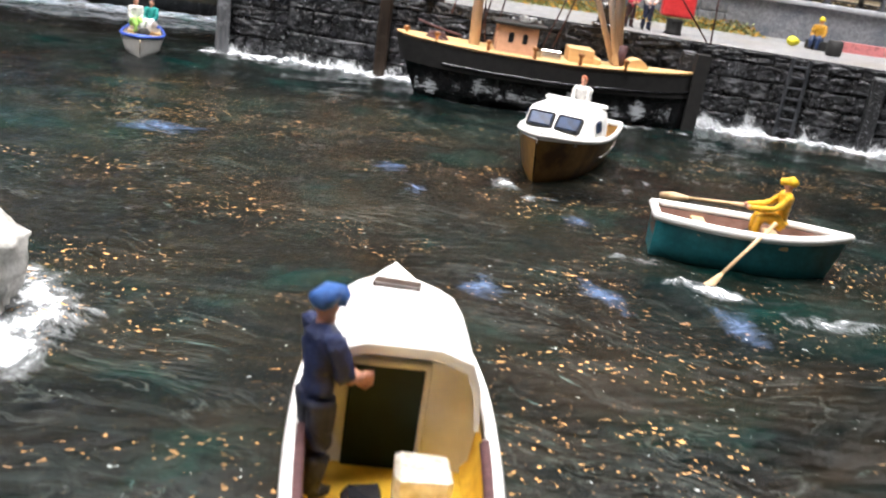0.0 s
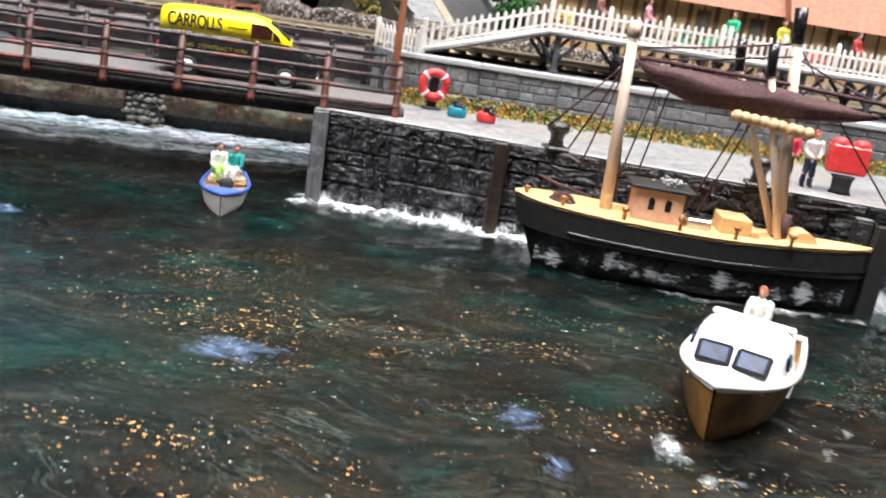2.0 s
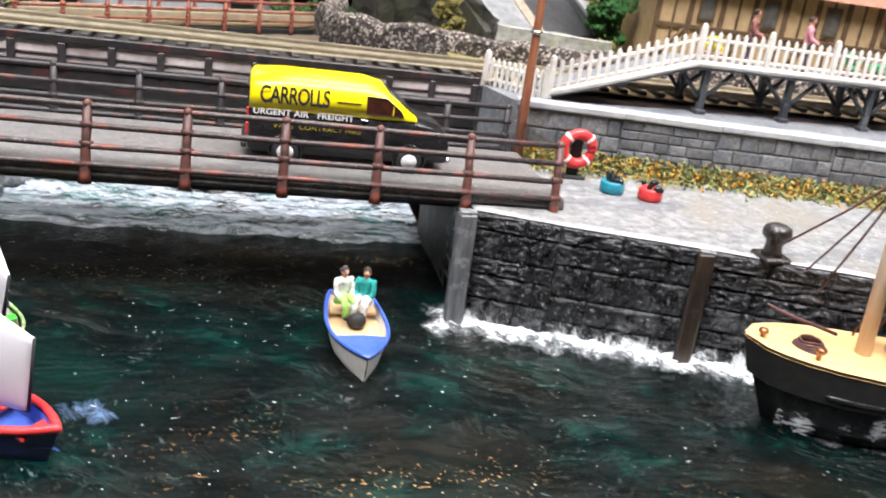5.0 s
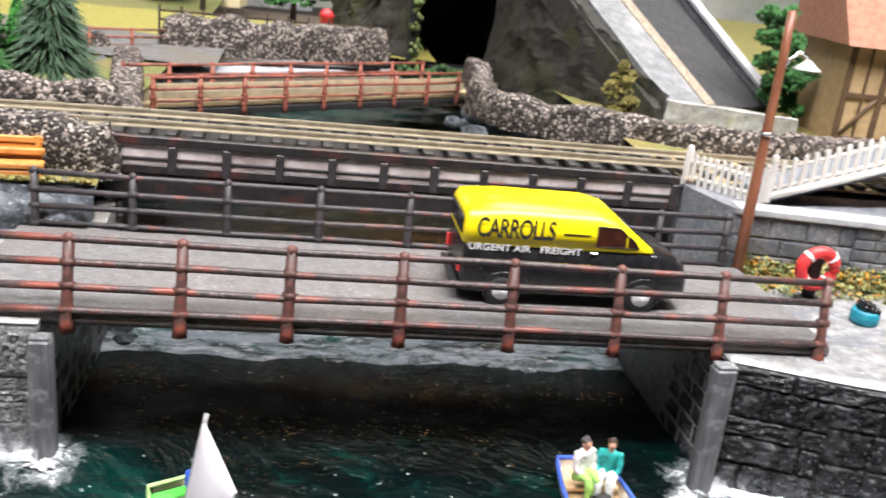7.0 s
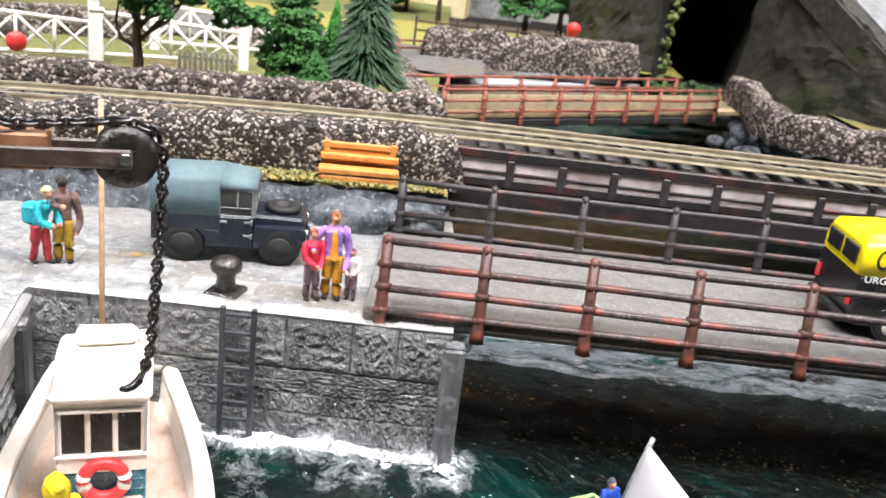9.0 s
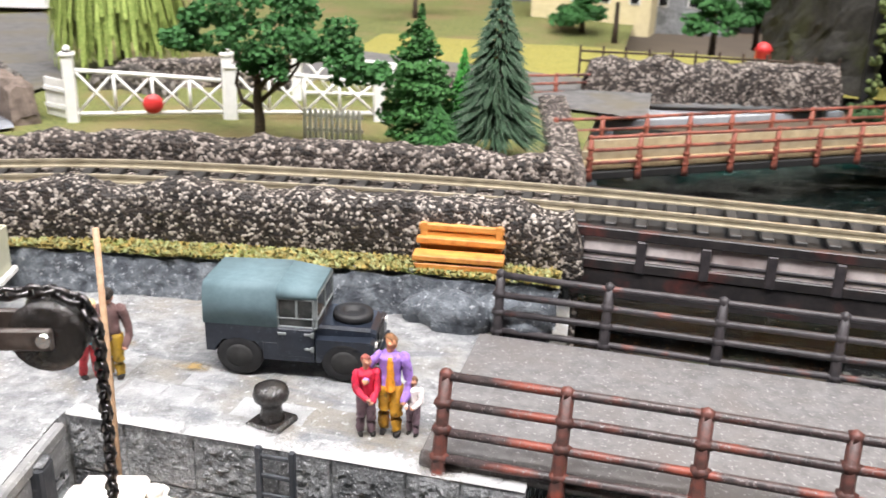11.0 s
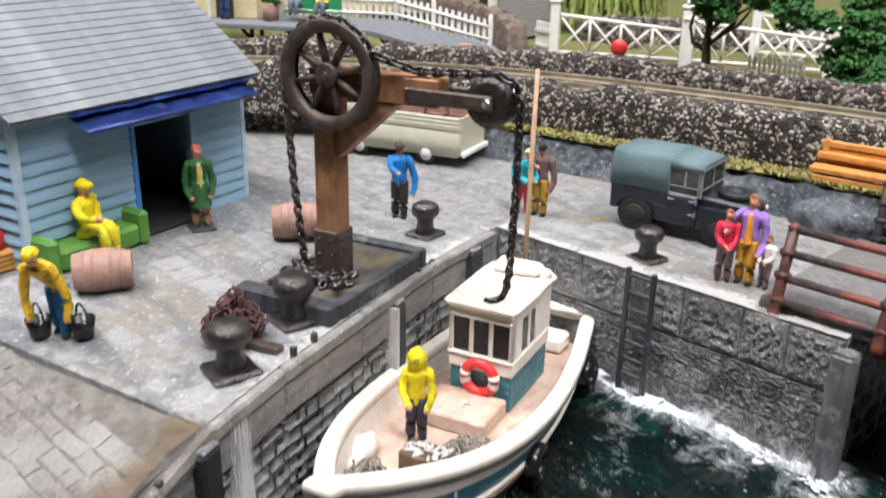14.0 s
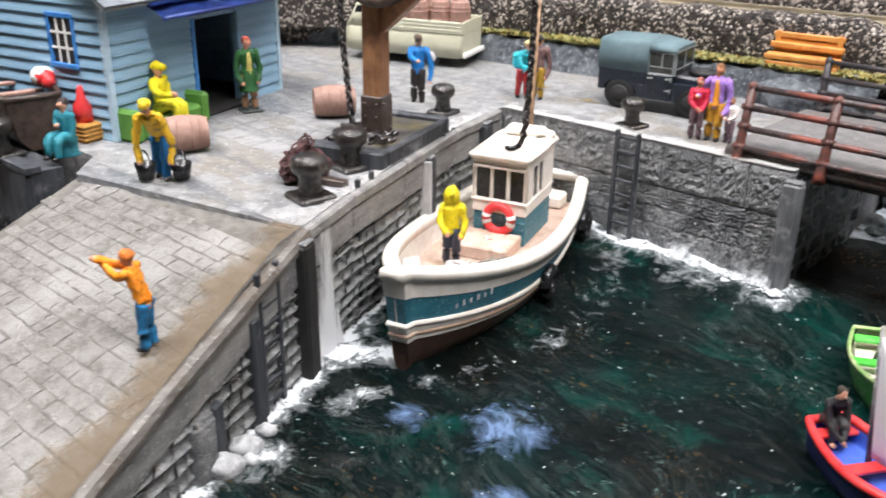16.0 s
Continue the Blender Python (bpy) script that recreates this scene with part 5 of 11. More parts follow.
# ---- figures: each one a single painted mesh ----
def figurine(x, y, z, rz, h, top, legs, skin=(0.6, 0.3, 0.2), hat=None, pose_kind="stand", label="", coat=False, arms=((0.35, -0.2, 0.55), (0.35, -0.2, 0.55)), lean=0.0, stand=None, hair=(0.03, 0.02, 0.015), group="model figures", shoes=(0.015, 0.013, 0.012), hood=False, bare=False, front=None):
    """A cast figure facing +x, h high. arms: for each side how far the wrist goes forward, outward and up, as parts of h."""
    bm = B()
    u = h / 22.0
    slots = [paint(*top), paint(*legs), paint(*skin), paint(*(hat or hair)), paint(*shoes), paint(*(front or top))]

    def mark(n0, k):
        bm.faces.ensure_lookup_table()
        for f in bm.faces[n0:]:
            f.material_index = k

    def limb(pts, radii, seg):
        """A tube through a soft curve with enough rings to carry folds."""
        P, R, n = [Vector(p) for p in pts], radii, len(pts)
        out, rad = [], []
        for i in range(n - 1):
            p0, p1, p2, p3 = P[max(0, i - 1)], P[i], P[i + 1], P[min(n - 1, i + 2)]
            for j in range(5 if i < n - 2 else 6):
                t = j / 5
                out.append(0.5 * (2 * p1 + (p2 - p0) * t + (2 * p0 - 5 * p1 + 4 * p2 - p3) * t * t + (3 * p1 - p0 - 3 * p2 + p3) * t ** 3))
                rad.append(R[i] + (R[i + 1] - R[i]) * t)
        tube(bm, out, rad, seg)

    sit = pose_kind == "sit"
    hip = 4.2 * u if sit else 10.4 * u
    for s in (-1, 1):
        n0 = len(bm.faces)
        if sit:
            limb([(-0.4 * u, s * 1.3 * u, hip), (2.6 * u, s * 1.6 * u, hip + 1.6 * u), (5.2 * u, s * 1.6 * u, hip + 0.9 * u), (5.8 * u, s * 1.6 * u, hip - 3.4 * u)], [1.7 * u, 1.6 * u, 1.3 * u, 0.9 * u], 8)
        else:
            st = 0.7 * u * s if pose_kind == "walk" else 0.15 * u * s
            limb([(0, s * 1.05 * u, hip + 0.6 * u), (st + 0.35 * u, s * 1.25 * u, 5.6 * u), (st * 1.8, s * 1.35 * u, 0.9 * u)], [1.5 * u, 1.2 * u, 1.0 * u], 10)
        mark(n0, 1)
        n0 = len(bm.faces)
        fx = 6.4 * u if sit else (0.75 * u + (1.3 * u * s if pose_kind == "walk" else 0.2 * u * s))
        fz = hip - 3.6 * u if sit else 0.55 * u
        ball(bm, (fx, s * 1.5 * u, fz), 1.0 * u, 1, (1.7, 0.85, 0.65))
        mark(n0, 4)
    n0 = len(bm.faces)
    lx = lean * h
    sh = hip + 7.6 * u
    limb([(0, 0, hip - 0.6 * u), (0.1 * u, 0, hip + 1.4 * u), (lx * 0.5, 0, hip + 4.2 * u), (lx, 0, sh - 0.6 * u), (lx, 0, sh + 0.7 * u)], [1.85 * u, 1.95 * u, 1.95 * u, 2.2 * u, 0.9 * u], 14)
    bm.faces.ensure_lookup_table()
    for v in {v for f in bm.faces[n0:] for v in f.verts}:
        k = max(0.0, min(1.0, (v.co.z - hip + 0.6 * u) / (8.2 * u)))
        v.co.x = lx * k + (v.co.x - lx * k) * 0.74
        v.co.y *= 1.02 + 0.12 * k
    if coat:
        limb([(0, 0, hip + 2 * u), (0.1 * u, 0, hip - 1.5 * u), (0.1 * u, 0, hip - 4.2 * u)], [2.2 * u, 2.5 * u, 3.1 * u], 12)
    mark(n0, 0)
    if front:
        n0 = len(bm.faces)
        limb([(1.35 * u, 0.2 * u, hip - 3.6 * u if coat else hip), (1.3 * u, 0.1 * u, hip + 2 * u), (lx + 1.0 * u, 0, sh - 0.2 * u)], [1.05 * u, 0.95 * u, 0.7 * u], 8)
        mark(n0, 5)
    for s, (fw, out, up) in zip((-1, 1), arms):
        n0 = len(bm.faces)
        a = Vector((lx, s * 2.5 * u, sh - 0.4 * u))
        w = Vector((lx + fw * h * 0.5, s * (2.4 * u + out * h * 0.3), hip + (up - 0.45) * h * 0.75))
        el = (a + w) / 2 + Vector((-0.9 * u, s * 1.1 * u, -1.1 * u))
        if bare:
            limb([a, el], [1.05 * u, 1.05 * u], 7)
            ball(bm, a, 1.1 * u, 1)
            mark(n0, 0)
            n0 = len(bm.faces)
            limb([el, (el + w) / 2, w], [0.8 * u, 0.75 * u, 0.65 * u], 7)
            mark(n0, 2)
        else:
            limb([a, el, w], [1.05 * u, 0.95 * u, 0.75 * u], 7)
            ball(bm, a, 1.1 * u, 1)
            mark(n0, 0)
        n0 = len(bm.faces)
        ball(bm, w, 0.85 * u, 1, (1.2, 0.9, 0.9))
        mark(n0, 2)
    n0 = len(bm.faces)
    hc = Vector((lx + lean * h * 0.3 + 0.15 * u, 0, sh + 2.5 * u))
    limb([(lx, 0, sh), hc], [0.9 * u, 0.8 * u], 7)
    ball(bm, hc, 1.4 * u, 2, (1.0, 0.86, 1.15))
    ball(bm, hc + Vector((1.4 * u, 0, -0.1 * u)), 0.4 * u, 1)
    mark(n0, 2)
    n0 = len(bm.faces)
    if hat:
        ball(bm, hc + Vector((-0.25 * u, 0, 0.7 * u)), 1.6 * u, 2, (1.05, 0.95, 0.85))
        limb([hc + Vector((0.4 * u, 0, 0.55 * u)), hc + Vector((2.0 * u, 0, 0.35 * u))], [1.2 * u, 0.9 * u], 8)
    else:
        ball(bm, hc + Vector((-0.35 * u, 0, 0.5 * u)), 1.5 * u, 2, (1.0, 0.95, 0.95))
    mark(n0, 3)
    if hat and (coat or hood):
        n0 = len(bm.faces)
        lathe(bm, [(2.3 * u, -1.9 * u), (2.25 * u, 0.2 * u), (1.7 * u, 1.7 * u), (0.7 * u, 2.7 * u), (0.15 * u, 3.1 * u)], 12, Matrix.Translation(hc + Vector((-0.55 * u, 0, 0))))
        mark(n0, 3)
    rough(bm, 0.42 * u, 1.6 * u)
    rough(bm, 0.22 * u, 0.6 * u)
    for f in bm.faces:
        f.smooth = True
    if stand:
        n0 = len(bm.faces)
        box(bm, -3.6 * u, -3.2 * u, -0.15, 3.6 * u, 3.2 * u, 0.5, 0.2)
        mark(n0, 4)
    return solid("figurine", bm, slots, label, "figurine", group=group, x=x, y=y, z=z, rz=rz)


# ---- boats ----
def hull_form(L, W, depth, stern, sheer, fine=1.8, n=22):
    """Stations from stern to bow: place, half width, top and keel."""
    out = []
    for i in range(n + 1):
        t = i / n
        w = (stern + (1 - stern) * math.sin(min(1, t / 0.45) * math.pi / 2)) if t < 0.45 else (1 - ((t - 0.45) / 0.55) ** fine)
        top = depth + sheer * (max(0, t - 0.35) / 0.65) ** 2 + sheer * 0.25 * (max(0, 0.35 - t) / 0.35) ** 2
        out.append((t * L - L / 2, max(0.02, w) * W / 2, top))
    return out


def shell(bm, form, z0, f0, f1, inset=0.0, flare=0.72, rake=0.0, levels=6, zcap=None, blunt=False):
    """The skin of a hull between two shares of its height; flare: width at the waterline against the top."""
    L = form[-1][0] - form[0][0]
    rings = []
    for x, w, top in form:
        ring = []
        for side in (-1, 1):
            pts = []
            for k in range(levels + 1):
                f = f0 + (f1 - f0) * k / levels
                z = z0 + (top - z0) * f
                ww = max(0.02, (w - inset)) * (flare + (1 - flare) * f ** 0.7) * (1 if f > 0.25 else 0.6 + 0.4 * f / 0.25)
                t = (x - form[0][0]) / L
                pts.append((x + rake * (f - 1) * max(0, t - 0.6) / 0.4, side * ww, z))
            ring.append(pts)
        rings.append([bm.verts.new(p) for p in ring[0][::-1]] + [bm.verts.new(p) for p in ring[1]])
    m = levels + 1
    for a, b in zip(rings, rings[1:]):
        for k in range(2 * m - 1):
            if k == m - 1:
                continue
            bm.faces.new((a[k], a[k + 1], b[k + 1], b[k])).smooth = True
    a = rings[0]
    for k in range(m - 1):
        bm.faces.new((a[m - 1 - k], a[m + k], a[m + k + 1], a[m - 2 - k]))
    if blunt:
        a = rings[-1]
        for k in range(m - 1):
            bm.faces.new((a[m + k], a[m - 1 - k], a[m - 2 - k], a[m + k + 1]))
    return rings


def deck_sheet(bm, form, z, inset, drop=None, x0=-1e9, x1=1e9, crown=0.0, thick=0.5, follow=None):
    """A deck or a floor inside a hull."""
    rows = []
    for x, w, top in form:
        if x0 <= x <= x1:
            zz = (top - follow) if follow is not None else z
            ww = max(0.02, w - inset)
            rows.append([bm.verts.new((x, -ww, zz)), bm.verts.new((x, 0, zz + crown)), bm.verts.new((x, ww, zz))])
    for a, b in zip(rows, rows[1:]):
        for k in range(2):
            bm.faces.new((a[k], a[k + 1], b[k + 1], b[k])).smooth = True


def rim(bm, form, r, lift=0.0, inset=0.0, squash=1.0, stern=True):
    pts = [(x, -max(0.05, w - inset), top + lift) for x, w, top in form] + [(x, max(0.05, w - inset), top + lift) for x, w, top in form[::-1][1:]]
    tube(bm, pts, r, 6, closed=stern)


def oar(x, y, z, parent, a, b):
    bm = B(); rod(bm, a, b, 0.5, 0.45, 6)
    d = (Vector(b) - Vector(a)).normalized()
    tube(bm, [Vector(b) - d * 1, Vector(b) + d * 4, Vector(b) + d * 7], [0.5, 1.3, 0.9], 6)
    return part("oar", bm, PALE_WOOD, parent, "thin wooden oar")


def ring_buoy(bm, c, R, r, m=None, seg=20):
    pts = [Vector(c) + (m or Matrix()) @ Vector((0, R * math.cos(k * math.tau / seg), R * math.sin(k * math.tau / seg))) for k in range(seg)]
    tube(bm, pts, r, 8, closed=True)


def lifebelt(parent, c, R, r, m=None, base=BELT_RED, band=WHITE, bands=4):
    """A ring with its bands, its plane facing +x of its parent."""
    bm = B(); ring_buoy(bm, c, R, r, m)
    ob = part("lifebelt", bm, base, parent, "red and white lifebelt")
    for k in range(bands):
        bm = B()
        a0 = k * math.tau / bands + (math.pi / 4 if bands == 4 else 0)
        half = 0.1 if bands == 4 else 0.42
        pts = [Vector(c) + (m or Matrix()) @ Vector((0, R * math.cos(a0 + d), R * math.sin(a0 + d))) for d in (-half, -half / 3, half / 3, half)]
        tube(bm, pts, r * 1.08, 8)
        part("band", bm, band, ob, "white band")
    return ob


def bollard(x, y, z, h=10.0, label="dark gunmetal mooring bollard on a square base"):
    t = thing("bollard", x, y, z, rng.uniform(-20, 20), label, "bollard", "quay bollards")
    k = h / 9.1
    bm = B(); box(bm, -4.2 * k, -4.2 * k, -0.3, 4.2 * k, 4.2 * k, 1.3 * k, 0.5); rough(bm, 0.3, 2)
    part("base", bm, BOLLARD, t)
    bm = B(); lathe(bm, [(2.9 * k, 1.0 * k), (2.6 * k, 2.2 * k), (2.3 * k, 4.0 * k), (2.6 * k, 5.4 * k), (3.8 * k, 6.4 * k), (4.05 * k, 7.6 * k), (3.6 * k, 9.0 * k), (2.2 * k, 9.8 * k), (0.8 * k, 10 * k)], 18)
    part("post", bm, BOLLARD, t)
    return t


def barrel_mesh(bm, L=11.0, R=4.6, m=None):
    prof = [(R * 0.7, -L / 2 + 0.5), (R * 0.72, -L / 2), (R * 0.82, -L / 2)]
    prof += [(R * (0.82 + 0.18 * math.cos(t * math.pi / 2)), L / 2 * t) for t in (-0.97, -0.7, -0.35, 0, 0.35, 0.7, 0.97)]
    prof += [(R * 0.82, L / 2), (R * 0.72, L / 2), (R * 0.7, L / 2 - 0.5)]
    lathe(bm, prof, 20, m)
    for t in (-0.62, -0.3, 0.3, 0.62):
        rr = R * (0.82 + 0.18 * math.cos(t * math.pi / 2)) + 0.06
        lathe(bm, [(rr, L / 2 * t - 0.3), (rr + 0.1, L / 2 * t), (rr, L / 2 * t + 0.3)], 20, m)


def chain(bm, pts, link=2.2, wire=0.42):
    """Interlocked links along a line."""
    pts = [Vector(p) for p in pts]
    total = sum((b - a).length for a, b in zip(pts, pts[1:]))
    n = max(2, int(total / (link * 0.72)))
    for i in range(n):
        s = total * (i + 0.5) / n
        for a, b in zip(pts, pts[1:]):
            d = (b - a).length
            if s <= d:
                c, h = a + (b - a) * s / d, (b - a).normalized()
                break
            s -= d
        side = h.cross(Vector((0.3, 0.9, 0.2))).normalized()
        up = h.cross(side)
        w = side if i % 2 else up
        ring = [c + h * (link * 0.55 * math.cos(k * math.tau / 8)) + w * (link * 0.34 * math.sin(k * math.tau / 8)) for k in range(8)]
        tube(bm, ring, wire, 5, closed=True)


def wheel(parent, x, y, z, R, w, side, tyre=RUBBER, hub=HUB, label=""):
    """A road wheel with its axle along y."""
    bm = B()
    lathe(bm, [(R * 0.6, -w / 2), (R * 0.92, -w / 2), (R, -w * 0.3), (R, w * 0.3), (R * 0.92, w / 2), (R * 0.6, w / 2)], 20, xf(0, 0, 0, 90))
    ob = part("wheel", bm, tyre, parent)
    ob.matrix_local = pose(x * MM, y * MM, z * MM)
    bm = B()
    lathe(bm, [(R * 0.6, 0), (R * 0.58, w * 0.12), (R * 0.4, w * 0.16), (R * 0.22, w * 0.3), (R * 0.05, w * 0.34)], 16, xf(0, side * w * 0.4, 0, -90 * side))
    part("hub", bm, hub, ob, label or "pressed metal hub")
    return ob


def letters(text, size, parent, m, material, name="lettering", label="", spacing=1.0, wide=1.0, bold=0.0):
    cu = bpy.data.curves.new(name, "FONT")
    cu.body, cu.size, cu.extrude, cu.align_x, cu.align_y = text, size * MM, 0.02 * MM, "CENTER", "CENTER"
    cu.space_character, cu.offset = spacing, bold * MM
    tmp = new(name, cu)
    me = bpy.data.meshes.new_from_object(tmp.evaluated_get(bpy.context.evaluated_depsgraph_get()))
    bpy.data.objects.remove(tmp)
    me.materials.clear()
    me.materials.append(material)
    ob = new(name, me)
    ob.parent = parent
    ob.matrix_local = m @ Matrix.Diagonal((wide, 1, 1, 1))
    return tagged(ob, label)

# ---- the fishing boat under the crane ----
fb = thing("fishing_boat", -221.6, -48.6, 0, -72.4, "ivory and teal inshore fishing boat moored under the crane", "boat")
F = [(x + 3.5, max(2.4, w), z) for x, w, z in hull_form(107, 39, 15.6, 0.66, 11.0, 2.3, 30)]
for nm, f0, f1, m, ins in (("bottom", 0.0, 0.4, HULL_BROWN, 0), ("lower_band", 0.4, 0.55, HULL_WHITE, -0.25), ("teal_band", 0.55, 0.8, TEAL, -0.05), ("bulwark", 0.8, 1.0, HULL_WHITE, -0.3)):
    bm = B(); shell(bm, F, -3, f0, f1, ins, 0.66, 5, blunt=True)
    part(nm, bm, m, fb)
STRAKE_TAN = mat("stained_strake", (0.3, 0.2, 0.14), (0.5, 0.37, 0.27), 3.0, 0.5, 0.5, 0.2)
for f, rr in ((0.555, 0.75), (0.46, 0.55)):
    bm = B()
    pts = []
    for s in (-1, 1):
        seq = F if s < 0 else F[::-1]
        for x, w, top in seq:
            t = (x + 50) / 107
            pts.append((x + 5 * (f - 1) * max(0, t - 0.6) / 0.4, s * (w * (0.66 + 0.34 * f ** 0.7) + 0.1), -3 + (top + 3) * f))
    tube(bm, pts, rr, 6)
    part("rubbing_strake", bm, HULL_WHITE if f > 0.5 else STRAKE_TAN, fb, "ivory rubbing strake" if f > 0.5 else "tan rubbing strake")
# flat-topped rail, wider than the bulwark is thick
bm = B()
prof = [(0.6, -1.5), (0.75, 0.6), (0.3, 1.3), (-2.6, 1.35), (-3.0, 0.8), (-2.9, -1.2)]
rings = []
side_pts = [(x, -w, z) for x, w, z in F] + [(x, w, z) for x, w, z in F[::-1]]
for i in range(len(side_pts)):
    p, q, o = (Vector(side_pts[k % len(side_pts)]) for k in (i - 1, i + 1, i))
    d = Vector((q.x - p.x, q.y - p.y, 0)).normalized()
    out = Vector((d.y, -d.x, 0))
    rings.append([bm.verts.new(o + out * a + Vector((0, 0, b))) for a, b in prof])
for a, b in zip(rings, rings[1:] + rings[:1]):
    for k in range(len(prof)):
        bm.faces.new((a[k], a[(k + 1) % len(prof)], b[(k + 1) % len(prof)], b[k])).smooth = k not in (2,)
part("gunwale", bm, HULL_WHITE, fb, "thick ivory gunwale")
bm = B(); shell(bm, F, 6, 0.2, 1.0, 2.7, 0.88, 3, blunt=True)
part("inner_bulwark", bm, HULL_WHITE, fb)
bm = B(); deck_sheet(bm, [(x, w, 9.7 + 3.2 * max(0, (x - 10) / 47) ** 2) for x, w, z in F], 0, 2.6, follow=0.0)
part("deck", bm, DECK_PINK, fb, "pale pinkish planked deck")
bm = B(); prism(bm, [(50.6, -1.5), (53.4, -1.2), (53.4, 1.2), (50.6, 1.5)], -3, 9.0); rough(bm, 0.25, 2)
part("stem", bm, HULL_BROWN, fb)
# wheelhouse
WX0, WX1, WW = -29.2, -7.0, 8.0
wh = B()
box(wh, WX0, -WW + 0.4, 9.6, WX1, WW - 0.4, 18.6, 0.4)
base_ = part("wheelhouse_base", wh, TEAL, fb, "teal wheelhouse base")
for z in (12.0, 14.2, 16.4):
    bm = B(); box(bm, WX0 - 0.1, -WW + 0.25, z, WX1 + 0.12, WW - 0.25, z + 0.35, 0.1)
    part("plank_line", bm, TEAL, base_)
wh = B()
box(wh, WX0 - 0.4, -WW, 18.6, WX1 + 0.4, WW, 22.4, 0.4)
house = part("wheelhouse", wh, HULL_WHITE, fb, "ivory wheelhouse with black windows")
bm = B(); box(bm, WX0 - 0.6, -WW - 0.25, 21.9, WX1 + 0.75, WW + 0.25, 22.7, 0.25)
part("window_sill", bm, HULL_WHITE, house)
WZ0, WZ1 = 22.3, 31.4
for y0, y1 in ((-WW, -6.9), (-2.9, -1.9), (1.9, 2.9), (6.9, WW)):
    bm = B(); box(bm, WX1 - 0.9, y0, WZ0, WX1 + 0.4, y1, WZ1 + 0.4, 0.25)
    part("window_pillar", bm, HULL_WHITE, house)
for s in (-1, 1):
    for x0, x1 in ((WX0 - 0.4, WX0 + 9.0), (WX0 + 12.2, WX0 + 13.4), (WX1 - 5.0, WX1 + 0.4)):
        bm = B(); box(bm, x0, WW - 0.9 if s > 0 else -WW, WZ0, x1, WW if s > 0 else -WW + 0.9, WZ1 + 0.4, 0.25)
        part("window_pillar", bm, HULL_WHITE, house)
bm = B(); box(bm, WX0 - 0.4, -WW, WZ0, WX0 + 0.8, WW, WZ1 + 0.2, 0.2)
part("rear_wall", bm, HULL_WHITE, house)
bm = B(); box(bm, WX0 - 0.45, -WW - 0.05, WZ1, WX1 + 0.45, WW + 0.05, 34.2, 0.3)
part("head_band", bm, HULL_WHITE, house)
bm = B(); box(bm, WX1 + 0.2, -WW + 0.4, 31.6, WX1 + 1.1, WW - 0.4, 32.5, 0.3)
part("visor", bm, HULL_WHITE, house)
for y in (-4.9, 0, 4.9):
    bm = B(); box(bm, WX1 - 0.5, y - 2.1, WZ0, WX1 - 0.2, y + 2.1, WZ1 + 0.2)
    part("window_pane", bm, BLACK, fb, "black window pane")
for s in (-1, 1):
    for x0, x1 in ((WX0 + 9.0, WX0 + 12.2), (WX0 + 13.4, WX1 - 5.0)):
        bm = B(); box(bm, x0, s * (WW - 0.5) - 0.15, WZ0, x1, s * (WW - 0.5) + 0.15, WZ1 + 0.2)
        part("window_pane", bm, BLACK, fb, "black window pane")
bm = B(); box(bm, WX0 - 1.8, -WW - 1.0, 34.0, WX1 + 1.9, WW + 1.0, 36.2, 0.9); bmesh.ops.subdivide_edges(bm, edges=bm.edges[:], cuts=3, use_grid_fill=True); rough(bm, 0.3, 4)
part("roof", bm, HULL_WHITE, fb, "bleached white wheelhouse roof")
bm = B(); box(bm, WX0 - 1.4, -6.0, 36.0, WX0 + 5.5, 6.0, 38.6, 1.1); ball(bm, (WX0 + 9, 4.0, 36.4), 1.5, 2); ball(bm, (WX0 + 12, -3, 36.3), 2.2, 2, (1, 1, 0.5)); ball(bm, (WX0 + 2, 7, 36.6), 1.7, 2); ball(bm, (WX0 + 15, -1, 36.1), 1.6, 2, (1, 1, 0.45)); rough(bm, 0.35, 2)
part("roof_locker", bm, HULL_WHITE, fb)
bm = B(); rod(bm, (-34.5, -1.5, 10.5), (-35.6, -1.0, 83), 0.62, 0.55, 8)
part("mast", bm, mat("bamboo_rod", (0.36, 0.22, 0.13), (0.5, 0.33, 0.2), 2, 0.5, 0.2), fb, "thin brown wooden mast")
bm = B(); box(bm, WX1 + 0.6, -8.8, 9.8, 6.5, 7.2, 13.6, 0.4)
part("hatch", bm, DECK_PINK, fb, "pale pink hatch cover")
for y in (-4.8, -0.8, 3.2):
    bm = B(); box(bm, WX1 + 0.5, y - 0.1, 13.5, 6.6, y + 0.1, 13.72)
    part("hatch_seam", bm, DECK_PINK, fb)
bm = B(); tube(bm, [(-0.5, -1.6, 13.6), (0.4, -1.2, 14.3), (0.6, 0.4, 14.3), (-0.3, 1.0, 13.6)], 0.25, 5); tube(bm, [(-1.6, -0.3, 13.6), (0.4, -0.5, 14.4), (2.0, -0.2, 13.6)], 0.25, 5)
part("hatch_cleat", bm, HULL_WHITE, fb, "small ivory cleat on the hatch")
lifebelt(fb, (WX1 + 1.0, 0.4, 17.4), 3.7, 1.25, None, bands=2)
bm = B(); box(bm, 19.5, -3.0, 9.9, 25.6, 7.4, 15.2, 0.4); rough(bm, 0.3, 2)
part("fish_box", bm, mat("wet_brown_box", (0.08, 0.05, 0.03), (0.14, 0.09, 0.06), 2, 0.4, 0.5), fb, "brown fish box")
bm = B()
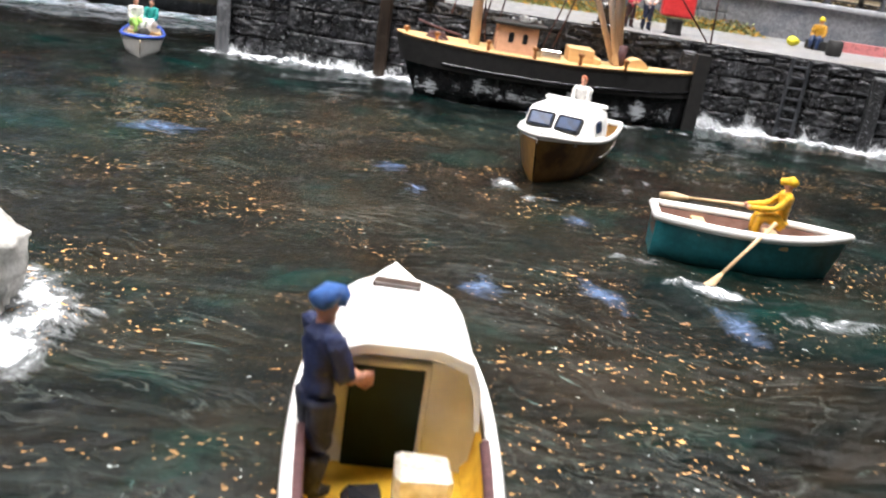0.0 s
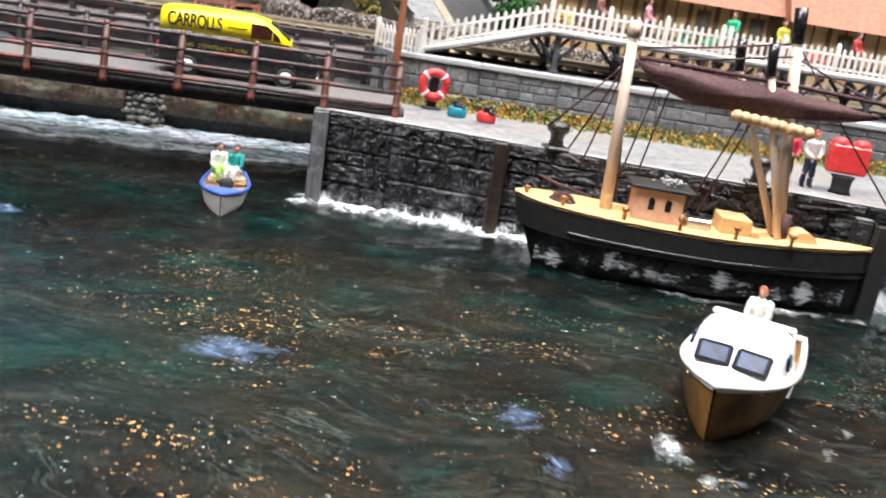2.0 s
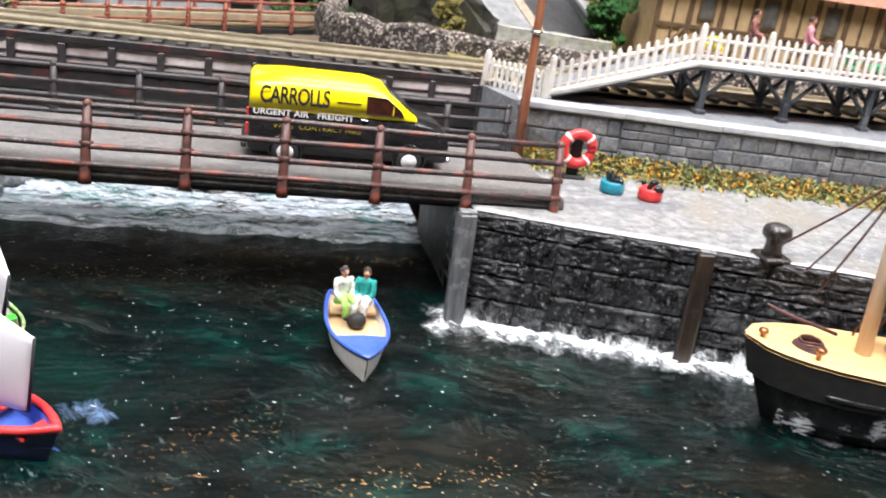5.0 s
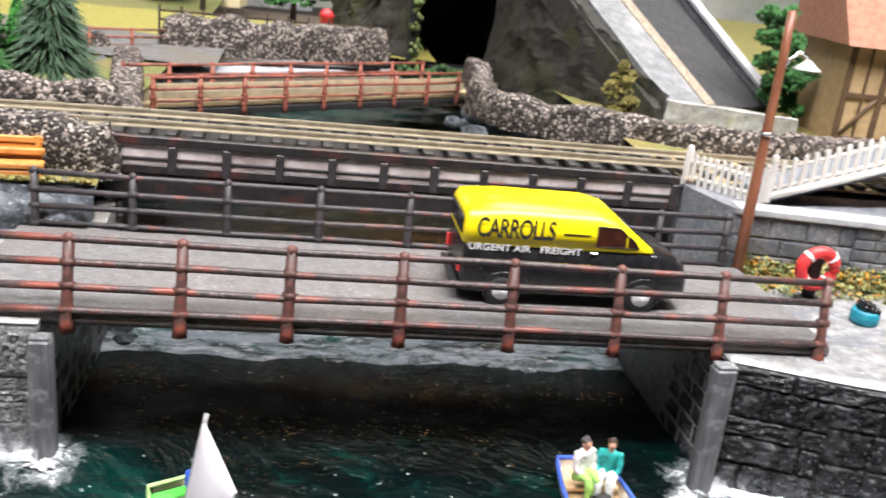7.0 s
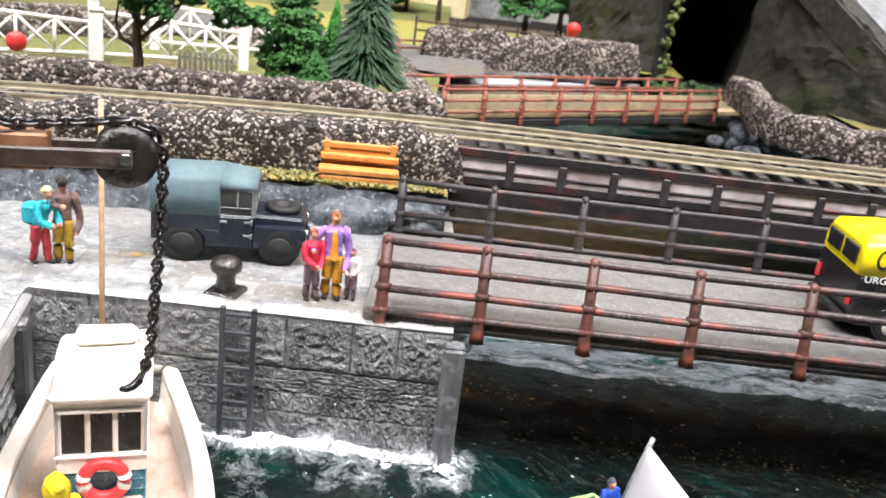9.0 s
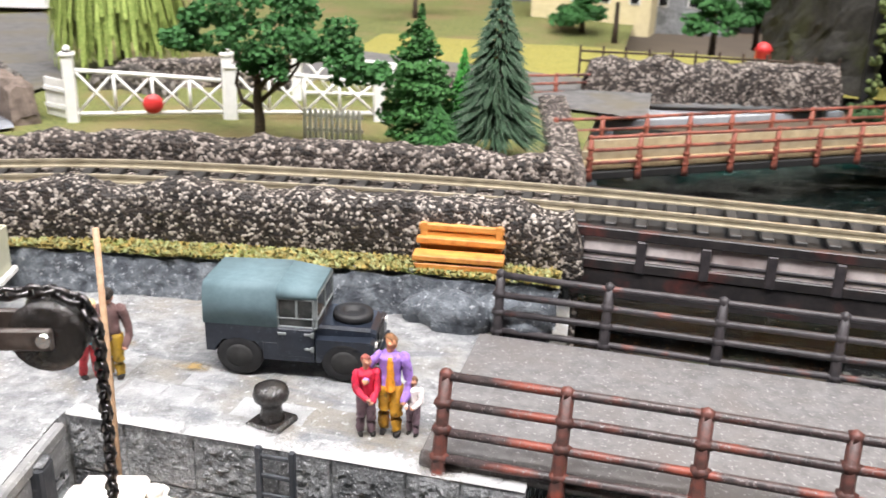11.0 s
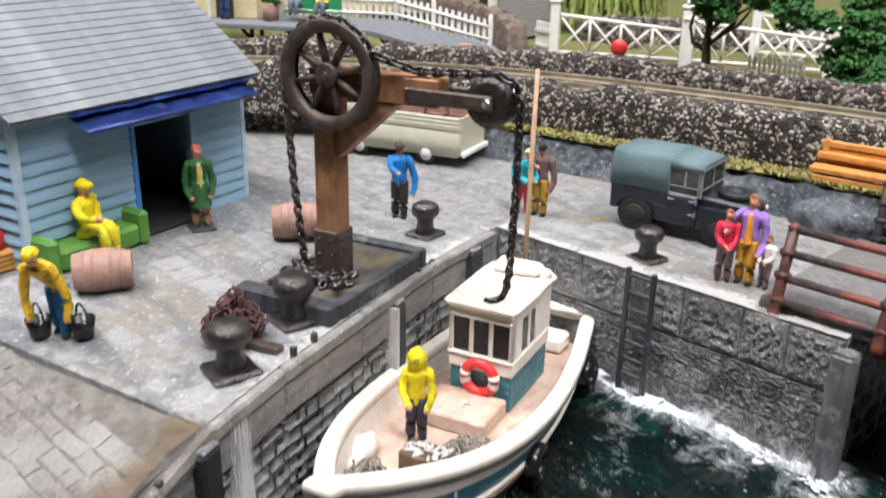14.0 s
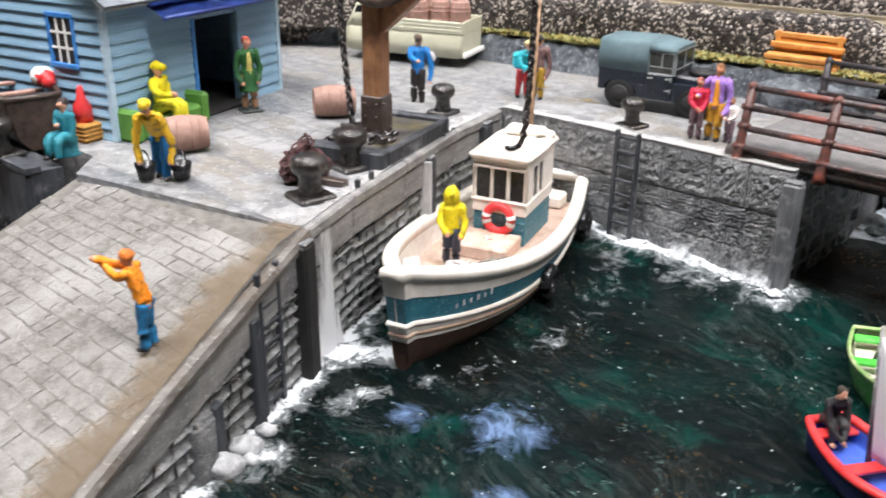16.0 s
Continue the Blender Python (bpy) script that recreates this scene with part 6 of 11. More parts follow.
for k in range(46):
    ball(bm, (rng.uniform(20.2, 24.9), rng.uniform(-2.4, 6.8), 14.9 + rng.uniform(0, 0.7)), rng.uniform(0.4, 0.7), 1, (2.2, 0.7, 0.5), Matrix.Rotation(rng.uniform(0, 3), 4, "Z"))
part("catch", bm, mat("silver_fish", (0.5, 0.5, 0.5), (0.85, 0.85, 0.85), 1.0, 0.3, 0.6, metal=0.5), fb, "heap of silvery fish")


def tangle(bm, cx, cy, cz, n, rx, ry, hz, tr, seed):
    """Loose loops of thin cord thrown in a heap."""
    rr = random.Random(seed)
    for _ in range(n):
        k_, a0 = math.sqrt(rr.random()), rr.uniform(0, math.tau)
        c = Vector((cx + rx * k_ * math.cos(a0), cy + ry * k_ * math.sin(a0), cz + rr.random() * hz * 1.8 * (1 - k_ * 0.8)))
        nn = Vector((rr.gauss(0, 0.8), rr.gauss(0, 0.8), rr.gauss(0, 0.8))).normalized()
        a_ = nn.orthogonal().normalized()
        b_ = nn.cross(a_)
        q = rr.uniform(0.8, 2.0)
        tube(bm, [c + q * (math.cos(k * math.tau / 9) * a_ + math.sin(k * math.tau / 9) * b_) + Vector((0, 0, q * 0.5)) for k in range(9)], tr, 4, closed=True)


bm = B(); tangle(bm, 14.0, 8.0, 10.6, 90, 4.6, 4.6, 1.6, 0.22, 3)
NET_GREY = mat("grey_brown_net", (0.14, 0.12, 0.1), (0.36, 0.33, 0.28), 1.2, 0.6, 0.6)
part("net", bm, NET_GREY, fb, "tangled grey-brown net")
bm = B(); tangle(bm, 33.0, -6.4, 10.9, 80, 4.4, 3.6, 2.0, 0.26, 4)
part("rope_coil", bm, NET_GREY, fb, "loose coil of brown rope")
bm = B(); ball(bm, (24.5, -12.0, 12.4), 3.0, 3, (1.6, 0.7, 0.9), Matrix.Rotation(-0.25, 4, "Z")); ball(bm, (29.5, -10.6, 11.8), 2.4, 3, (1.3, 0.8, 0.8)); rough(bm, 0.8, 2.4)
part("tarpaulin", bm, HULL_WHITE, fb, "crumpled ivory tarpaulin")
bm = B(); box(bm, -46.5, -8, 10.0, -39.5, 8, 14.0, 0.7)
part("stern_locker", bm, HULL_WHITE, fb)
ty = B(); ring_buoy(ty, (0, 0, 0), 3.3, 1.7, xf(0, 0, 0, 0, 0, 90))
for k, (x, yy, z) in enumerate(((4, 19.0, 6.4), (-36, 16.8, 8))):
    ob = part("tyre_fender", ty.copy(), BLACK, fb, "black tyre fender")
    ob.matrix_local = pose(x * MM, yy * MM, z * MM)
ty.free()
for k in range(6):
    bm = B(); box(bm, 0, 0, 0, 0.7 if k != 3 else 0.9, 0.12, 1.5 if k % 2 else 1.2, 0.05)
    ob = part("lettering", bm, PAVING, fb, "small faded white painted registration strokes")
    x = 44.5 - k * 2.1
    ob.matrix_local = pose(x * MM, (9.6 + (44.5 - x) * 0.42) * MM, 14.8 * MM, 0, 0, 157)
figurine(-222.9, -62.6, 9.9, -50, 21.0, (0.75, 0.62, 0.01), (0.03, 0.035, 0.06), hat=(0.78, 0.66, 0.01), label="fisherman figure in yellow oilskins on the boat", hood=True, arms=((0.45, -0.2, 0.5), (0.3, 0.0, 0.4)))

# ---- the black ketch at the far quay ----
KX, KY, KR = 123.0, -68.5, 166.6
ketch = thing("sailing_ketch", KX, KY, 0, KR, "black-hulled sailing ketch with bare birch masts and furled brown sail", "ship")
K = []
for i in range(31):
    t = i / 30
    w = min(1.0, (t / 0.42)) ** 0.62 if t < 0.72 else math.sqrt(max(0.0, 1 - ((t - 0.72) / 0.28) ** 2))
    K.append((t * 120 - 60, max(0.3, w * 14.5), 20.8 + 2.2 * (2 * t - 1) ** 2))
def hull_splash(side):
    """Ragged white water thrown up along the ketch's side."""
    verts, foam = [], []
    nx_, nz_ = 90, 6
    for j_ in range(nz_ + 1):
        for i_ in range(nx_ + 1):
            t = 0.06 + 0.86 * i_ / nx_
            k = min(len(K) - 1, t * 30)
            x, w = t * 120 - 60, K[int(k)][1] + (K[min(30, int(k) + 1)][1] - K[int(k)][1]) * (k - int(k))
            v = j_ / nz_
            f = 0.3 + 0.32 * v
            verts.append((x * MM, side * (w * (0.74 + 0.26 * f ** 0.7) + 0.5) * MM, (1.5 + 10.5 * v) * MM))
            foam.append(0.37 + 0.3 * noise.noise(Vector((x / 7.0, 2.0, side))) - 1.3 * (v - 0.45 - 0.35 * noise.noise(Vector((x / 17.0, 5.0, side)))) ** 2)
    row_ = nx_ + 1
    me = bpy.data.meshes.new("hull_splash")
    me.from_pydata(verts, [], [(j_ * row_ + i_, j_ * row_ + i_ + 1, (j_ + 1) * row_ + i_ + 1, (j_ + 1) * row_ + i_) for j_ in range(nz_) for i_ in range(nx_)])
    me.attributes.new("foam", "FLOAT", "POINT").data.foreach_set("value", foam)
    me.polygons.foreach_set("use_smooth", [True] * len(me.polygons))
    me.materials.append(HULL_SPRAY)
    ob = new("splash", me)
    ob.parent = ketch
    tagged(ob, "white spray dried on the black hull")


HULL_SPRAY = splash_film("spray_on_hull", (0.66, 0.7, 0.73), 0.9, 2.6, (0.5, 0.5, 1.9))
hull_splash(1)
bm = B(); shell(bm, K, -3, 0.0, 0.62, 0, 0.74, 11)
part("lower_hull", bm, BLACK, ketch)
bm = B(); shell(bm, K, -3, 0.62, 1.0, -0.3, 0.86, 7)
part("upper_hull", bm, BLACK_MATT, ketch)
bm = B(); rim(bm, [(x - 3 if x > 40 else x, w, z) for x, w, z in K], 0.9, -7.5, 0.6)
part("wale", bm, BLACK, ketch)
bm = B(); deck_sheet(bm, K, 0, -0.5, follow=-0.5, crown=0.3); deck_sheet(bm, K, 0, -0.5, follow=0.4, crown=0.3)
part("deck", bm, BASS, ketch, "bright varnished deck")
for x, r0, h, lean in ((29, 2.1, 60, 2.3), (-29, 2.1, 67, 10.0)):
    bm = B(); rod(bm, (x, 0, 20), (x + lean, 0, 21 + h), r0, r0 * 0.8, 12)
    mm = part("mast", bm, BIRCH, ketch, "pale birch mast")
    bm = B(); rod(bm, (x, 0, 20), (x - 0.3, 0, 30), r0 * 1.25, r0 * 1.15, 12) if x < 0 else rod(bm, (x + lean, 0, 21 + h - 3), (x + lean, 0, 21 + h + 2.5), r0 * 1.05, r0 * 0.9, 12)
    part("binding", bm, MAROON if x < 0 else BIRCH, mm, "brown twine binding")
bm = B(); rod(bm, (-19.6, 0, 84), (-18.2, 0, 95), 2.1, 2.1, 12)
part("mast_cap", bm, BLACK, ketch, "black mast cap")
for dy, tx in ((-3.0, -3.0), (3.5, -12.0)):
    bm = B(); rod(bm, (-28, dy, 21), (tx - 1.2, dy * 0.7, 74), 1.2, 1.1, 8)
    sp = part("spar", bm, BIRCH, ketch, "pale spar")
    bm = B(); rod(bm, (tx - 1.2, dy * 0.7, 73), (tx, dy * 0.7, 83), 1.6, 1.6, 10)
    part("spar_cap", bm, BLACK, sp, "black spar cap")
bm = B(); tube(bm, [(28, 1, 70.5), (23, 1, 68.8), (16, 1, 67.2), (8, 1, 66.2), (0, 1, 65.6), (-9, 1, 65.2), (-18, 1.5, 65), (-27, 1.6, 65), (-36, 2, 65.2), (-43, 2, 65.6), (-49, 2, 66)], [0.8, 2.4, 3.9, 4.8, 5.0, 4.6, 4.1, 3.5, 2.7, 1.9, 0.8], 18); rough(bm, 1.6, 4.0); rough(bm, 0.8, 1.4)
part("furled_sail", bm, MAROON, ketch, "furled maroon sail on its gaff")
bm = B(); tube(bm, [(28, 1, 72.5), (-20, 0.6, 71.4), (-66, 1.5, 69)], 0.7, 7)
part("gaff", bm, MAROON, ketch, "dark brown gaff")
fb_ = B(); ball(fb_, (0, 0, 0), 1.9, 2)
float_mesh = to_mesh("float", fb_, PALE_WOOD)
for k in range(9):
    piece("float", float_mesh, ketch, -5 - k * 2.9 + rng.uniform(-0.4, 0.4), 5.0 + rng.uniform(-0.8, 0.8), 59.5 - k * 0.25, 1.1, 1.1, 1.1)
for a, b in (((31, 0, 71), (52, -12, 45)), ((31, 0, 71), (44, -13, 38)), ((31, 0, 71), (39, -13.5, 32)), ((31, 0, 72), (24, -14, 22)), ((20, 0, 67), (27, -12, 22)), ((16, 0, 66), (21, -13, 22)), ((-12, 0, 60), (-4, -13.5, 24)), ((-9, 0, 60), (0, -13.5, 24)), ((-20, 0, 80), (-60, 2, 66)), ((-62, 2, 66), (-64, 0, 35)), ((-20, 0, 84), (-62, 1, 36)), ((31.0, 0, 75), (-19, 0, 84)), ((28, 1, 72), (-19, 1, 80))):
    bm = B(); tube(bm, [a, [(p + q) / 2 - (0.6 if i == 2 else 0) for i, (p, q) in enumerate(zip(a, b))], b], 0.32, 5)
    part("rigging_line", bm, MAROON, ketch, "dark brown rigging line")
bm = B(); box(bm, 5, -6, 20, 21, 7, 32, 0.3)
dk = part("deckhouse", bm, PLY, ketch, "pinkish plywood deckhouse")
for x in (10.0, 15.5):
    bm = B(); box(bm, x - 1.0, 6.9, 25.5, x + 1.0, 7.15, 28.5); lathe(bm, [(1.0, 6.9), (1.0, 7.15)], 14, xf(x, 0, 28.5, -90)); 
    part("porthole", bm, BLACK, dk, "dark arched window")
bm = B(); box(bm, 2, -9, 32, 23, 8.5, 33.2, 0.3)
part("deckhouse_roof", bm, BLACK_MATT, dk, "black flat roof")
bm = B()
for k in range(40):
    ball(bm, (rng.gauss(9, 2.6), rng.gauss(0, 2.4), 33.6 + abs(rng.gauss(0, 0.9))), rng.uniform(0.4, 0.9), 1)
part("net_pile", bm, mat("grey_net", (0.2, 0.2, 0.2), (0.6, 0.6, 0.58), 1, 0.5, 0.8), dk, "heap of grey netting")
bm = B(); box(bm, -18, -6, 20, -8, 6.5, 27, 0.4); box(bm, -21, -7, 20, -18, 7, 24, 0.3)
part("companionway", bm, BASS, ketch, "varnished companionway")
bm = B(); lathe(bm, [(4.8, -4.5), (4.8, 4.5)], 20, xf(-36, 0, 21, 90)); box(bm, -41, -4.5, 20, -31, 4.5, 21.5, 0.2)
part("wheel_box", bm, BASS, ketch, "rounded varnished wheel box")
bm = B(); box(bm, -5, 1, 20, 3, 7, 24.8, 0.4)
part("deck_tank", bm, CHROME, ketch, "grey metal deck box")
for x, yy in ((24, 11.5), (6, 12.6), (-12, 12.4), (-30, 11), (44, 9), (56, 1)):
    bm = B(); lathe(bm, [(0.9, 20.6), (0.6, 21.5), (0.6, 23.5), (1.3, 24.2), (1.2, 25), (0.3, 25.2)], 10, xf(x, yy, 0.6))
    part("cleat", bm, mat("bronze", (0.2, 0.09, 0.04), (0.4, 0.2, 0.09), 1, 0.3, 0.1, metal=0.8), ketch, "bronze cleat")
bm = B()
for k in range(5):
    pts = [(44 + (4.5 - k * 0.4) * math.cos(a * math.tau / 14), 2 + (4.0 - k * 0.4) * math.sin(a * math.tau / 14), 22.4 + k * 0.55 + rng.uniform(-0.3, 0.3)) for a in range(14)]
    tube(bm, pts, 0.4, 5, closed=True)
part("cable_coil", bm, MAROON, ketch, "coil of brown cable")
bm = B(); tube(bm, [(34, -6, 24), (46, -10, 26), (52, -12, 27.5)], 0.5, 6)
part("anchor_stock", bm, MAROON, ketch)
bm = B(); prism(bm, [(-65, -2.2), (-59.6, -2.2), (-59.6, 2.2), (-65, 2.2)], -3, 31)
part("rudder_post", bm, BLACK_MATT, ketch, "black rudder post")

# ---- the white cabin cruiser ----
cr = thing("motor_cruiser", 97.0, -162.0, 0, 232.5, "white cabin cruiser with an ochre hull under way", "boat")
C = hull_form(58, 26, 10.5, 0.84, 3.0, 2.3, 20)
bm = B(); shell(bm, C, -3, 0.0, 1.0, 0, 0.62, 4)
part("hull", bm, OCHRE_HULL, cr, "glossy ochre-brown hull")
bm = B(); rim(bm, C, 0.8, 0.3, 0.2); shell(bm, [(x, w, t + 1.2) for x, w, t in C], 6, 0.75, 1.0, -0.2, 0.95, 0)
part("topside", bm, WHITE, cr)
bm = B(); deck_sheet(bm, C, 0, 0.2, follow=-0.9, x0=-2, crown=1.2)
part("foredeck", bm, WHITE, cr, "bright white foredeck")
bm = B(); deck_sheet(bm, C, 5.5, 0.8, x1=0)
part("cockpit_floor", bm, WHITE, cr)
bm = B()
rings = []
for lean, xs_, wl in ((0, -7.0, 11.0), (0, 0.0, 11.2), (0, 6.0, 10.8), (1, 10.2, 9.8)):
    rings.append([bm.verts.new((xs_ + lean * (19.0 - z) * 0.95, y * (1 - lean * 0.02 * (19 - z)), z)) for y, z in ((-wl, 10.6), (-wl * 0.97, 14), (-wl * 0.9, 17.8), (-wl * 0.66, 19.2), (0, 19.9), (wl * 0.66, 19.2), (wl * 0.9, 17.8), (wl * 0.97, 14), (wl, 10.6))])
for a, b in zip(rings, rings[1:]):
    for k in range(8):
        bm.faces.new((a[k], a[k + 1], b[k + 1], b[k])).smooth = True
bm.faces.new(rings[0]); bm.faces.new(rings[-1][::-1])
part("cabin", bm, WHITE, cr, "bright white moulded cabin")
bm = B(); box(bm, -8.5, -9.8, 18.4, -6.0, 9.8, 19.8, 0.5)
part("cabin_coaming", bm, WHITE, cr)
for s in (-1, 1):
    bm = B(); box(bm, -0.35, -3.9, -2.7, 0.35, 3.9, 2.7, 0.6)
    ob = part("windscreen", bm, BLACK_MATT, cr, "dark blue windscreen pane")
    ob.matrix_local = pose(13.9 * MM, s * 4.2 * MM, 15.6 * MM, 0, -43, s * -4)
    bm = B(); box(bm, 0.2, -3.2, -2.1, 0.6, 3.2, 2.1, 0.3)
    part("pane", bm, BLUE_PANE, ob)
    bm = B(); box(bm, -2.2, -0.35, -1.7, 2.2, 0.35, 1.7, 0.4)
    ob = part("side_window", bm, BLUE_PANE, cr, "dark blue side window")
    ob.matrix_local = pose(4.0 * MM, s * 10.7 * MM, 15.0 * MM, s * 9, 0, 0)
figurine(104.3, -152.4, 8, 232, 18.5, (0.8, 0.78, 0.74), (0.1, 0.08, 0.06), hair=(0.4, 0.12, 0.06), label="helmsman figure in a white shirt aboard the cruiser")

# ---- the small blue boat with two figures ----
bb = thing("rowing_boat", -31.8, -24.8, 0, 271, "small blue-decked white dinghy with two figures", "boat")
R = hull_form(43, 16.5, 6.4, 0.72, 1.6, 2.2, 18)
bm = B(); shell(bm, R, -2, 0.0, 1.0, 0, 0.66, 3)
part("hull", bm, WHITE, bb, "white hull")
bm = B(); rim(bm, R, 0.6, 0.2, 0.0)
part("gunwale", bm, BLUE_BOAT, bb, "blue gunwale")
bm = B(); deck_sheet(bm, R, 0, 0.2, follow=-0.2, x0=5, crown=0.4)
part("foredeck", bm, BLUE_BOAT, bb, "bright blue foredeck")
bm = B(); deck_sheet(bm, R, 3.8, 0.8, x1=6)
part("floor", bm, PALE_WOOD, bb, "pale wooden floor")
bm = B(); box(bm, -14, -6.6, 5.0, -10, 6.6, 6.0, 0.2)
part("thwart", bm, PALE_WOOD, bb)
figurine(-35.4, -14.2, 5.6, 292, 19, (0.7, 0.68, 0.64), (0.3, 0.55, 0.12), hair=(0.06, 0.05, 0.05), pose_kind="sit", label="seated figure in white top and lime trousers")
figurine(-29.2, -14.4, 5.6, 246, 19, (0.01, 0.3, 0.27), (0.7, 0.7, 0.68), hair=(0.05, 0.03, 0.02), pose_kind="sit", label="seated figure in a green jacket")
bm = B(); ball(bm, (-31.6, -21.0, 6.2), 2.6, 2, (1.0, 0.8, 0.9)); rough(bm, 0.4, 1.5)
solid("bag", bm, BLACK_MATT, "small black bag on the dinghy floor", "bag")

# ---- the teal rowing boat ----
rb = thing("rowing_boat", 111.5, -241.5, 0, -22, "teal rowing boat with white gunwale and brown inside", "boat")
T = hull_form(43, 17, 9.0, 0.74, 1.4, 2.2, 18)
bm = B(); shell(bm, T, -2.5, 0.0, 1.0, 0, 0.62, 4)
part("hull", bm, mat("teal_boat_paint", (0.008, 0.1, 0.12), (0.02, 0.19, 0.22), 3, 0.35, 0.3), rb, "deep teal hull")
bm = B(); rim(bm, T, 1.1, 0.2, 0.4)
part("gunwale", bm, WHITE, rb, "thick white gunwale")
bm = B(); deck_sheet(bm, T, 4.2, 1.6); shell(bm, T, 3.4, 0.2, 0.95, 1.6, 0.85, 2)
part("inside", bm, BARREL, rb, "brown planked inside")
for x in (-11, 5.5):
    bm = B(); box(bm, x - 1.6, -7.5, 7.0, x + 1.6, 7.5, 8.0, 0.2)
    part("thwart", bm, PALE_WOOD, rb)
oar(0, 0, 0, rb, (3.6, -5.5, 12.4), (-8, -17, 1.6))
oar(0, 0, 0, rb, (3.6, 5.5, 13), (-12.5, 18, 9))
figurine(116.8, -243.8, 7.2, 158, 20, (0.72, 0.4, 0.01), (0.7, 0.38, 0.01), hat=(0.75, 0.45, 0.01), pose_kind="sit", label="rower figure in orange-yellow oilskins", arms=((0.75, -0.1, 0.65), (0.75, -0.1, 0.65)))

# ---- the white cabin boat close by ----
nb = thing("cabin_boat", 13.6, -321.3, 0, 79, "white cabin boat with a yellow floor and dark green door", "boat")
W = hull_form(72, 21.5, 11.0, 0.8, 1.6, 2.2, 22)
bm = B(); shell(bm, W, -3, 0.0, 1.0, 0, 0.66, 4)
part("hull", bm, WHITE, nb)
bm = B(); rim(bm, W, 0.75, 0.2, 0.2)
part("gunwale", bm, WHITE, nb, "white gunwale")
for sd in (-1, 1):
    bm = B(); tube(bm, [(x, sd * (w - 1.1), top + 0.5) for x, w, top in W if x < -8], 0.6, 6)
    part("cap_rail", bm, MAROON, nb, "dark brown cap rail")
bm = B(); deck_sheet(bm, W, 4.0, 1.0, x1=2)
part("floor", bm, OCHRE, nb, "yellow painted floor")
bm = B(); shell(bm, W, 3, 0.2, 0.98, 1.2, 0.9, 0)
part("inner_side", bm, OCHRE, nb)
bm = B()
rings = []
for x, wl, zt in ((-7.4, 8.6, 20.4), (6, 8.4, 20.2), (13, 7.8, 19.2), (20, 6.2, 17.2), (28, 3.6, 14.6), (35.4, 0.7, 12.6)):
    lo = 11.4
    hi = zt - lo
    rings.append([bm.verts.new((x, y, z)) for y, z in ((-wl * 1.06, lo), (-wl, lo + hi * 0.55), (-wl * 0.86, lo + hi * 0.86), (-wl * 0.45, zt), (wl * 0.45, zt), (wl * 0.86, lo + hi * 0.86), (wl, lo + hi * 0.55), (wl * 1.06, lo))])
for a, b in zip(rings, rings[1:]):
    for k in range(7):
        bm.faces.new((a[k], a[k + 1], b[k + 1], b[k])).smooth = True
bm.faces.new(rings[-1][::-1])
under = [bm.verts.new((v.co.x, v.co.y * 0.93, v.co.z - (0.0 if k in (0, 7) else 1.1))) for k, v in enumerate(rings[0])]
for k in range(7):
    bm.faces.new((rings[0][k + 1], rings[0][k], under[k], under[k + 1]))
roof_ = part("cabin_roof", bm, WHITE, nb, "bright white cabin roof")
bm = B(); box(bm, -1.6, -2.9, -0.3, 1.6, 2.9, 0.4, 0.15)
ob = part("roof_hatch", bm, IRON_BROWN, roof_, "small brown hatch")
ob.matrix_local = pose(12.0 * MM, 0.6 * MM, 19.45 * MM, 0, 9, -6)
bm = B(); prism(bm, [(-9.4, 3.6), (9.4, 3.6), (9.4, 11), (8.4, 16), (7.3, 18.4), (3.8, 19.5), (-3.8, 19.5), (-7.3, 18.4), (-8.4, 16), (-9.4, 11)], -4.0, -3.2, Matrix(((0, 0, 1, 0), (1, 0, 0, 0), (0, 1, 0, 0), (0, 0, 0, 1))))
part("cabin_bulkhead", bm, WHITE, nb)
bm = B(); box(bm, -4.7, -2.8, 4.0, -3.9, 5.2, 16.6, 0.15)
dr = part("door", bm, mat("glossy_black_green", (0.001, 0.007, 0.004), (0.003, 0.016, 0.008), 4.0, 0.5, 0.3, 0.2, spec=0.2), nb, "dark green door")
bm = B(); box(bm, -4.9, -3.5, 4.0, -3.9, -2.8, 17.2, 0.15); box(bm, -4.9, -3.5, 16.6, -3.9, 5.8, 17.3, 0.15)
part("door_frame", bm, WHITE, dr)
bm = B(); box(bm, -14.2, -6.3, 4.0, -8.8, -0.6, 9.4, 0.5); rough(bm, 0.4, 1.6)
part("crate", bm, mat("foil_crate", (0.5, 0.45, 0.32), (0.85, 0.82, 0.74), 1.6, 0.35, 0.9, metal=0.3), nb, "crinkled silvery-gold crate")
bm = B(); box(bm, -14.5, 0.4, 4.0, -10.5, 4.6, 6.0, 0.5); rough(bm, 0.7, 1.2)
part("tackle_heap", bm, BLACK, nb, "black heap of tackle")
figurine(3.4, -329.6, 4.1, 20, 23.0, (0.004, 0.012, 0.06), (0.004, 0.006, 0.02), hat=(0.02, 0.09, 0.3), skin=(0.5, 0.24, 0.17), label="boatman figure in navy jersey and blue cap", arms=((0.45, -0.3, 0.55), (0.5, -0.35, 0.5)), bare=True)

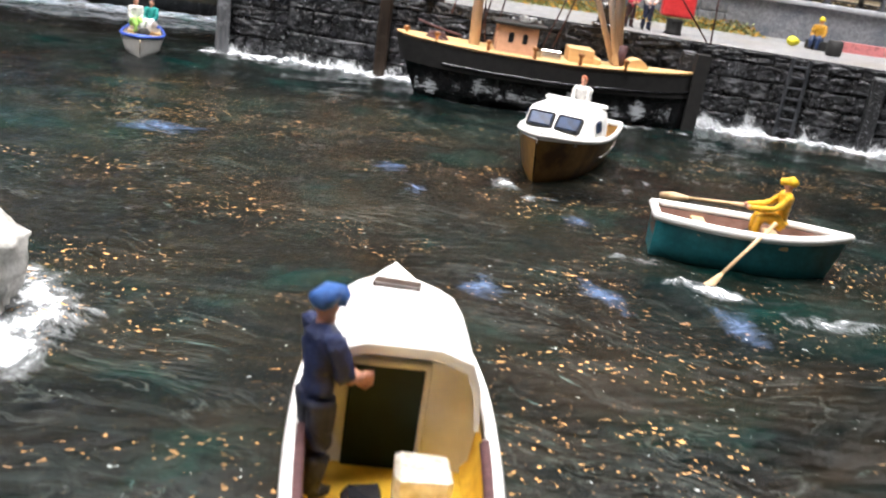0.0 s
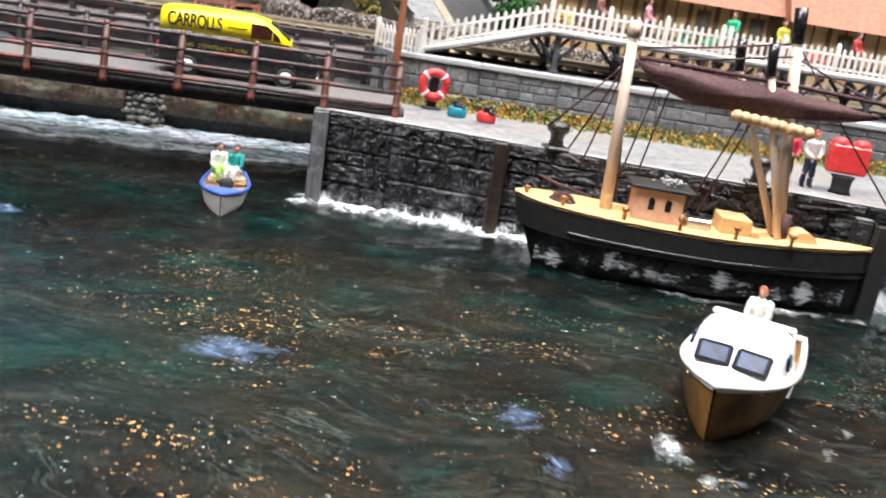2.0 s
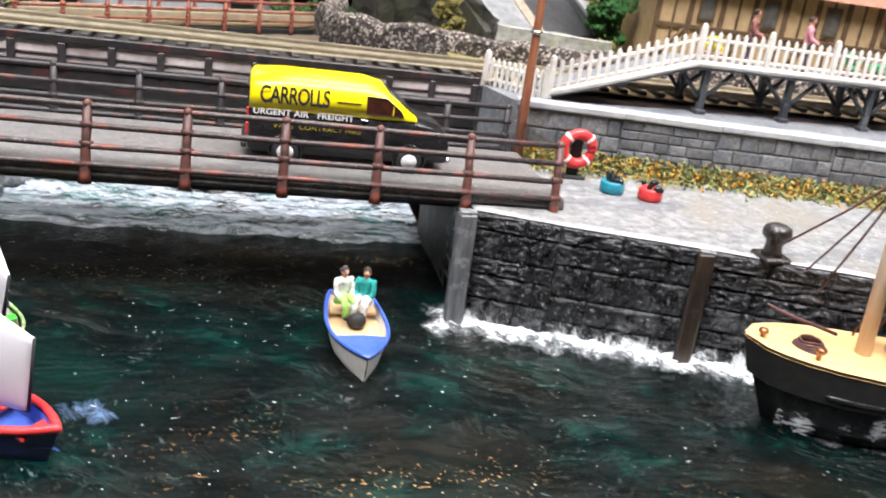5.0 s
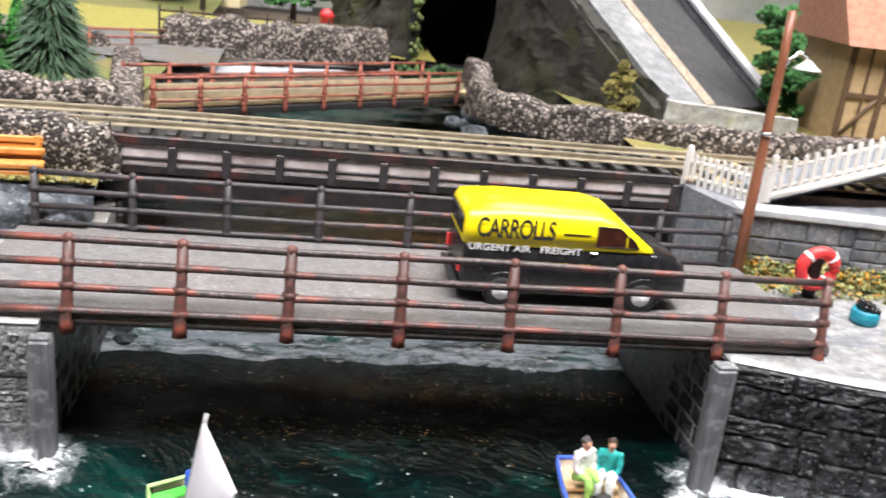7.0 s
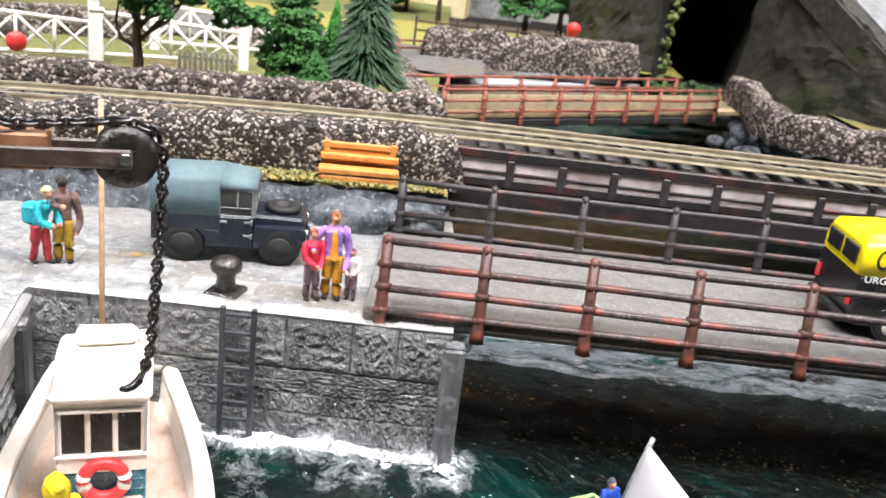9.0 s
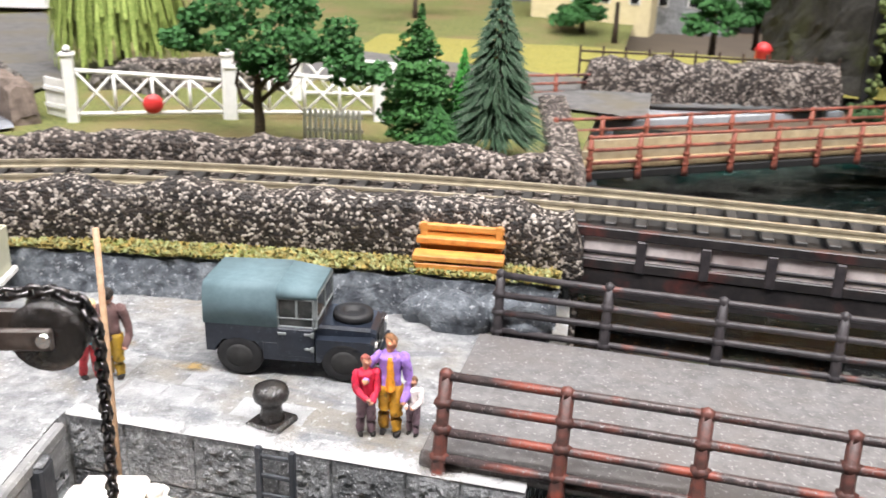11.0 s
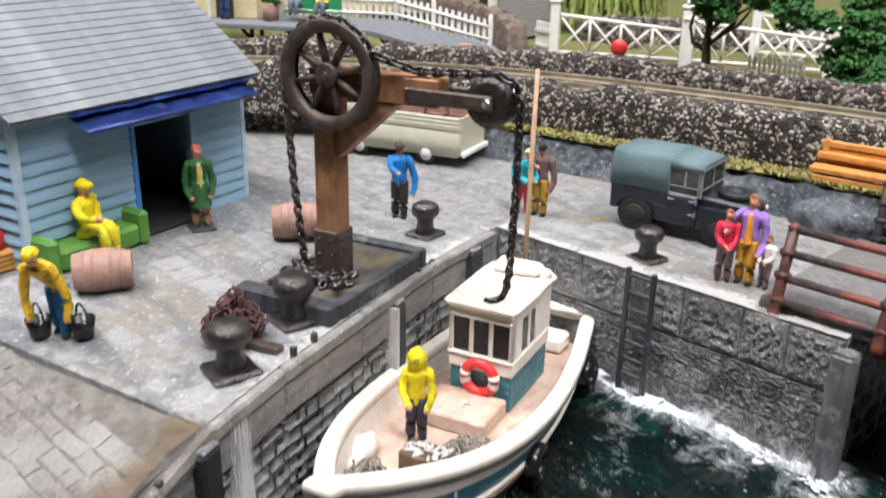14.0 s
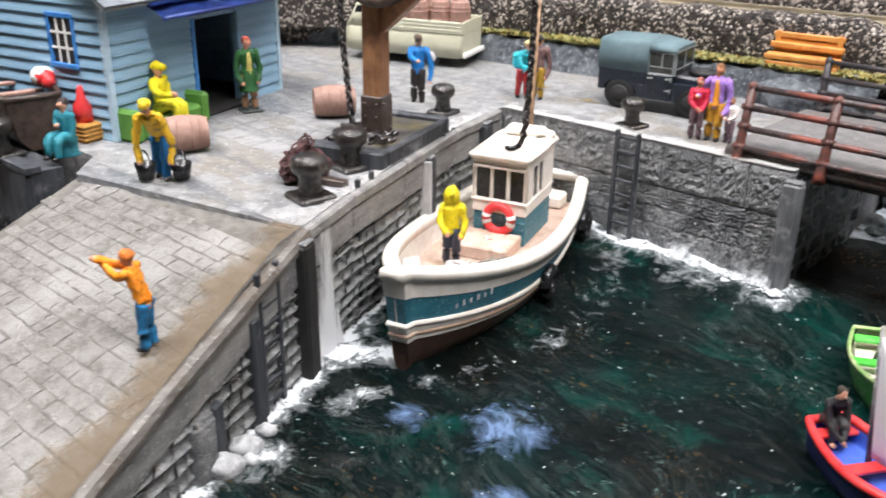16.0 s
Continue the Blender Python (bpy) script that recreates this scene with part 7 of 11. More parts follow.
# ---- two small sailing dinghies ----
def dinghy(x, y, rz, hull_m, rim_m, thwart_m, in_m, label, rig, rim_r, up=0.0):
    """An open boat with a stiff spritsail; rig holds mast foot, mast head, tack, throat, peak and clew in the harbour's own places."""
    t = thing("sailing_dinghy", x, y, up, rz, label, "boat", "sailing dinghies")
    back = xf(x, y, up, 0, 0, rz).inverted()
    foot, head, tack, throat, peak, clew = (back @ Vector(p) for p in rig)
    S = hull_form(33, 14.4, 6.0, 0.62, 2.0, 2.0, 18)
    bm = B(); shell(bm, S, -3, 0.0, 1.0, 0, 0.6, 4)
    part("hull", bm, hull_m, t)
    bm = B(); rim(bm, S, rim_r, 0.2, 0.2)
    part("gunwale", bm, rim_m, t)
    bm = B(); deck_sheet(bm, S, 3.0, 1.0); shell(bm, S, 2, 0.2, 0.95, 1.2, 0.85, 2)
    part("inside", bm, in_m, t)
    for xx in (-13.5, -2, 10):
        half = 4.4 if xx < -10 else 6.4 if xx < 5 else 4.2
        bm = B(); box(bm, xx - 1.4, -half, 4.9, xx + 1.4, half, 5.8, 0.2)
        part("thwart", bm, thwart_m, t)
    bm = B(); rod(bm, foot, head, 0.6, 0.5, 8)
    part("mast", bm, GREY, t, "thin grey mast")
    bm = B(); rod(bm, tack + Vector((0, 0, 1.5)), clew, 0.35, 0.3, 6); rod(bm, clew, peak, 0.4, 0.35, 6)
    part("sprit", bm, BLACK_MATT, t, "thin dark spar along the sail's edge")
    bm = B()
    n = 10
    vs = []
    nrm = (peak - tack).cross(throat - tack).normalized()
    for side in (1, -1):
        for j in range(n + 1):
            for i in range(n + 1):
                u, v = i / n, j / n
                p = tack.lerp(clew, u).lerp(throat.lerp(peak, u), v)
                thick = 0.7 * min(1.0, 0.35 + 5 * min(u, 1 - u, v, 1 - v))
                vs.append(bm.verts.new(p + nrm * (side * thick + 1.3 * math.sin(u * math.pi) * math.sin(v * math.pi))))
    row, per = n + 1, (n + 1) ** 2
    for k in (0, per):
        for j in range(n):
            for i in range(n):
                a = k + j * row + i
                bm.faces.new((vs[a], vs[a + 1], vs[a + row + 1], vs[a + row])).smooth = True
    edge = [i for i in range(row)] + [j * row + n for j in range(1, row)] + [n * row + i for i in range(n - 1, -1, -1)] + [j * row for j in range(n - 1, 0, -1)]
    for a, b in zip(edge, edge[1:] + edge[:1]):
        bm.faces.new((vs[a], vs[b], vs[per + b], vs[per + a])).smooth = True
    part("sail", bm, SAIL, t, "stiff white sail")
    return t


IVORY_IN = mat("ivory_boat_inside", (0.62, 0.58, 0.46), (0.78, 0.75, 0.62), 3, 0.5, 0.4, 0.2, stain=(0.45, 0.4, 0.28), stain_size=6)
WORN_GREEN = mat("worn_green_rim", (0.12, 0.3, 0.06), (0.5, 0.55, 0.3), 2.2, 0.45, 0.4, 0.2)
dinghy(-121.6, -33.0, 298, mat("deep_green_hull", (0.012, 0.07, 0.015), (0.03, 0.16, 0.03), 3, 0.3, 0.4, wear=(0.35, 0.4, 0.3)), WORN_GREEN, GREEN, IVORY_IN, "bright green sailing dinghy with a white sail",
       ((-125.6, -29.4, 3), (-120.2, -32.0, 33), (-124.6, -30.2, 9), (-120.6, -32.2, 31.2), (-112.9, -50.0, 27.6), (-115.2, -48.0, 15)), 0.5, 1.6)
dinghy(-110.4, -71.6, 324, mat("navy_hull", (0.01, 0.015, 0.06), (0.02, 0.03, 0.12), 3, 0.35, 0.2), BELT_RED, BELT_RED, BLUE_BOAT, "red and blue sailing dinghy with a white sail",
       ((-113.2, -68.2, 3), (-116.4, -67.0, 32.6), (-113.0, -68.4, 7), (-116.2, -67.2, 31.0), (-102.8, -74.0, 25), (-104.4, -73.6, 8)), 0.95, 0.8)
figurine(-123.4, -62.3, 4.4, 318, 16.5, (0.015, 0.016, 0.017), (0.02, 0.02, 0.02), pose_kind="sit", label="seated figure in black in the dinghy", arms=((0.5, -0.35, 0.35), (0.5, -0.35, 0.35)), shoes=(0.6, 0.3, 0.2), lean=0.12)
figurine(-123.2, -20.8, 5.2, 296, 14.5, (0.02, 0.08, 0.5), (0.02, 0.03, 0.1), hair=(0.06, 0.06, 0.08), pose_kind="sit", label="seated figure in a blue jersey in the green dinghy")

# ---- the white rock at the water's edge ----
bm = B(); ball(bm, (-42.5, -274.5, 5.0), 8.8, 4, (1.15, 1.0, 1.25)); rough(bm, 4.0, 6.5); rough(bm, 1.6, 2.6)
solid("rock", bm, mat("bleached_rock", (0.35, 0.34, 0.3), (0.75, 0.74, 0.7), 3, 0.6, 0.8, 0.5, stain=(0.12, 0.12, 0.11), stain_size=9), "bleached white rock standing in the water", "rock")

# ---- the crane ----
crane = thing("quay_crane", -252.5, -60.4, Q, 17, "timber quay crane with a spoked iron wheel and chain", "crane")
bm = B(); box(bm, -2.7, -2.7, 0, 2.7, 2.7, 47, 0.3)
part("post", bm, TIMBER, crane, "square brown timber post")
bm = B(); box(bm, -3.2, -3.2, 4.0, 3.2, 3.2, 15, 0.3)
shoe = part("iron_shoe", bm, IRON_BROWN, crane, "riveted iron shoe")
rv = B(); ball(rv, (0, 0, 0), 0.42, 1)
rivet = to_mesh("rivet", rv, IRON_BROWN)
for a in (-1.7, 1.7):
    for z in (6.0, 9.5, 13.0):
        for x, y in ((a, -3.2), (3.2, a)):
            piece("rivet", rivet, shoe, x, y, z)
bm = B(); box(bm, -3.5, -2.6, 45.0, 27, 2.6, 50.6, 0.3)
part("jib", bm, TIMBER, crane, "heavy timber jib")
bm = B(); box(bm, 0, -2.2, -2.0, 19.5, 2.2, 2.0, 0.3)
ob = part("brace", bm, TIMBER, crane, "diagonal timber brace")
ob.matrix_local = pose(1.5 * MM, 0, 33 * MM, 0, -42, 0)
for s in (-1, 1):
    bm = B(); box(bm, 20, s * 3.0 - 0.5, 45.8, 39, s * 3.0 + 0.5, 48.8, 0.3)
    part("cheek_plate", bm, IRON_BROWN, crane, "iron cheek plate")
bm = B(); lathe(bm, [(3.6, -2.6), (4.9, -2.4), (4.6, -1.7), (3.4, -0.6), (3.4, 0.6), (4.6, 1.7), (4.9, 2.4), (3.6, 2.6)], 20, xf(38.0, 0, 47.4, 90))
part("sheave", bm, BOLLARD, crane, "dark grooved sheave")
bm = B(); rod(bm, (38.0, -4.0, 47.4), (38.0, 4.0, 47.4), 0.9)
part("sheave_pin", bm, CHROME, crane)
# spoked wheel on the near side of the post
wx, wy, wz, WR = 3.2, -4.6, 49.8, 11.3
wh = B()
lathe(wh, [(WR - 2.7, -1.5), (WR - 0.4, -1.6), (WR, -1.3), (WR - 0.9, -0.5), (WR - 0.9, 0.5), (WR, 1.3), (WR - 0.4, 1.6), (WR - 2.7, 1.5), (WR - 2.9, 0)], 36, xf(0, 0, 0, 90))
# hollow the rim: turned profile is closed by its inner face
bmesh.ops.delete(wh, geom=[f for f in wh.faces if len(f.verts) > 4], context="FACES")
wheel_ob = part("wheel", wh, IRON_BROWN, crane, "large brown iron wheel")
wheel_ob.matrix_local = pose(wx * MM, wy * MM, wz * MM, 0, 0, 2)
for k in range(8):
    a = k * math.pi / 4 + 0.25
    bm = B(); tube(bm, [(1.5 * math.cos(a), 0, 1.5 * math.sin(a)), ((WR - 2.2) * math.cos(a), 0, (WR - 2.2) * math.sin(a))], [0.95, 0.65], 6)
    part("spoke", bm, IRON_BROWN, wheel_ob)
bm = B(); lathe(bm, [(2.4, -1.9), (2.6, -1.2), (2.6, 1.2), (2.4, 1.9)], 16, xf(0, 0, 0, 90)); rod(bm, (0, -2.6, 0), (0, 6, 0), 0.9)
part("hub", bm, IRON_BROWN, wheel_ob)
# chain over the wheel, along the jib, over the sheave and down; the other end falls to a heap
bm = B()
arc = [(wx + WR * 0.99 * math.cos(a), wy + WR * 0.035 * math.cos(a), wz + WR * math.sin(a)) for a in [math.pi, 2.8, 2.4, 2.0, 1.57, 1.2, 0.8, 0.45]]
chain(bm, [(wx - WR + 2.5, wy + 1.5, 5), (wx - WR + 0.6, wy + 0.8, 26)] + arc + [(22, -1.5, 51.8), (33, 0, 52.2), (38, 0, 52.8), (42.0, 0, 51.2), (43.5, 0, 47.4), (42.8, 1.5, 30), (41.6, 3.0, 12), (40.2, 4.5, 6.0)], 2.3, 0.42)
part("chain", bm, CHAIN, crane, "blackened steel chain")
bm = B(); tube(bm, [(40.2, 4.5, 6.4), (39.6, 4.4, 5.0), (38.6, 3.6, 4.4), (37.6, 2.8, 4.3), (36.8, 2.0, 4.8)], [0.6, 0.8, 0.8, 0.7, 0.5], 8)
part("hook", bm, BLACK, crane, "heavy black hook")
bm = B()
for k in range(22):
    a, rr = rng.uniform(0, math.tau), rng.uniform(1, 9)
    pts = [(-4 + rr * math.cos(a) + rng.gauss(0, 3), -6 + rr * 0.6 * math.sin(a) + rng.gauss(0, 1.5), 4.2 + rng.uniform(0, 1.0)) for _ in range(2)]
    pts.insert(1, (pts[0][0] + rng.gauss(0, 2.5), pts[0][1] + rng.gauss(0, 2.5), 5.0 + rng.uniform(0, 1.2)))
    chain(bm, pts, 2.3, 0.42)
part("loose_chain", bm, CHAIN, crane, "heap of loose chain")

plinth = thing("crane_plinth", -252.5, -58, Q, 17, "dark slate-grey timber plinth under the crane", "plinth")
bm = B(); box(bm, -12.5, -18.5, -0.4, 9.2, 18.5, 3.6, 0.5)
part("deck", bm, mat("dark_stained_deck", (0.05, 0.045, 0.042), (0.12, 0.11, 0.1), 4, 0.5, 0.7, stain=(0.2, 0.17, 0.06), stain_size=11, stain_at=0.64), plinth)
for a in ((-14, -21.0, -0.4, 10.8, -17.0, 5.0), (-14, 17.5, -0.4, 10.8, 20.5, 5.0), (8.6, -16.9, -0.4, 10.8, 17.4, 4.6)):
    bm = B(); box(bm, *a, 0.5); rough(bm, 0.2, 4)
    part("kerb_beam", bm, PILE, plinth, "dark grey kerb beam")

for x, y, h in ((-264.5, -20, 8.6), (-213.8, 8.5, 8.4), (-244.5, -77.5, 10), (-234.5, -99.5, 10), (-316, -135, 10)):
    bollard(x, y, Q, h)
bollard(84, -28, QR, 9.5)
bollard(152, -52, QR, 9.5)

# ---- ladders on the walls ----
def ladder(x, y, z0, z1, rz, w=7.0, label="dark iron ladder fixed to the quay wall"):
    t = thing("quay_ladder", x, y, z0, rz, label, "ladder", "quay ladders")
    for s in (-1, 1):
        bm = B(); box(bm, s * w / 2 - 0.6, -0.9, 0, s * w / 2 + 0.6, 0.3, z1 - z0, 0.2)
        part("stile", bm, PILE, t)
    r = B(); box(r, -w / 2, -0.6, -0.45, w / 2, 0.1, 0.45, 0.15)
    rm = to_mesh("rung", r, PILE)
    n = int((z1 - z0) / 4.4)
    for k in range(n):
        piece("rung", rm, t, 0, 0, 2.5 + k * 4.4)
    return t


ladder(-208, -2.6, 2, Q + 2.0, 0)
ladder(-232.3, -84.0, 4, Q + 2.5, 288)
ladder(-214.2, -128.0, 1, 33.5, 291)
ladder(-247.6, -36, 6, Q + 1, 288)
ladder(228, -84, 2, QR, -19)
# flat dark fender timbers beside them
for x, y, z1, rz in ((-229.4, -92.5, 24, 288), (-211.4, -133.6, 25, 291), (-206.4, -147, 14, 291)):
    t = thing("fender_timber", x, y, -3, rz, "dark square fender timber on the wall", "timber", "fender timbers")
    bm = B(); box(bm, -1.6, -2.6, 0, 1.6, 0.2, z1 + 3, 0.35); rough(bm, 0.2, 2)
    part("baulk", bm, PILE, t)

# ---- loose things on the quay ----
def barrel(x, y, z, rz, upright=False, label="terracotta-brown barrel lying on the quay", L=12.5, R=4.9):
    bm = B()
    barrel_mesh(bm, L, R, xf(0, 0, R if not upright else L / 2, 0 if upright else 90))
    return solid("barrel", bm, BARREL, label, "barrel", group="barrels", x=x, y=y, z=z, rz=rz)


barrel(-287.0, -98.5, Q, -28)
barrel(-285.5, -46.5, Q, -35)

bm = B(); tangle(bm, 0, 0, 0.6, 210, 5.4, 5.4, 6.0, 0.26, 21)
solid("net_heap", bm, MAROON, "tangled heap of dark brown net on the quay", "net", "stuff", x=-246, y=-91.5, z=Q)
bm = B(); box(bm, -5, -1.2, 0, 5, 1.2, 1.8, 0.3)
solid("plank", bm, IRON_BROWN, "short dark plank beside the net heap", "plank", x=-239, y=-90, z=Q, rz=20)

# ---- the blue shed ----
SX, SY = -307.0, -107.0
shed = thing("boat_shed", SX, SY, Q, 104.4, "pale blue weatherboarded shed with a grey roof and open door", "shed")
# local: x along the front (74), front faces -y, depth +y
SL, SD, EH, RH = 74.0, 62.0, 38.5, 62.0
D0, D1, DH = 34.0, 53.0, 28.5
bm = B()
for a in ((0, 0.6, 0, D0, 2.4, EH), (D1, 0.6, 0, SL, 2.4, EH), (D0, 0.6, DH, D1, 2.4, EH), (0, SD - 1.8, 0, SL, SD, EH), (SL - 2.4, 2.4, 0, SL - 0.6, SD - 1.8, EH), (0.6, 2.4, 0, 2.4, 12, EH), (0.6, 20, 0, 2.4, SD - 1.8, EH), (0.6, 12, 0, 2.4, 20, 20), (0.6, 12, 33, 2.4, 20, EH)):
    box(bm, *a)
for x in (0.8, SL - 2.2):
    prism(bm, [(0, EH - 0.01), (SD, EH - 0.01), (SD / 2, RH)], 0, 1.4, Matrix(((0, 0, 1, x), (1, 0, 0, 0), (0, 1, 0, 0), (0, 0, 0, 1))))
part("wall", bm, SHED_BLUE, shed)
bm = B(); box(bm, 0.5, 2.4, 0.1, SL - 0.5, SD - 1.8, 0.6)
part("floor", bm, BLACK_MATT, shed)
lap = B()
pr = [(0, 0), (-0.95, 0), (-0.35, 3.5), (0, 3.5)]
a = [lap.verts.new((0, y, z)) for y, z in pr]; b = [lap.verts.new((1, y, z)) for y, z in pr]
for k in range(4):
    lap.faces.new((a[k], a[(k + 1) % 4], b[(k + 1) % 4], b[k]))
lap.faces.new(a); lap.faces.new(b[::-1])
lm = to_mesh("board", lap, SHED_BLUE)
z = 0.0
while z < EH - 1:
    spans = [(0, D0), (D1, SL)] if z < DH - 1 else [(0, SL)]
    for x0, x1 in spans:
        piece("board", lm, shed, x0, 0.6, z, x1 - x0, 1, min(1, (EH - z) / 3.5), rng.uniform(-0.6, 0.6))
    # south gable side
    sp = [(0, 11.4), (20.6, SD)] if 18 < z < 32.5 else [(0, SD)]
    for y0, y1 in sp:
        piece("board", lm, shed, 0.7, y1, z, y1 - y0, 1, min(1, (EH - z) / 3.5), 0, 0, -90)
    z += 3.3
while z < RH - 3:
    half = (RH - z - 1) / (RH - EH) * SD / 2
    piece("board", lm, shed, 0.7, SD / 2 + half, z, 2 * half, 1, 1, 0, 0, -90)
    z += 3.3
for x, y in ((-0.4, -0.4), (SL - 1.2, -0.4)):
    bm = B(); box(bm, x, y, 0, x + 1.8, y + 1.8, EH, 0.2)
    part("corner_board", bm, mat("light_blue_trim", (0.35, 0.5, 0.62), (0.48, 0.62, 0.72), 3, 0.55, 0.3), shed)
for x in (D0 - 1.5, D1):
    bm = B(); box(bm, x, -0.6, 0, x + 1.5, 2.6, DH + 0.4, 0.2)
    part("door_jamb", bm, SHED_TRIM if x < D1 else SHED_BLUE, shed)
bm = B(); box(bm, D0 - 1, -3.5, 0.0, D1 + 1, 2, 1.0, 0.2)
part("doorstep", bm, BLACK_MATT, shed)
bm = B(); box(bm, 0.2, 11.2, 19.6, 1.6, 20.8, 33.2, 0.2)
bmesh.ops.delete(bm, geom=[], context="FACES")
win = part("window", bm, mat("black_room", (0.01, 0.01, 0.012), (0.02, 0.02, 0.025), 4, 0.3, 0), shed, "small window with blue frame and white bars")
for a in ((-0.7, 10.6, 18.8, 0.5, 21.4, 20.2), (-0.4, 10.6, 32.4, 0.5, 21.4, 33.8), (-0.4, 10.6, 20.2, 0.5, 11.9, 32.4), (-0.4, 20.1, 20.2, 0.5, 21.4, 32.4)):
    bm = B(); box(bm, *a, 0.2)
    part("frame", bm, SHED_TRIM, win)
for a in ((-0.2, 14.2, 20, 0.15, 14.8, 32.5), (-0.2, 17.2, 20, 0.15, 17.8, 32.5), (-0.2, 11.5, 24, 0.15, 20.5, 24.6), (-0.2, 11.5, 28.2, 0.15, 20.5, 28.8)):
    bm = B(); box(bm, *a)
    part("glazing_bar", bm, WHITE, win)
# roof of lapped boards
slope = math.degrees(math.atan2(RH - EH, SD / 2))
run = math.hypot(RH - EH, SD / 2) + 5
for side in (0, 1):
    bm = B(); box(bm, -3, 0, 0, SL + 3, run, 1.0)
    ob = part("roof", bm, SLATE, shed, "grey boarded roof slope")
    if side == 0:
        ob.matrix_local = pose(0, -4.3 * MM, (EH - 2.7) * MM, slope)
    else:
        ob.matrix_local = pose(SL * MM, (SD + 4.3) * MM, (EH - 2.7) * MM, slope, 0, 180)
    bd = B(); box(bd, -3.2, 0, 0, SL + 3.2, 3.0, 0.6, 0.15)
    bdm = to_mesh("roof_board", bd, SLATE)
    k = 0
    while k * 2.7 < run - 2:
        piece("roof_board", bdm, ob, 0, k * 2.7, 1.0 + 0.15, 1, 1, 1, -5 + rng.uniform(-0.5, 0.5))
        k += 1
bm = B(); box(bm, -3.4, SD / 2 - 1.6, RH + 1.0, SL + 3.4, SD / 2 + 1.6, RH + 2.4, 0.4)
part("ridge", bm, SLATE, shed)
# awning over the door
aw = thing("awning", SX, SY, Q, 104.4, "faded royal blue canvas awning on the shed front", "awning")
bm = B()
grid(bm, 30, 6, lambda u, v: (13 + 58 * u, -0.6 - 8.5 * v, EH - 1.6 - 4.2 * v - 0.35 * math.sin(u * 40) * v + 0.7 * noise.noise(Vector((u * 9, v * 2, 1))) * v))
bmesh.ops.solidify(bm, geom=bm.faces[:], thickness=0.5)
rough(bm, 0.35, 2.2)
part("canopy", bm, AWNING, aw)
bm = B()
grid(bm, 40, 4, lambda u, v: (12 + 60 * u, -1.0 - 5.2 * v + 0.5 * noise.noise(Vector((u * 14, 3, 2))), EH - 0.7 - 2.0 * v + 0.5 * noise.noise(Vector((u * 12, v * 2, 6)))))
bmesh.ops.solidify(bm, geom=bm.faces[:], thickness=0.6)
rough(bm, 0.35, 2.0)
part("folded_valance", bm, AWNING, aw, "rumpled upper fold of blue canvas")
bm = B(); box(bm, 11, -2.2, EH - 2.6, 72, 0.4, EH + 0.2, 0.3)
part("head_board", bm, SHED_TRIM, aw, "blue head board")
bm = B(); tube(bm, [(13, -9.2, EH - 6.0), (71, -9.2, EH - 6.0)], 0.6, 8)
part("front_rod", bm, AWNING, aw)

# ---- things and figures about the shed ----
sofa = thing("sofa", -309.5, -91.5, Q, 14.4, "green armchair-like sofa against the shed front", "sofa")
sofa.matrix_world = sofa.matrix_world @ Matrix.Diagonal((1.1, 1.18, 1.08, 1))
GREEN_SOFA = mat("sofa_green", (0.07, 0.2, 0.03), (0.12, 0.29, 0.05), 3, 0.6, 0.3)
for nm, a in (("seat", (-4, -10, 0.4, 5.0, 10, 5.5)), ("backrest", (-6.5, -11, 0.4, -3.5, 11, 13)), ("armrest", (-5, -12.5, 0, 5.4, -10, 8.4)), ("armrest", (-5, 10, 0, 5.4, 12.5, 8.4))):
    bm = B(); box(bm, *a, 0.9)
    part(nm, bm, GREEN_SOFA, sofa)
figurine(-308, -92, Q + 1.7, 25, 25, (0.78, 0.66, 0.01), (0.7, 0.62, 0.02), hat=(0.8, 0.68, 0.01), pose_kind="sit", label="figure in yellow oilskins sitting on the green sofa", arms=((0.6, 0.2, 0.75), (0.3, -0.3, 0.5)))
figurine(-271.5, -114.8, Q, -48, 21.5, (0.76, 0.46, 0.02), (0.01, 0.14, 0.36), hat=(0.78, 0.55, 0.02), pose_kind="walk", label="figure in yellow jersey carrying two buckets", lean=0.3, arms=((-0.1, 0.2, 0.16), (-0.1, 0.2, 0.16)))
for x, y in ((-272.4, -119.0), (-266.6, -112.8)):
    t = thing("bucket", x, y, Q + 0.05, 0, "black bucket carried by the figure", "bucket", "buckets")
    bm = B(); lathe(bm, [(1.9, 0.6), (2.6, 4.6), (2.4, 4.6), (1.8, 1.4)], 14)
    part("pail", bm, BLACK, t)
    bm = B(); tube(bm, [(2.5 * math.cos(a), 0, 4.5 + 3.2 * math.sin(a)) for a in (0, 0.5, 1.0, 1.57, 2.1, 2.6, math.pi)], 0.25, 5)
    part("bail", bm, BLACK, t)
figurine(-309, -60.5, Q + 0.3, -20, 22.5, (0.012, 0.09, 0.02), (0.4, 0.22, 0.12), label="figure in a long green coat over a yellow dress", coat=True, front=(0.5, 0.42, 0.12), hair=(0.45, 0.08, 0.05), stand=True, skin=(0.55, 0.25, 0.18), arms=((0.2, 0.0, 0.35), (0.2, 0.0, 0.35)), shoes=(0.05, 0.06, 0.055))
figurine(-280.2, -14.8, Q, -55, 21.5, (0.005, 0.17, 0.5), (0.025, 0.02, 0.018), hat=(0.08, 0.05, 0.035), label="figure in bright blue jacket and dark trousers on the quay", arms=((0.55, -0.5, 0.72), (0.1, 0.25, 0.25)))
figurine(-259.5, 14.0, Q, -25, 19.5, (0.02, 0.42, 0.5), (0.45, 0.035, 0.045), hair=(0.75, 0.6, 0.3), label="walking figure with turquoise rucksack and red trousers", pose_kind="walk", lean=0.12)
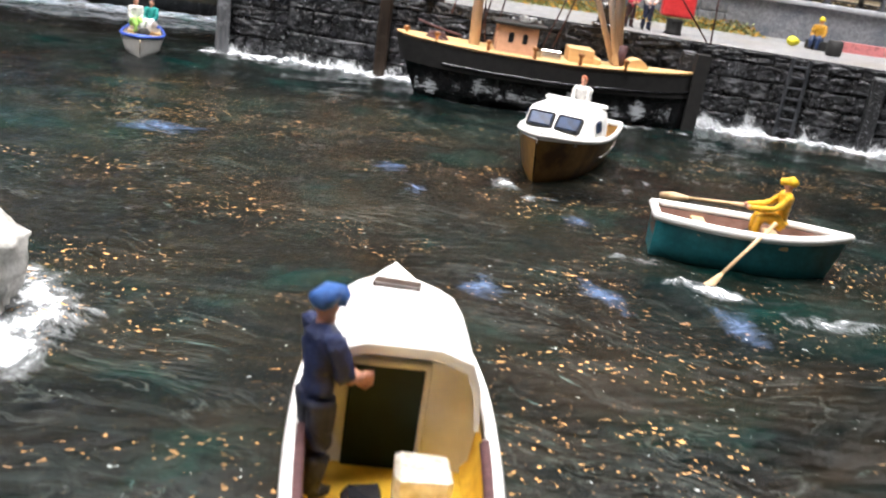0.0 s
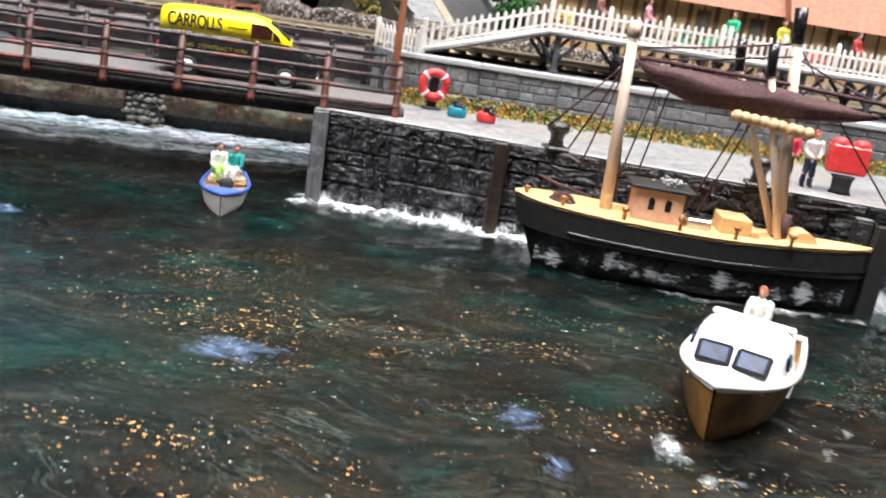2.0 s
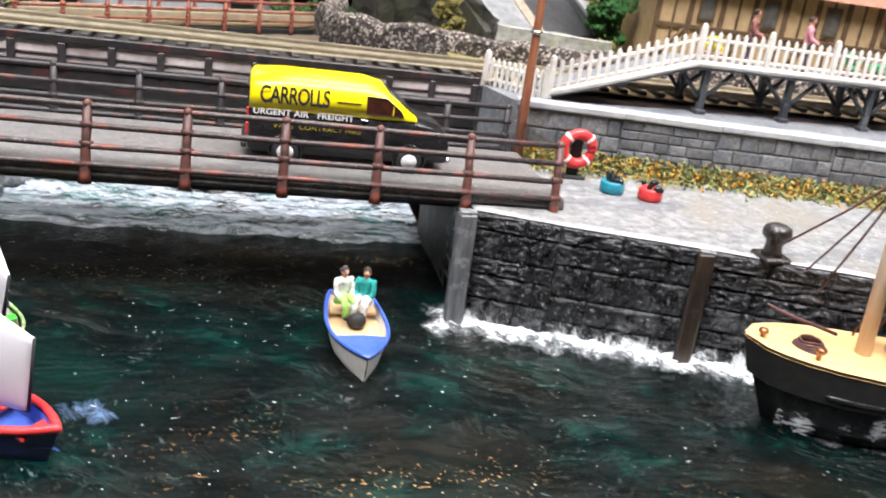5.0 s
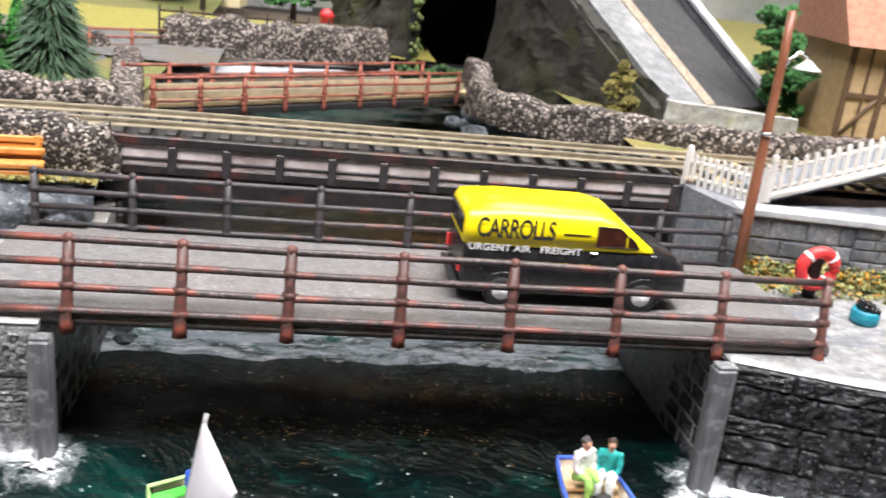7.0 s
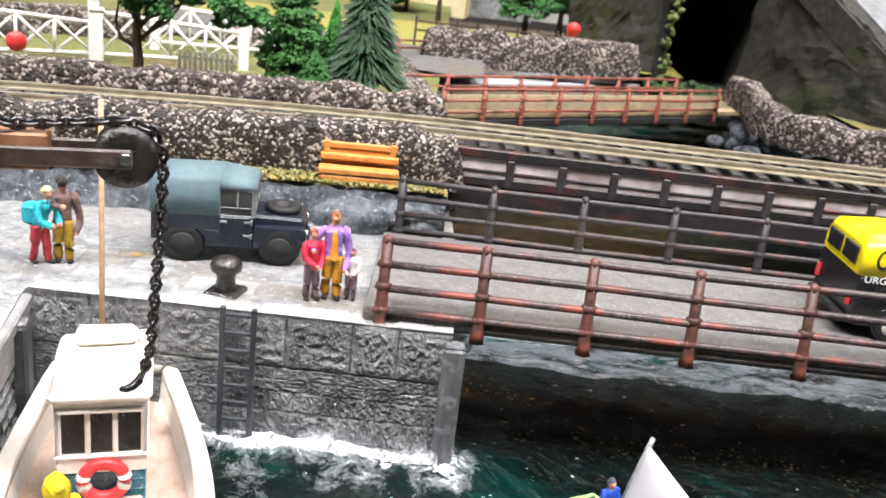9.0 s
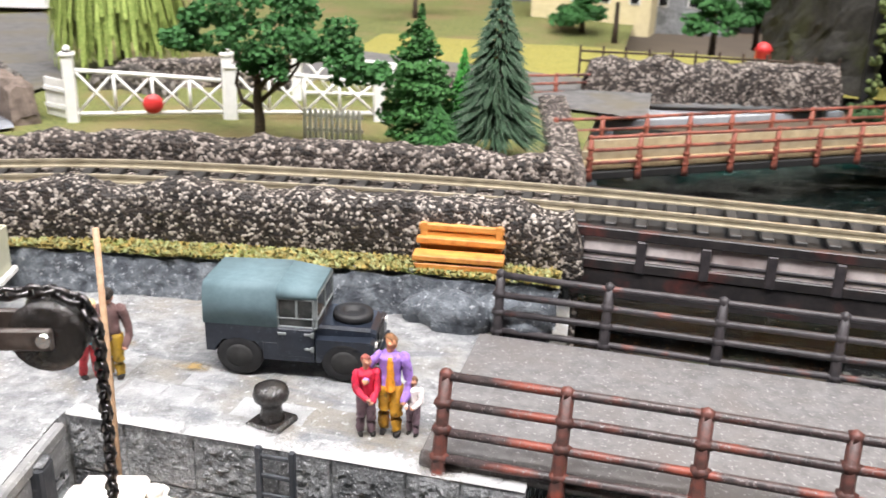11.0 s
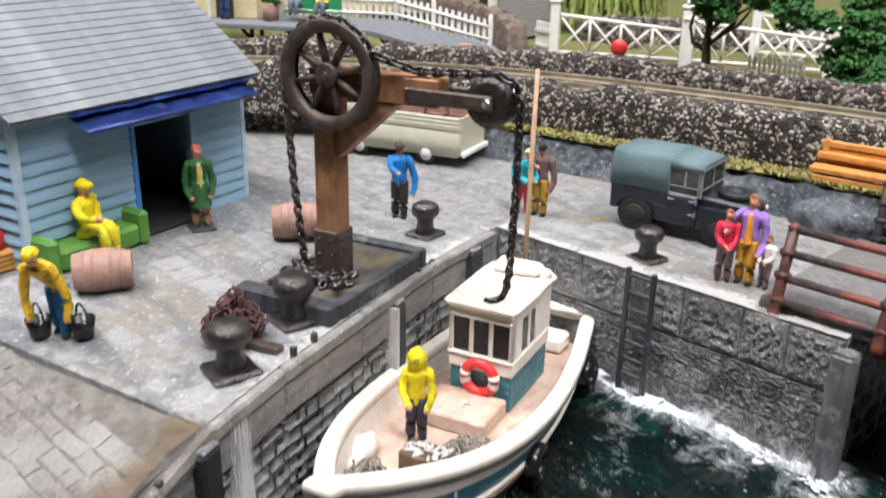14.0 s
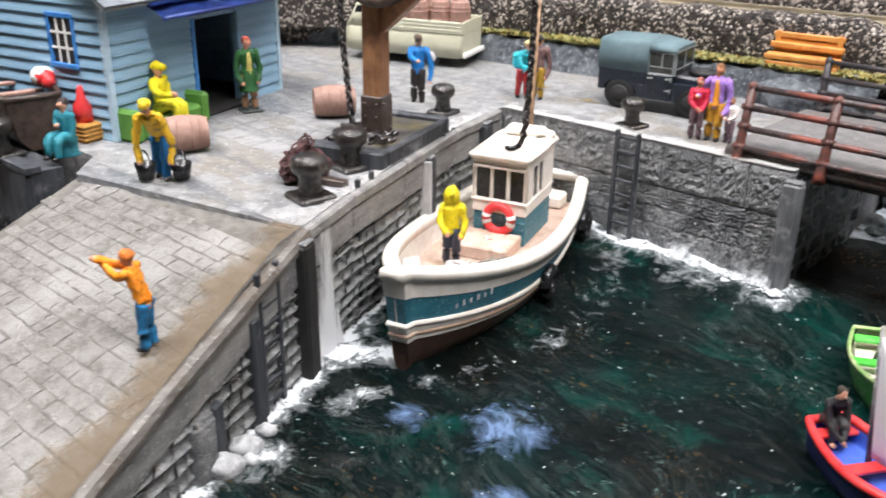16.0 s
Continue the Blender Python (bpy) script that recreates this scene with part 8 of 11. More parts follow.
bm = B(); box(bm, -1.8, -2.0, -2.6, 1.6, 2.0, 2.6, 0.9)
solid("rucksack", bm, paint(0.02, 0.42, 0.52), "turquoise rucksack on the walker's back", "rucksack", x=-261.2, y=14.0, z=Q + 12.4, rz=-25)
figurine(-254.8, 16.2, Q, -70, 21.0, (0.16, 0.09, 0.085), (0.4, 0.24, 0.02), hat=(0.02, 0.015, 0.012), label="figure in brown top and mustard trousers", arms=((0.5, -0.4, 0.8), (0.1, 0.1, 0.3)))
figurine(-189.8, 12.5, Q, -80, 21.8, (0.36, 0.2, 0.62), (0.55, 0.27, 0.02), label="figure in lilac jacket, orange shirt and mustard trousers", hair=(0.22, 0.1, 0.04), front=(0.75, 0.3, 0.02), arms=((0.25, 0.35, 0.6), (0.15, 0.05, 0.3)), skin=(0.65, 0.3, 0.16))
figurine(-194.3, 10.5, Q, -60, 17.6, (0.6, 0.02, 0.06), (0.16, 0.1, 0.12), label="figure in red jacket and dark trousers", hair=(0.3, 0.08, 0.06), arms=((0.4, -0.3, 0.55), (0.4, -0.3, 0.5)))
figurine(-185.2, 13.2, Q, -95, 13.0, (0.75, 0.68, 0.66), (0.2, 0.13, 0.16), label="child figure in a white top", hair=(0.16, 0.08, 0.04))
figurine(-215.2, -154.2, ramp_z(-154.2) + 0.1, 215, 19.4, (0.85, 0.26, 0.01), (0.01, 0.16, 0.36), hair=(0.7, 0.2, 0.03), label="figure in an orange jersey holding both arms out on the slipway", lean=0.1, arms=((0.6, -0.55, 1.05), (0.6, -0.45, 1.0)))
# seated group and boat by the basin
figurine(-302.5, -123, Q + 1.0, -70, 20.5, (0.02, 0.2, 0.26), (0.02, 0.22, 0.28), hair=(0.03, 0.02, 0.02), pose_kind="sit", coat=True, label="seated figure in a long teal dress", arms=((0.3, -0.4, 0.75), (0.3, -0.3, 0.4)))
bm = B(); lathe(bm, [(2.4, 0), (2.8, 0.5), (2.8, 5.2), (2.4, 5.6)], 14)
solid("stool", bm, BARREL, "round brown tub used as a stool", "stool", x=-307.2, y=-123.0, z=Q)
bm = B(); box(bm, -4.2, -3.2, 0, 4.2, 3.2, 5.0, 0.4)
for k in range(4):
    box(bm, -4.4, -3.4, 0.6 + k * 1.2, 4.4, 3.4, 1.2 + k * 1.2, 0.15)
solid("wicker_basket", bm, mat("wicker", (0.36, 0.17, 0.03), (0.55, 0.28, 0.06), 1, 0.6, 0.8), "woven orange-brown basket beside the shed", "basket", x=-316, y=-111.5, z=Q, rz=10)
bm = B(); lathe(bm, [(2.6, 0), (2.6, 4.2), (1.2, 6.5), (0.8, 9.5), (0.4, 10.0)], 14); tube(bm, [(-2.6, 0, 3.5), (-2.5, 0, 6), (0, 0, 8)], 0.4, 5)
solid("red_can", bm, BELT_RED, "red oil can standing on the basket", "can", x=-316.5, y=-111, z=Q + 5.0)
ob_boat = thing("old_boat", -342, -120.5, Q, 172, "old dark brown rowing boat hauled out on the quay", "boat")
O = hull_form(54, 20, 13.5, 0.7, 2.0, 2.1, 18)
for f0, f1 in ((0, 0.55), (0.55, 0.8), (0.8, 1.0)):
    bm = B(); shell(bm, O, 0, f0, f1, -0.25 if f0 == 0.55 else 0, 0.62, 3)
    part("strake", bm, IRON_BROWN, ob_boat)
bm = B(); rim(bm, O, 0.8, 0.2, 0.2)
part("gunwale", bm, IRON_BROWN, ob_boat)
bm = B(); deck_sheet(bm, O, 8, 1.2)
part("floor", bm, BLACK_MATT, ob_boat)
for x in (-10, 4, 14):
    bm = B(); box(bm, x - 1.4, -7.5, 11.4, x + 1.4, 7.5, 12.4, 0.2)
    part("thwart", bm, BARREL, ob_boat)
bm = B(); box(bm, -322, -137, Q - 0.3, -298, -133, Q + 1.2)
solid("quay_beam", bm, PILE, "dark squared beam along the basin edge", "beam")
bm = B(); ball(bm, (0, 0, 3), 3.2, 2, (1.3, 1, 0.9)); ball(bm, (3.2, 0, 2.2), 2.0, 2); rough(bm, 0.4, 1.5)
for i, f in enumerate(bm.faces):
    f.material_index = 1 if f.calc_center_median().x > 2 else (2 if f.calc_center_median().z < 2 else 0)
solid("cloth_bundle", bm, [WHITE, BELT_RED, BLACK_MATT], "white, red and black bundle lying on the old boat", "bundle", x=-329, y=-115, z=Q + 13)

# basin wall
bw = quay_block("basin_wall", [(-299, -137), (-297.5, -127.5), (-420, -122), (-420, -131)], 0, Q - 0.15, PILE, "dark timber-faced wall of the side basin")
wall_face("block", bw, kit_dark, (-420, -131.4), (-299, -137.4), 0, 20, 4.0, 7.5, 1.2, 0.4, 90)

# ---- right quay things ----
belt_stand = thing("lifebelt_post", 47.0, 41.0, QR, -90, "red lifebelt with white bands on a dark stand", "lifebelt")
lifebelt(belt_stand, (0, 0, 10.5), 5.2, 1.9)
bm = B(); box(bm, -2.2, -2.0, -0.3, -0.8, 2.0, 15.0, 0.3); box(bm, -3, -4, -0.3, 2, 4, 1.0, 0.3)
part("stand", bm, BLACK_MATT, belt_stand)
CANBLUE = mat("blue_green_enamel", (0.01, 0.16, 0.24), (0.02, 0.28, 0.36), 2, 0.35, 0.4)
for nm, x, y, m, lab in (("crab_pot", 56.0, 27.0, CANBLUE, "teal tub holding dark crab pots"), ("crab_pot", 67.5, 21.5, BELT_RED, "red tub holding dark crab pots")):
    t = thing(nm, x, y, QR, rng.uniform(0, 90), lab, "tub", "quay tubs")
    bm = B(); lathe(bm, [(3.6, -0.2), (4.1, 1.0), (4.0, 3.6), (3.5, 4.2), (3.3, 3.4)], 16)
    part("tub", bm, m, t)
    for k in range(9):
        bm = B(); ball(bm, (rng.gauss(0, 1.6), rng.gauss(0, 1.6), 4.0 + rng.uniform(0, 2.4)), rng.uniform(0.9, 1.5), 1); rough(bm, 0.2, 1.0)
        part("pot", bm, BLACK, t, "black pot")

# the street lamp
lampp = thing("street_lamp", 31.5, 58.5, QR + 1.5, 0, "rust-brown street lamp with a swan-neck white lamp", "street lamp")
bm = B(); tube(bm, [(0, 0, -1), (-0.2, 0.5, 20), (0.0, 1.4, 44), (0.2, 2.2, 66), (0.0, 2.6, 80)], [1.9, 1.7, 1.45, 1.3, 1.2], 10)
part("column", bm, mat("red_brown_column", (0.2, 0.07, 0.035), (0.33, 0.13, 0.07), 3, 0.4, 0.3, stretch=(1, 1, 0.2)), lampp, "glossy red-brown column")
bm = B(); lathe(bm, [(2.0, 0), (2.2, 0.6), (2.0, 1.3)], 12, xf(0.0, 1.4, 43.5))
part("collar", bm, CHROME, lampp, "bright collar")
bm = B(); tube(bm, [(0.5, 2.5, 62), (2.2, 2.6, 66), (5, 2.4, 68.5), (7.5, 2.2, 68.0), (8.2, 2.2, 66)], 0.55, 8)
part("swan_neck", bm, CHROME, lampp)
bm = B(); lathe(bm, [(0.9, 66.5), (2.0, 65.4), (4.2, 64.0), (4.0, 63.8), (1.4, 64.6)], 18, xf(8.3, 2.2, 0))
part("shade", bm, WHITE, lampp, "white enamel shade")
bm = B(); ball(bm, (8.3, 2.2, 64.4), 1.1, 2)
part("bulb", bm, CHROME, lampp)

# flowers and weeds at the foot of the rubble wall
def clumps(name, n, place, size, mats, label, seed, category="plants"):
    r = random.Random(seed)
    bm = B()
    for _ in range(n):
        c = Vector(place(r))
        k = r.choices(range(len(mats)), [4] + [3] * (len(mats) - 1))[0] if len(mats) > 1 else 0
        n0 = len(bm.faces)
        for j in range(3):
            a, s = r.uniform(0, math.tau), size * r.uniform(0.6, 1.3)
            d = Vector((math.cos(a), math.sin(a), r.uniform(0.4, 1.4))).normalized() * s
            w = d.cross(Vector((0, 0, 1))).normalized() * s * 0.35
            vs = [bm.verts.new(p) for p in (c - w * 0.4, c + d * 0.6 + w, c + d * 1.25, c + d * 0.6 - w)]
            bm.faces.new(vs)
        bm.faces.ensure_lookup_table()
        for f in bm.faces[n0:]:
            f.material_index = k
    return solid(name, bm, mats, label, category, "stuff")


def weed_place(r):
    x = 34 + 240 * r.random() ** 1.2
    yb = along(BW, (x - 31) * 1.012)[1]
    d = abs(r.gauss(0, 6.5))
    return x, yb - 1.5 - d, QR + r.uniform(0, 5.5) * max(0, 1 - d / 12)


clumps("flower_verge", 8200, weed_place, 1.15, [VERGE, FLOWER, GRASS, LEAF_OLIVE], "verge of weeds and orange flowers along the rubble wall", 3)
# figures and goods further along the far quay
figurine(177, -41, QR, -100, 21, (0.55, 0.5, 0.48), (0.015, 0.025, 0.06), hair=(0.35, 0.06, 0.04), label="figure in grey top and navy trousers on the far quay")
figurine(171, -36, QR, -90, 20, (0.5, 0.02, 0.05), (0.05, 0.02, 0.02), label="figure in red on the far quay")
rk = thing("kiosk_bin", 188, -46, QR, -20, "red heart-topped box standing on a dark bollard", "box")
bm = B(); lathe(bm, [(4.2, 0), (3.4, 1.5), (3.6, 5.5), (4.4, 6.5)], 14)
part("base", bm, BLACK_MATT, rk)
bm = B(); box(bm, -7.0, -3.2, 7.5, 7.0, 3.2, 18, 0.8); ball(bm, (-3.6, 0, 18), 3.4, 2, (1, 0.9, 0.7)); ball(bm, (3.6, 0, 18), 3.4, 2, (1, 0.9, 0.7))
part("red_box", bm, BELT_RED, rk, "bright red box")
figurine(277, -24, QR, -140, 21, (0.5, 0.25, 0.01), (0.01, 0.03, 0.09), hat=(0.75, 0.6, 0.02), pose_kind="sit", label="sitting figure in ochre coat and yellow hat")
bm = B(); box(bm, -3.4, -4.5, 0, 3.4, 4.5, 4.4, 0.4)
solid("crate", bm, BLACK_MATT, "dark crate used as a seat on the far quay", "crate", x=277, y=-24, z=QR)
bm = B(); ball(bm, (0, 0, 2.2), 3.2, 2, (1, 1, 0.7)); rough(bm, 0.6, 2)
solid("sack", bm, paint(0.7, 0.62, 0.02), "small yellow sack on the far quay", "sack", x=268, y=-18, z=QR)
bm = B(); lathe(bm, [(3.2, 0), (3.6, 1), (3.6, 6.5), (3.0, 7)], 14)
solid("black_tub", bm, BLACK_MATT, "black tub at the far quay's edge", "tub", x=267, y=-51, z=QR)
bm = B(); prism(bm, [(-14, -3), (10, -4), (16, 0), (10, 4), (-14, 3)], 0, 5); rough(bm, 0.4, 5)
solid("upturned_dinghy", bm, paint(0.6, 0.2, 0.2), "upturned pale red dinghy on the far quay", "boat", x=312, y=-14, z=QR, rz=-14)
bm = B(); box(bm, -7, -1, 0, 7, 1, 9, 0.3)
solid("notice_board", bm, WHITE, "small white board standing on the far quay", "sign", x=318, y=-46, z=QR, rz=-18)


# ---- splashes along the walls and white boulders at the slip's foot ----
SLIP_ROCK = mat("foam_washed_rock", (0.3, 0.31, 0.32), (0.8, 0.81, 0.82), 3, 0.5, 0.9, 0.6, stain=(0.06, 0.065, 0.07), stain_size=6, stain_at=0.56)


def spray_sheet(line, high, out, strength, seed, lift=0.0):
    """A thin skin of spray that climbs a wall; water lies to the right of the line."""
    tot_ = length(line)
    nx_, nz_ = max(4, int(tot_ / 1.6)), 9
    verts, foam = [], []
    for j_ in range(nz_ + 1):
        for i_ in range(nx_ + 1):
            x, y, h = along(line, min(tot_ - 0.01, tot_ * i_ / nx_))
            v = j_ / nz_
            gust = 0.75 + 0.7 * noise.noise(Vector((x, y, seed)) / 12.0)
            flare = (1 - v) ** 3 * 2.6
            d = out + flare + 0.3 * noise.noise(Vector((x, y, v * 9)) / 2.0)
            verts.append(((x + math.sin(radians(h)) * d) * MM, (y - math.cos(radians(h)) * d) * MM, (lift - 0.2 + high * v) * MM))
            foam.append(strength * gust * (1 - v) ** 0.8 - 0.12 * v)
    row_ = nx_ + 1
    faces = [(j_ * row_ + i_, j_ * row_ + i_ + 1, (j_ + 1) * row_ + i_ + 1, (j_ + 1) * row_ + i_) for j_ in range(nz_) for i_ in range(nx_)]
    me = bpy.data.meshes.new("wall_spray")
    me.from_pydata(verts, [], faces)
    me.attributes.new("foam", "FLOAT", "POINT").data.foreach_set("value", foam)
    me.polygons.foreach_set("use_smooth", [True] * len(faces))
    me.materials.append(SPRAY)
    return tagged(new("wall_spray", me), "white spray and salt streaks on the quay wall", "foam", kind="stuff")


def foam_edge(line, per_mm, reach, seed, lift=0.0):
    """Small lumps of modelled foam where waves break on a wall; water lies to the right of the line."""
    r = random.Random(seed)
    bm = B()
    tot_ = length(line)
    for k in range(int(tot_ * per_mm)):
        x, y, h = along(line, r.uniform(0, tot_ - 0.1))
        gust = max(0.0, 0.45 + 0.9 * noise.noise(Vector((x, y, seed)) / 11.0))
        if gust < 0.25:
            continue
        d = 0.8 + abs(r.gauss(0, reach)) * gust
        nx, ny = math.sin(radians(h)), -math.cos(radians(h))
        ball(bm, (x + nx * d, y + ny * d, 0.35 + lift * max(0, 1 - d / 26) ** 1.4 + r.uniform(-0.3, 0.4)), r.uniform(0.3, 0.8), 1, (2.2, 1.0, 0.5), Matrix.Rotation(radians(h + r.uniform(-50, 50)), 4, "Z"))
    rough(bm, 0.3, 0.8)
    return solid("foam", bm, FOAM, "white foam breaking along the quay wall", "foam", "stuff")


for k, (line, high, out, strength, dense, lift) in enumerate((
        ([(-255, -2.4), (-160, -1.8)], 16, 0.2, 0.5, 1.6, 3.6), ([(-162, -4.0), (-156, -4.0)], 10, 0.1, 0.5, 3, 3.6),
        (RQ[:4], 13, 0.9, 0.68, 2.8, 0), (RQ[3:6], 11, 0.9, 0.64, 2.4, 0), (RQ[:4], 30, 1.1, 0.46, 0, 0), (RQ[3:6], 28, 1.1, 0.42, 0, 0),
        ([(-5, -7.6), (4, -8)], 15, 0.1, 0.55, 3, 0), (LQ[::-1], 8, 1.2, 0.46, 1.6, 0), (RAMP, 10, 1.2, 0.56, 2.2, 0))):
    line = [tuple(p) for p in line]
    spray_sheet(line, high, out, strength, k + 1, lift)
    if dense:
        foam_edge(line, dense, 2.6, k + 1, lift)
for x, y, rr in ((-205.0, -148, 3.4), (-207.2, -141.5, 3.0), (-209.0, -135, 1.8), (-203.5, -143, 1.5)):
    bm = B(); ball(bm, (0, 0, 1.2), rr, 3, (1.0, 1.2, 0.95)); rough(bm, 1.0, 3.0); rough(bm, 0.4, 1.2)
    solid("boulder", bm, SLIP_ROCK, "white foam-covered boulder at the slipway's foot", "boulder", group="slip boulders", x=x, y=y, z=-0.3)

# water running off the wall beside the pile
nu, nv = 10, 26
verts, foam = [], []
for j_ in range(nv + 1):
    for i_ in range(nu + 1):
        u, v = i_ / nu - 0.5, j_ / nv
        wide = 8.0 + 11.0 * (1 - v) ** 3
        outw = 1.7 + 2.6 * (1 - v) ** 3 + 0.7 * (0.25 - u * u) + 0.25 * noise.noise(Vector((u * 8, v * 4, 1)))
        bx, by = -224.6 - 0.37 * u * wide, -104.6 + 0.93 * u * wide - 2.0 * (1 - v) ** 3
        verts.append(((bx + 0.93 * outw) * MM, (by - 0.36 * outw) * MM, (0.2 + 34.6 * v) * MM))
        foam.append(0.5 - 0.9 * u * u + 0.35 * (1 - v) ** 4)
faces = [(j_ * (nu + 1) + i_, j_ * (nu + 1) + i_ + 1, (j_ + 1) * (nu + 1) + i_ + 1, (j_ + 1) * (nu + 1) + i_) for j_ in range(nv) for i_ in range(nu)]
me = bpy.data.meshes.new("wall_runoff")
me.from_pydata(verts, [], faces)
me.attributes.new("foam", "FLOAT", "POINT").data.foreach_set("value", foam)
me.polygons.foreach_set("use_smooth", [True] * len(faces))
me.materials.append(splash_film("grey_runoff", (0.78, 0.79, 0.8), 0.95, 2.4, (1.6, 1.6, 0.1)))
tagged(new("wall_runoff", me), "white stain of water running down the quay wall", "water stain", kind="stuff")

# bleached, worn brink of the quays and of the slip
WORN = splash_film("bleached_wear", (0.52, 0.52, 0.515), 0.8)


SLIP_DUST = splash_film("brown_slip_dust", (0.19, 0.14, 0.085), 0.62, 4.0, (1, 1, 1))


def worn_edge(line, z, width, side, strength, seed, fall=None, m=None):
    tot_ = length(line)
    nx_, nd_ = max(6, int(tot_ / 2.0)), 7
    verts, foam = [], []
    for j_ in range(nd_ + 1):
        for i_ in range(nx_ + 1):
            x, y, h = along(line, min(tot_ - 0.01, tot_ * i_ / nx_))
            d = 0.3 + width * j_ / nd_
            px_, py_ = x - side * math.sin(radians(h)) * d, y + side * math.cos(radians(h)) * d
            verts.append((px_ * MM, py_ * MM, ((fall(py_) + 0.95) if fall else z) * MM))
            foam.append(strength * (1 + 0.35 * noise.noise(Vector((x, y, seed)) / 14)) * (1 - (j_ / nd_) ** 1.5) - 0.2 * (j_ / nd_))
    row_ = nx_ + 1
    me = bpy.data.meshes.new("worn_edge")
    me.from_pydata(verts, [], [(j_ * row_ + i_, j_ * row_ + i_ + 1, (j_ + 1) * row_ + i_ + 1, (j_ + 1) * row_ + i_) for j_ in range(nd_) for i_ in range(nx_)])
    me.attributes.new("foam", "FLOAT", "POINT").data.foreach_set("value", foam)
    me.materials.append(m or WORN)
    tagged(new("worn_edge", me), "pale bleached wear along the quay edge", "wear", kind="stuff")


worn_edge(RQ[:6], QR + 0.25, 11, 1, 0.62, 1)
worn_edge(FQ, Q + 0.62, 17, 1, 0.58, 2)
worn_edge(LQ, Q + 0.62, 12, 1, 0.52, 3)
worn_edge(RAMP, 0, 22, -1, 0.6, 4, ramp_z, SLIP_DUST)
worn_edge([(-292, -121), (-221, -114)], Q + 0.62, 14, 1, 0.42, 5)

# ---- the yellow and black van ----
van = thing("delivery_van", -34.0, 30.9, 37.9, 0, "yellow and black delivery van standing on the bridge", "van")
van.matrix_world = van.matrix_world @ Matrix.Diagonal((0.96, 0.95, 0.88, 1))
VW = 25.5


def loft(bm, rings, cap=True, smooth=True):
    vs = [[bm.verts.new(p) for p in r] for r in rings]
    n = len(vs[0])
    for a, b in zip(vs, vs[1:]):
        for k in range(n):
            bm.faces.new((a[k], a[(k + 1) % n], b[(k + 1) % n], b[k])).smooth = smooth
    if cap:
        bm.faces.new(vs[0][::-1]); bm.faces.new(vs[-1])


def car_ring(x, w, z0, z1, wt=None, rnd=1.4):
    wt = wt if wt is not None else w
    return [(x, -w, z0), (x, -w, z0 + (z1 - z0) * 0.5), (x, -wt, z1 - rnd), (x, -wt + rnd * 0.8, z1), (x, wt - rnd * 0.8, z1), (x, wt, z1 - rnd), (x, w, z0 + (z1 - z0) * 0.5), (x, w, z0)]


W2 = VW / 2
bm = B(); loft(bm, [car_ring(-31, W2 - 0.8, 5, 18.3), car_ring(-30, W2, 4, 18.6), car_ring(18, W2, 4, 18.6), car_ring(22, W2 - 0.1, 4, 18.0), car_ring(28.5, W2 - 0.6, 4.5, 16.6, W2 - 1.4, 2.0), car_ring(31.2, W2 - 1.0, 4.5, 14.6, W2 - 2.0, 2.0), car_ring(32.2, W2 - 1.8, 5.5, 11.5)])
part("lower_body", bm, BLACK, van, "gloss black lower body")
bm = B(); loft(bm, [car_ring(-31.2, W2 - 1.4, 18.3, 26.4, W2 - 2.2), car_ring(-30, W2 - 0.1, 18.3, 28.4, W2 - 1.6, 2.2), car_ring(-20, W2, 18.3, 29.2, W2 - 1.4, 2.4), car_ring(4.5, W2, 18.3, 29.0, W2 - 1.4, 2.4), car_ring(10.5, W2 - 0.1, 18.3, 27.6, W2 - 1.8, 2.2), car_ring(20.8, W2 - 0.3, 18.3, 19.4, W2 - 1.2, 0.5)])
part("upper_body", bm, YELLOW, van, "bright yellow upper body")
CAB_DIM = mat("dim_cab_inside", (0.02, 0.006, 0.004), (0.09, 0.025, 0.014), 3.5, 0.3, 0.1, 0.1)
for s in (-1, 1):
    m = Matrix(((1, 0, 0, 0), (0, 0, -s, s * (W2 - 0.35)), (0, 1, 0, 0), (0, 0, 0, 1)))
    bm = B(); prism(bm, [(4.4, 19.7), (16.4, 19.7), (15.2, 21.6), (10.4, 25.5), (4.4, 25.7)], -0.5, 0.5, m)
    w = part("side_window", bm, CAB_DIM, van, "dark cab side window with a red-brown inside")
    bm = B(); tube(bm, [m @ Vector(p) for p in ((4.4, 19.7, -0.55), (16.4, 19.7, -0.55), (15.2, 21.6, -0.55), (10.4, 25.5, -0.5), (4.4, 25.7, -0.5))], 0.22, 5, closed=True)
    part("window_rubber", bm, BLACK_MATT, w)
    bm = B(); box(bm, 12.6, s * (W2 - 0.1) - 0.3, 19.7, 13.1, s * (W2 - 0.1) + 0.3, 23.4, 0.1)
    part("quarterlight_bar", bm, YELLOW, w)
    bm = B(); box(bm, 3.0, s * W2 - 0.35, 17.0, 5.4, s * W2 + 0.35, 17.8, 0.2)
    part("door_handle", bm, CHROME, van)
bm = B(); loft(bm, [[(11.6, -8.9, 27.0), (11.6, 8.9, 27.0), (11.3, 8.9, 26.4), (11.3, -8.9, 26.4)], [(19.9, -10.0, 20.5), (19.9, 10.0, 20.5), (19.5, 10.0, 19.9), (19.5, -10.0, 19.9)]])
part("windscreen", bm, BLACK, van, "dark windscreen")
for y0, y1 in ((-9.2, -0.8), (0.8, 9.2)):
    bm = B(); box(bm, -31.75, y0, 20.2, -30.9, y1, 25.4, 0.25)
    part("rear_window", bm, BLACK, van, "dark rear door window")
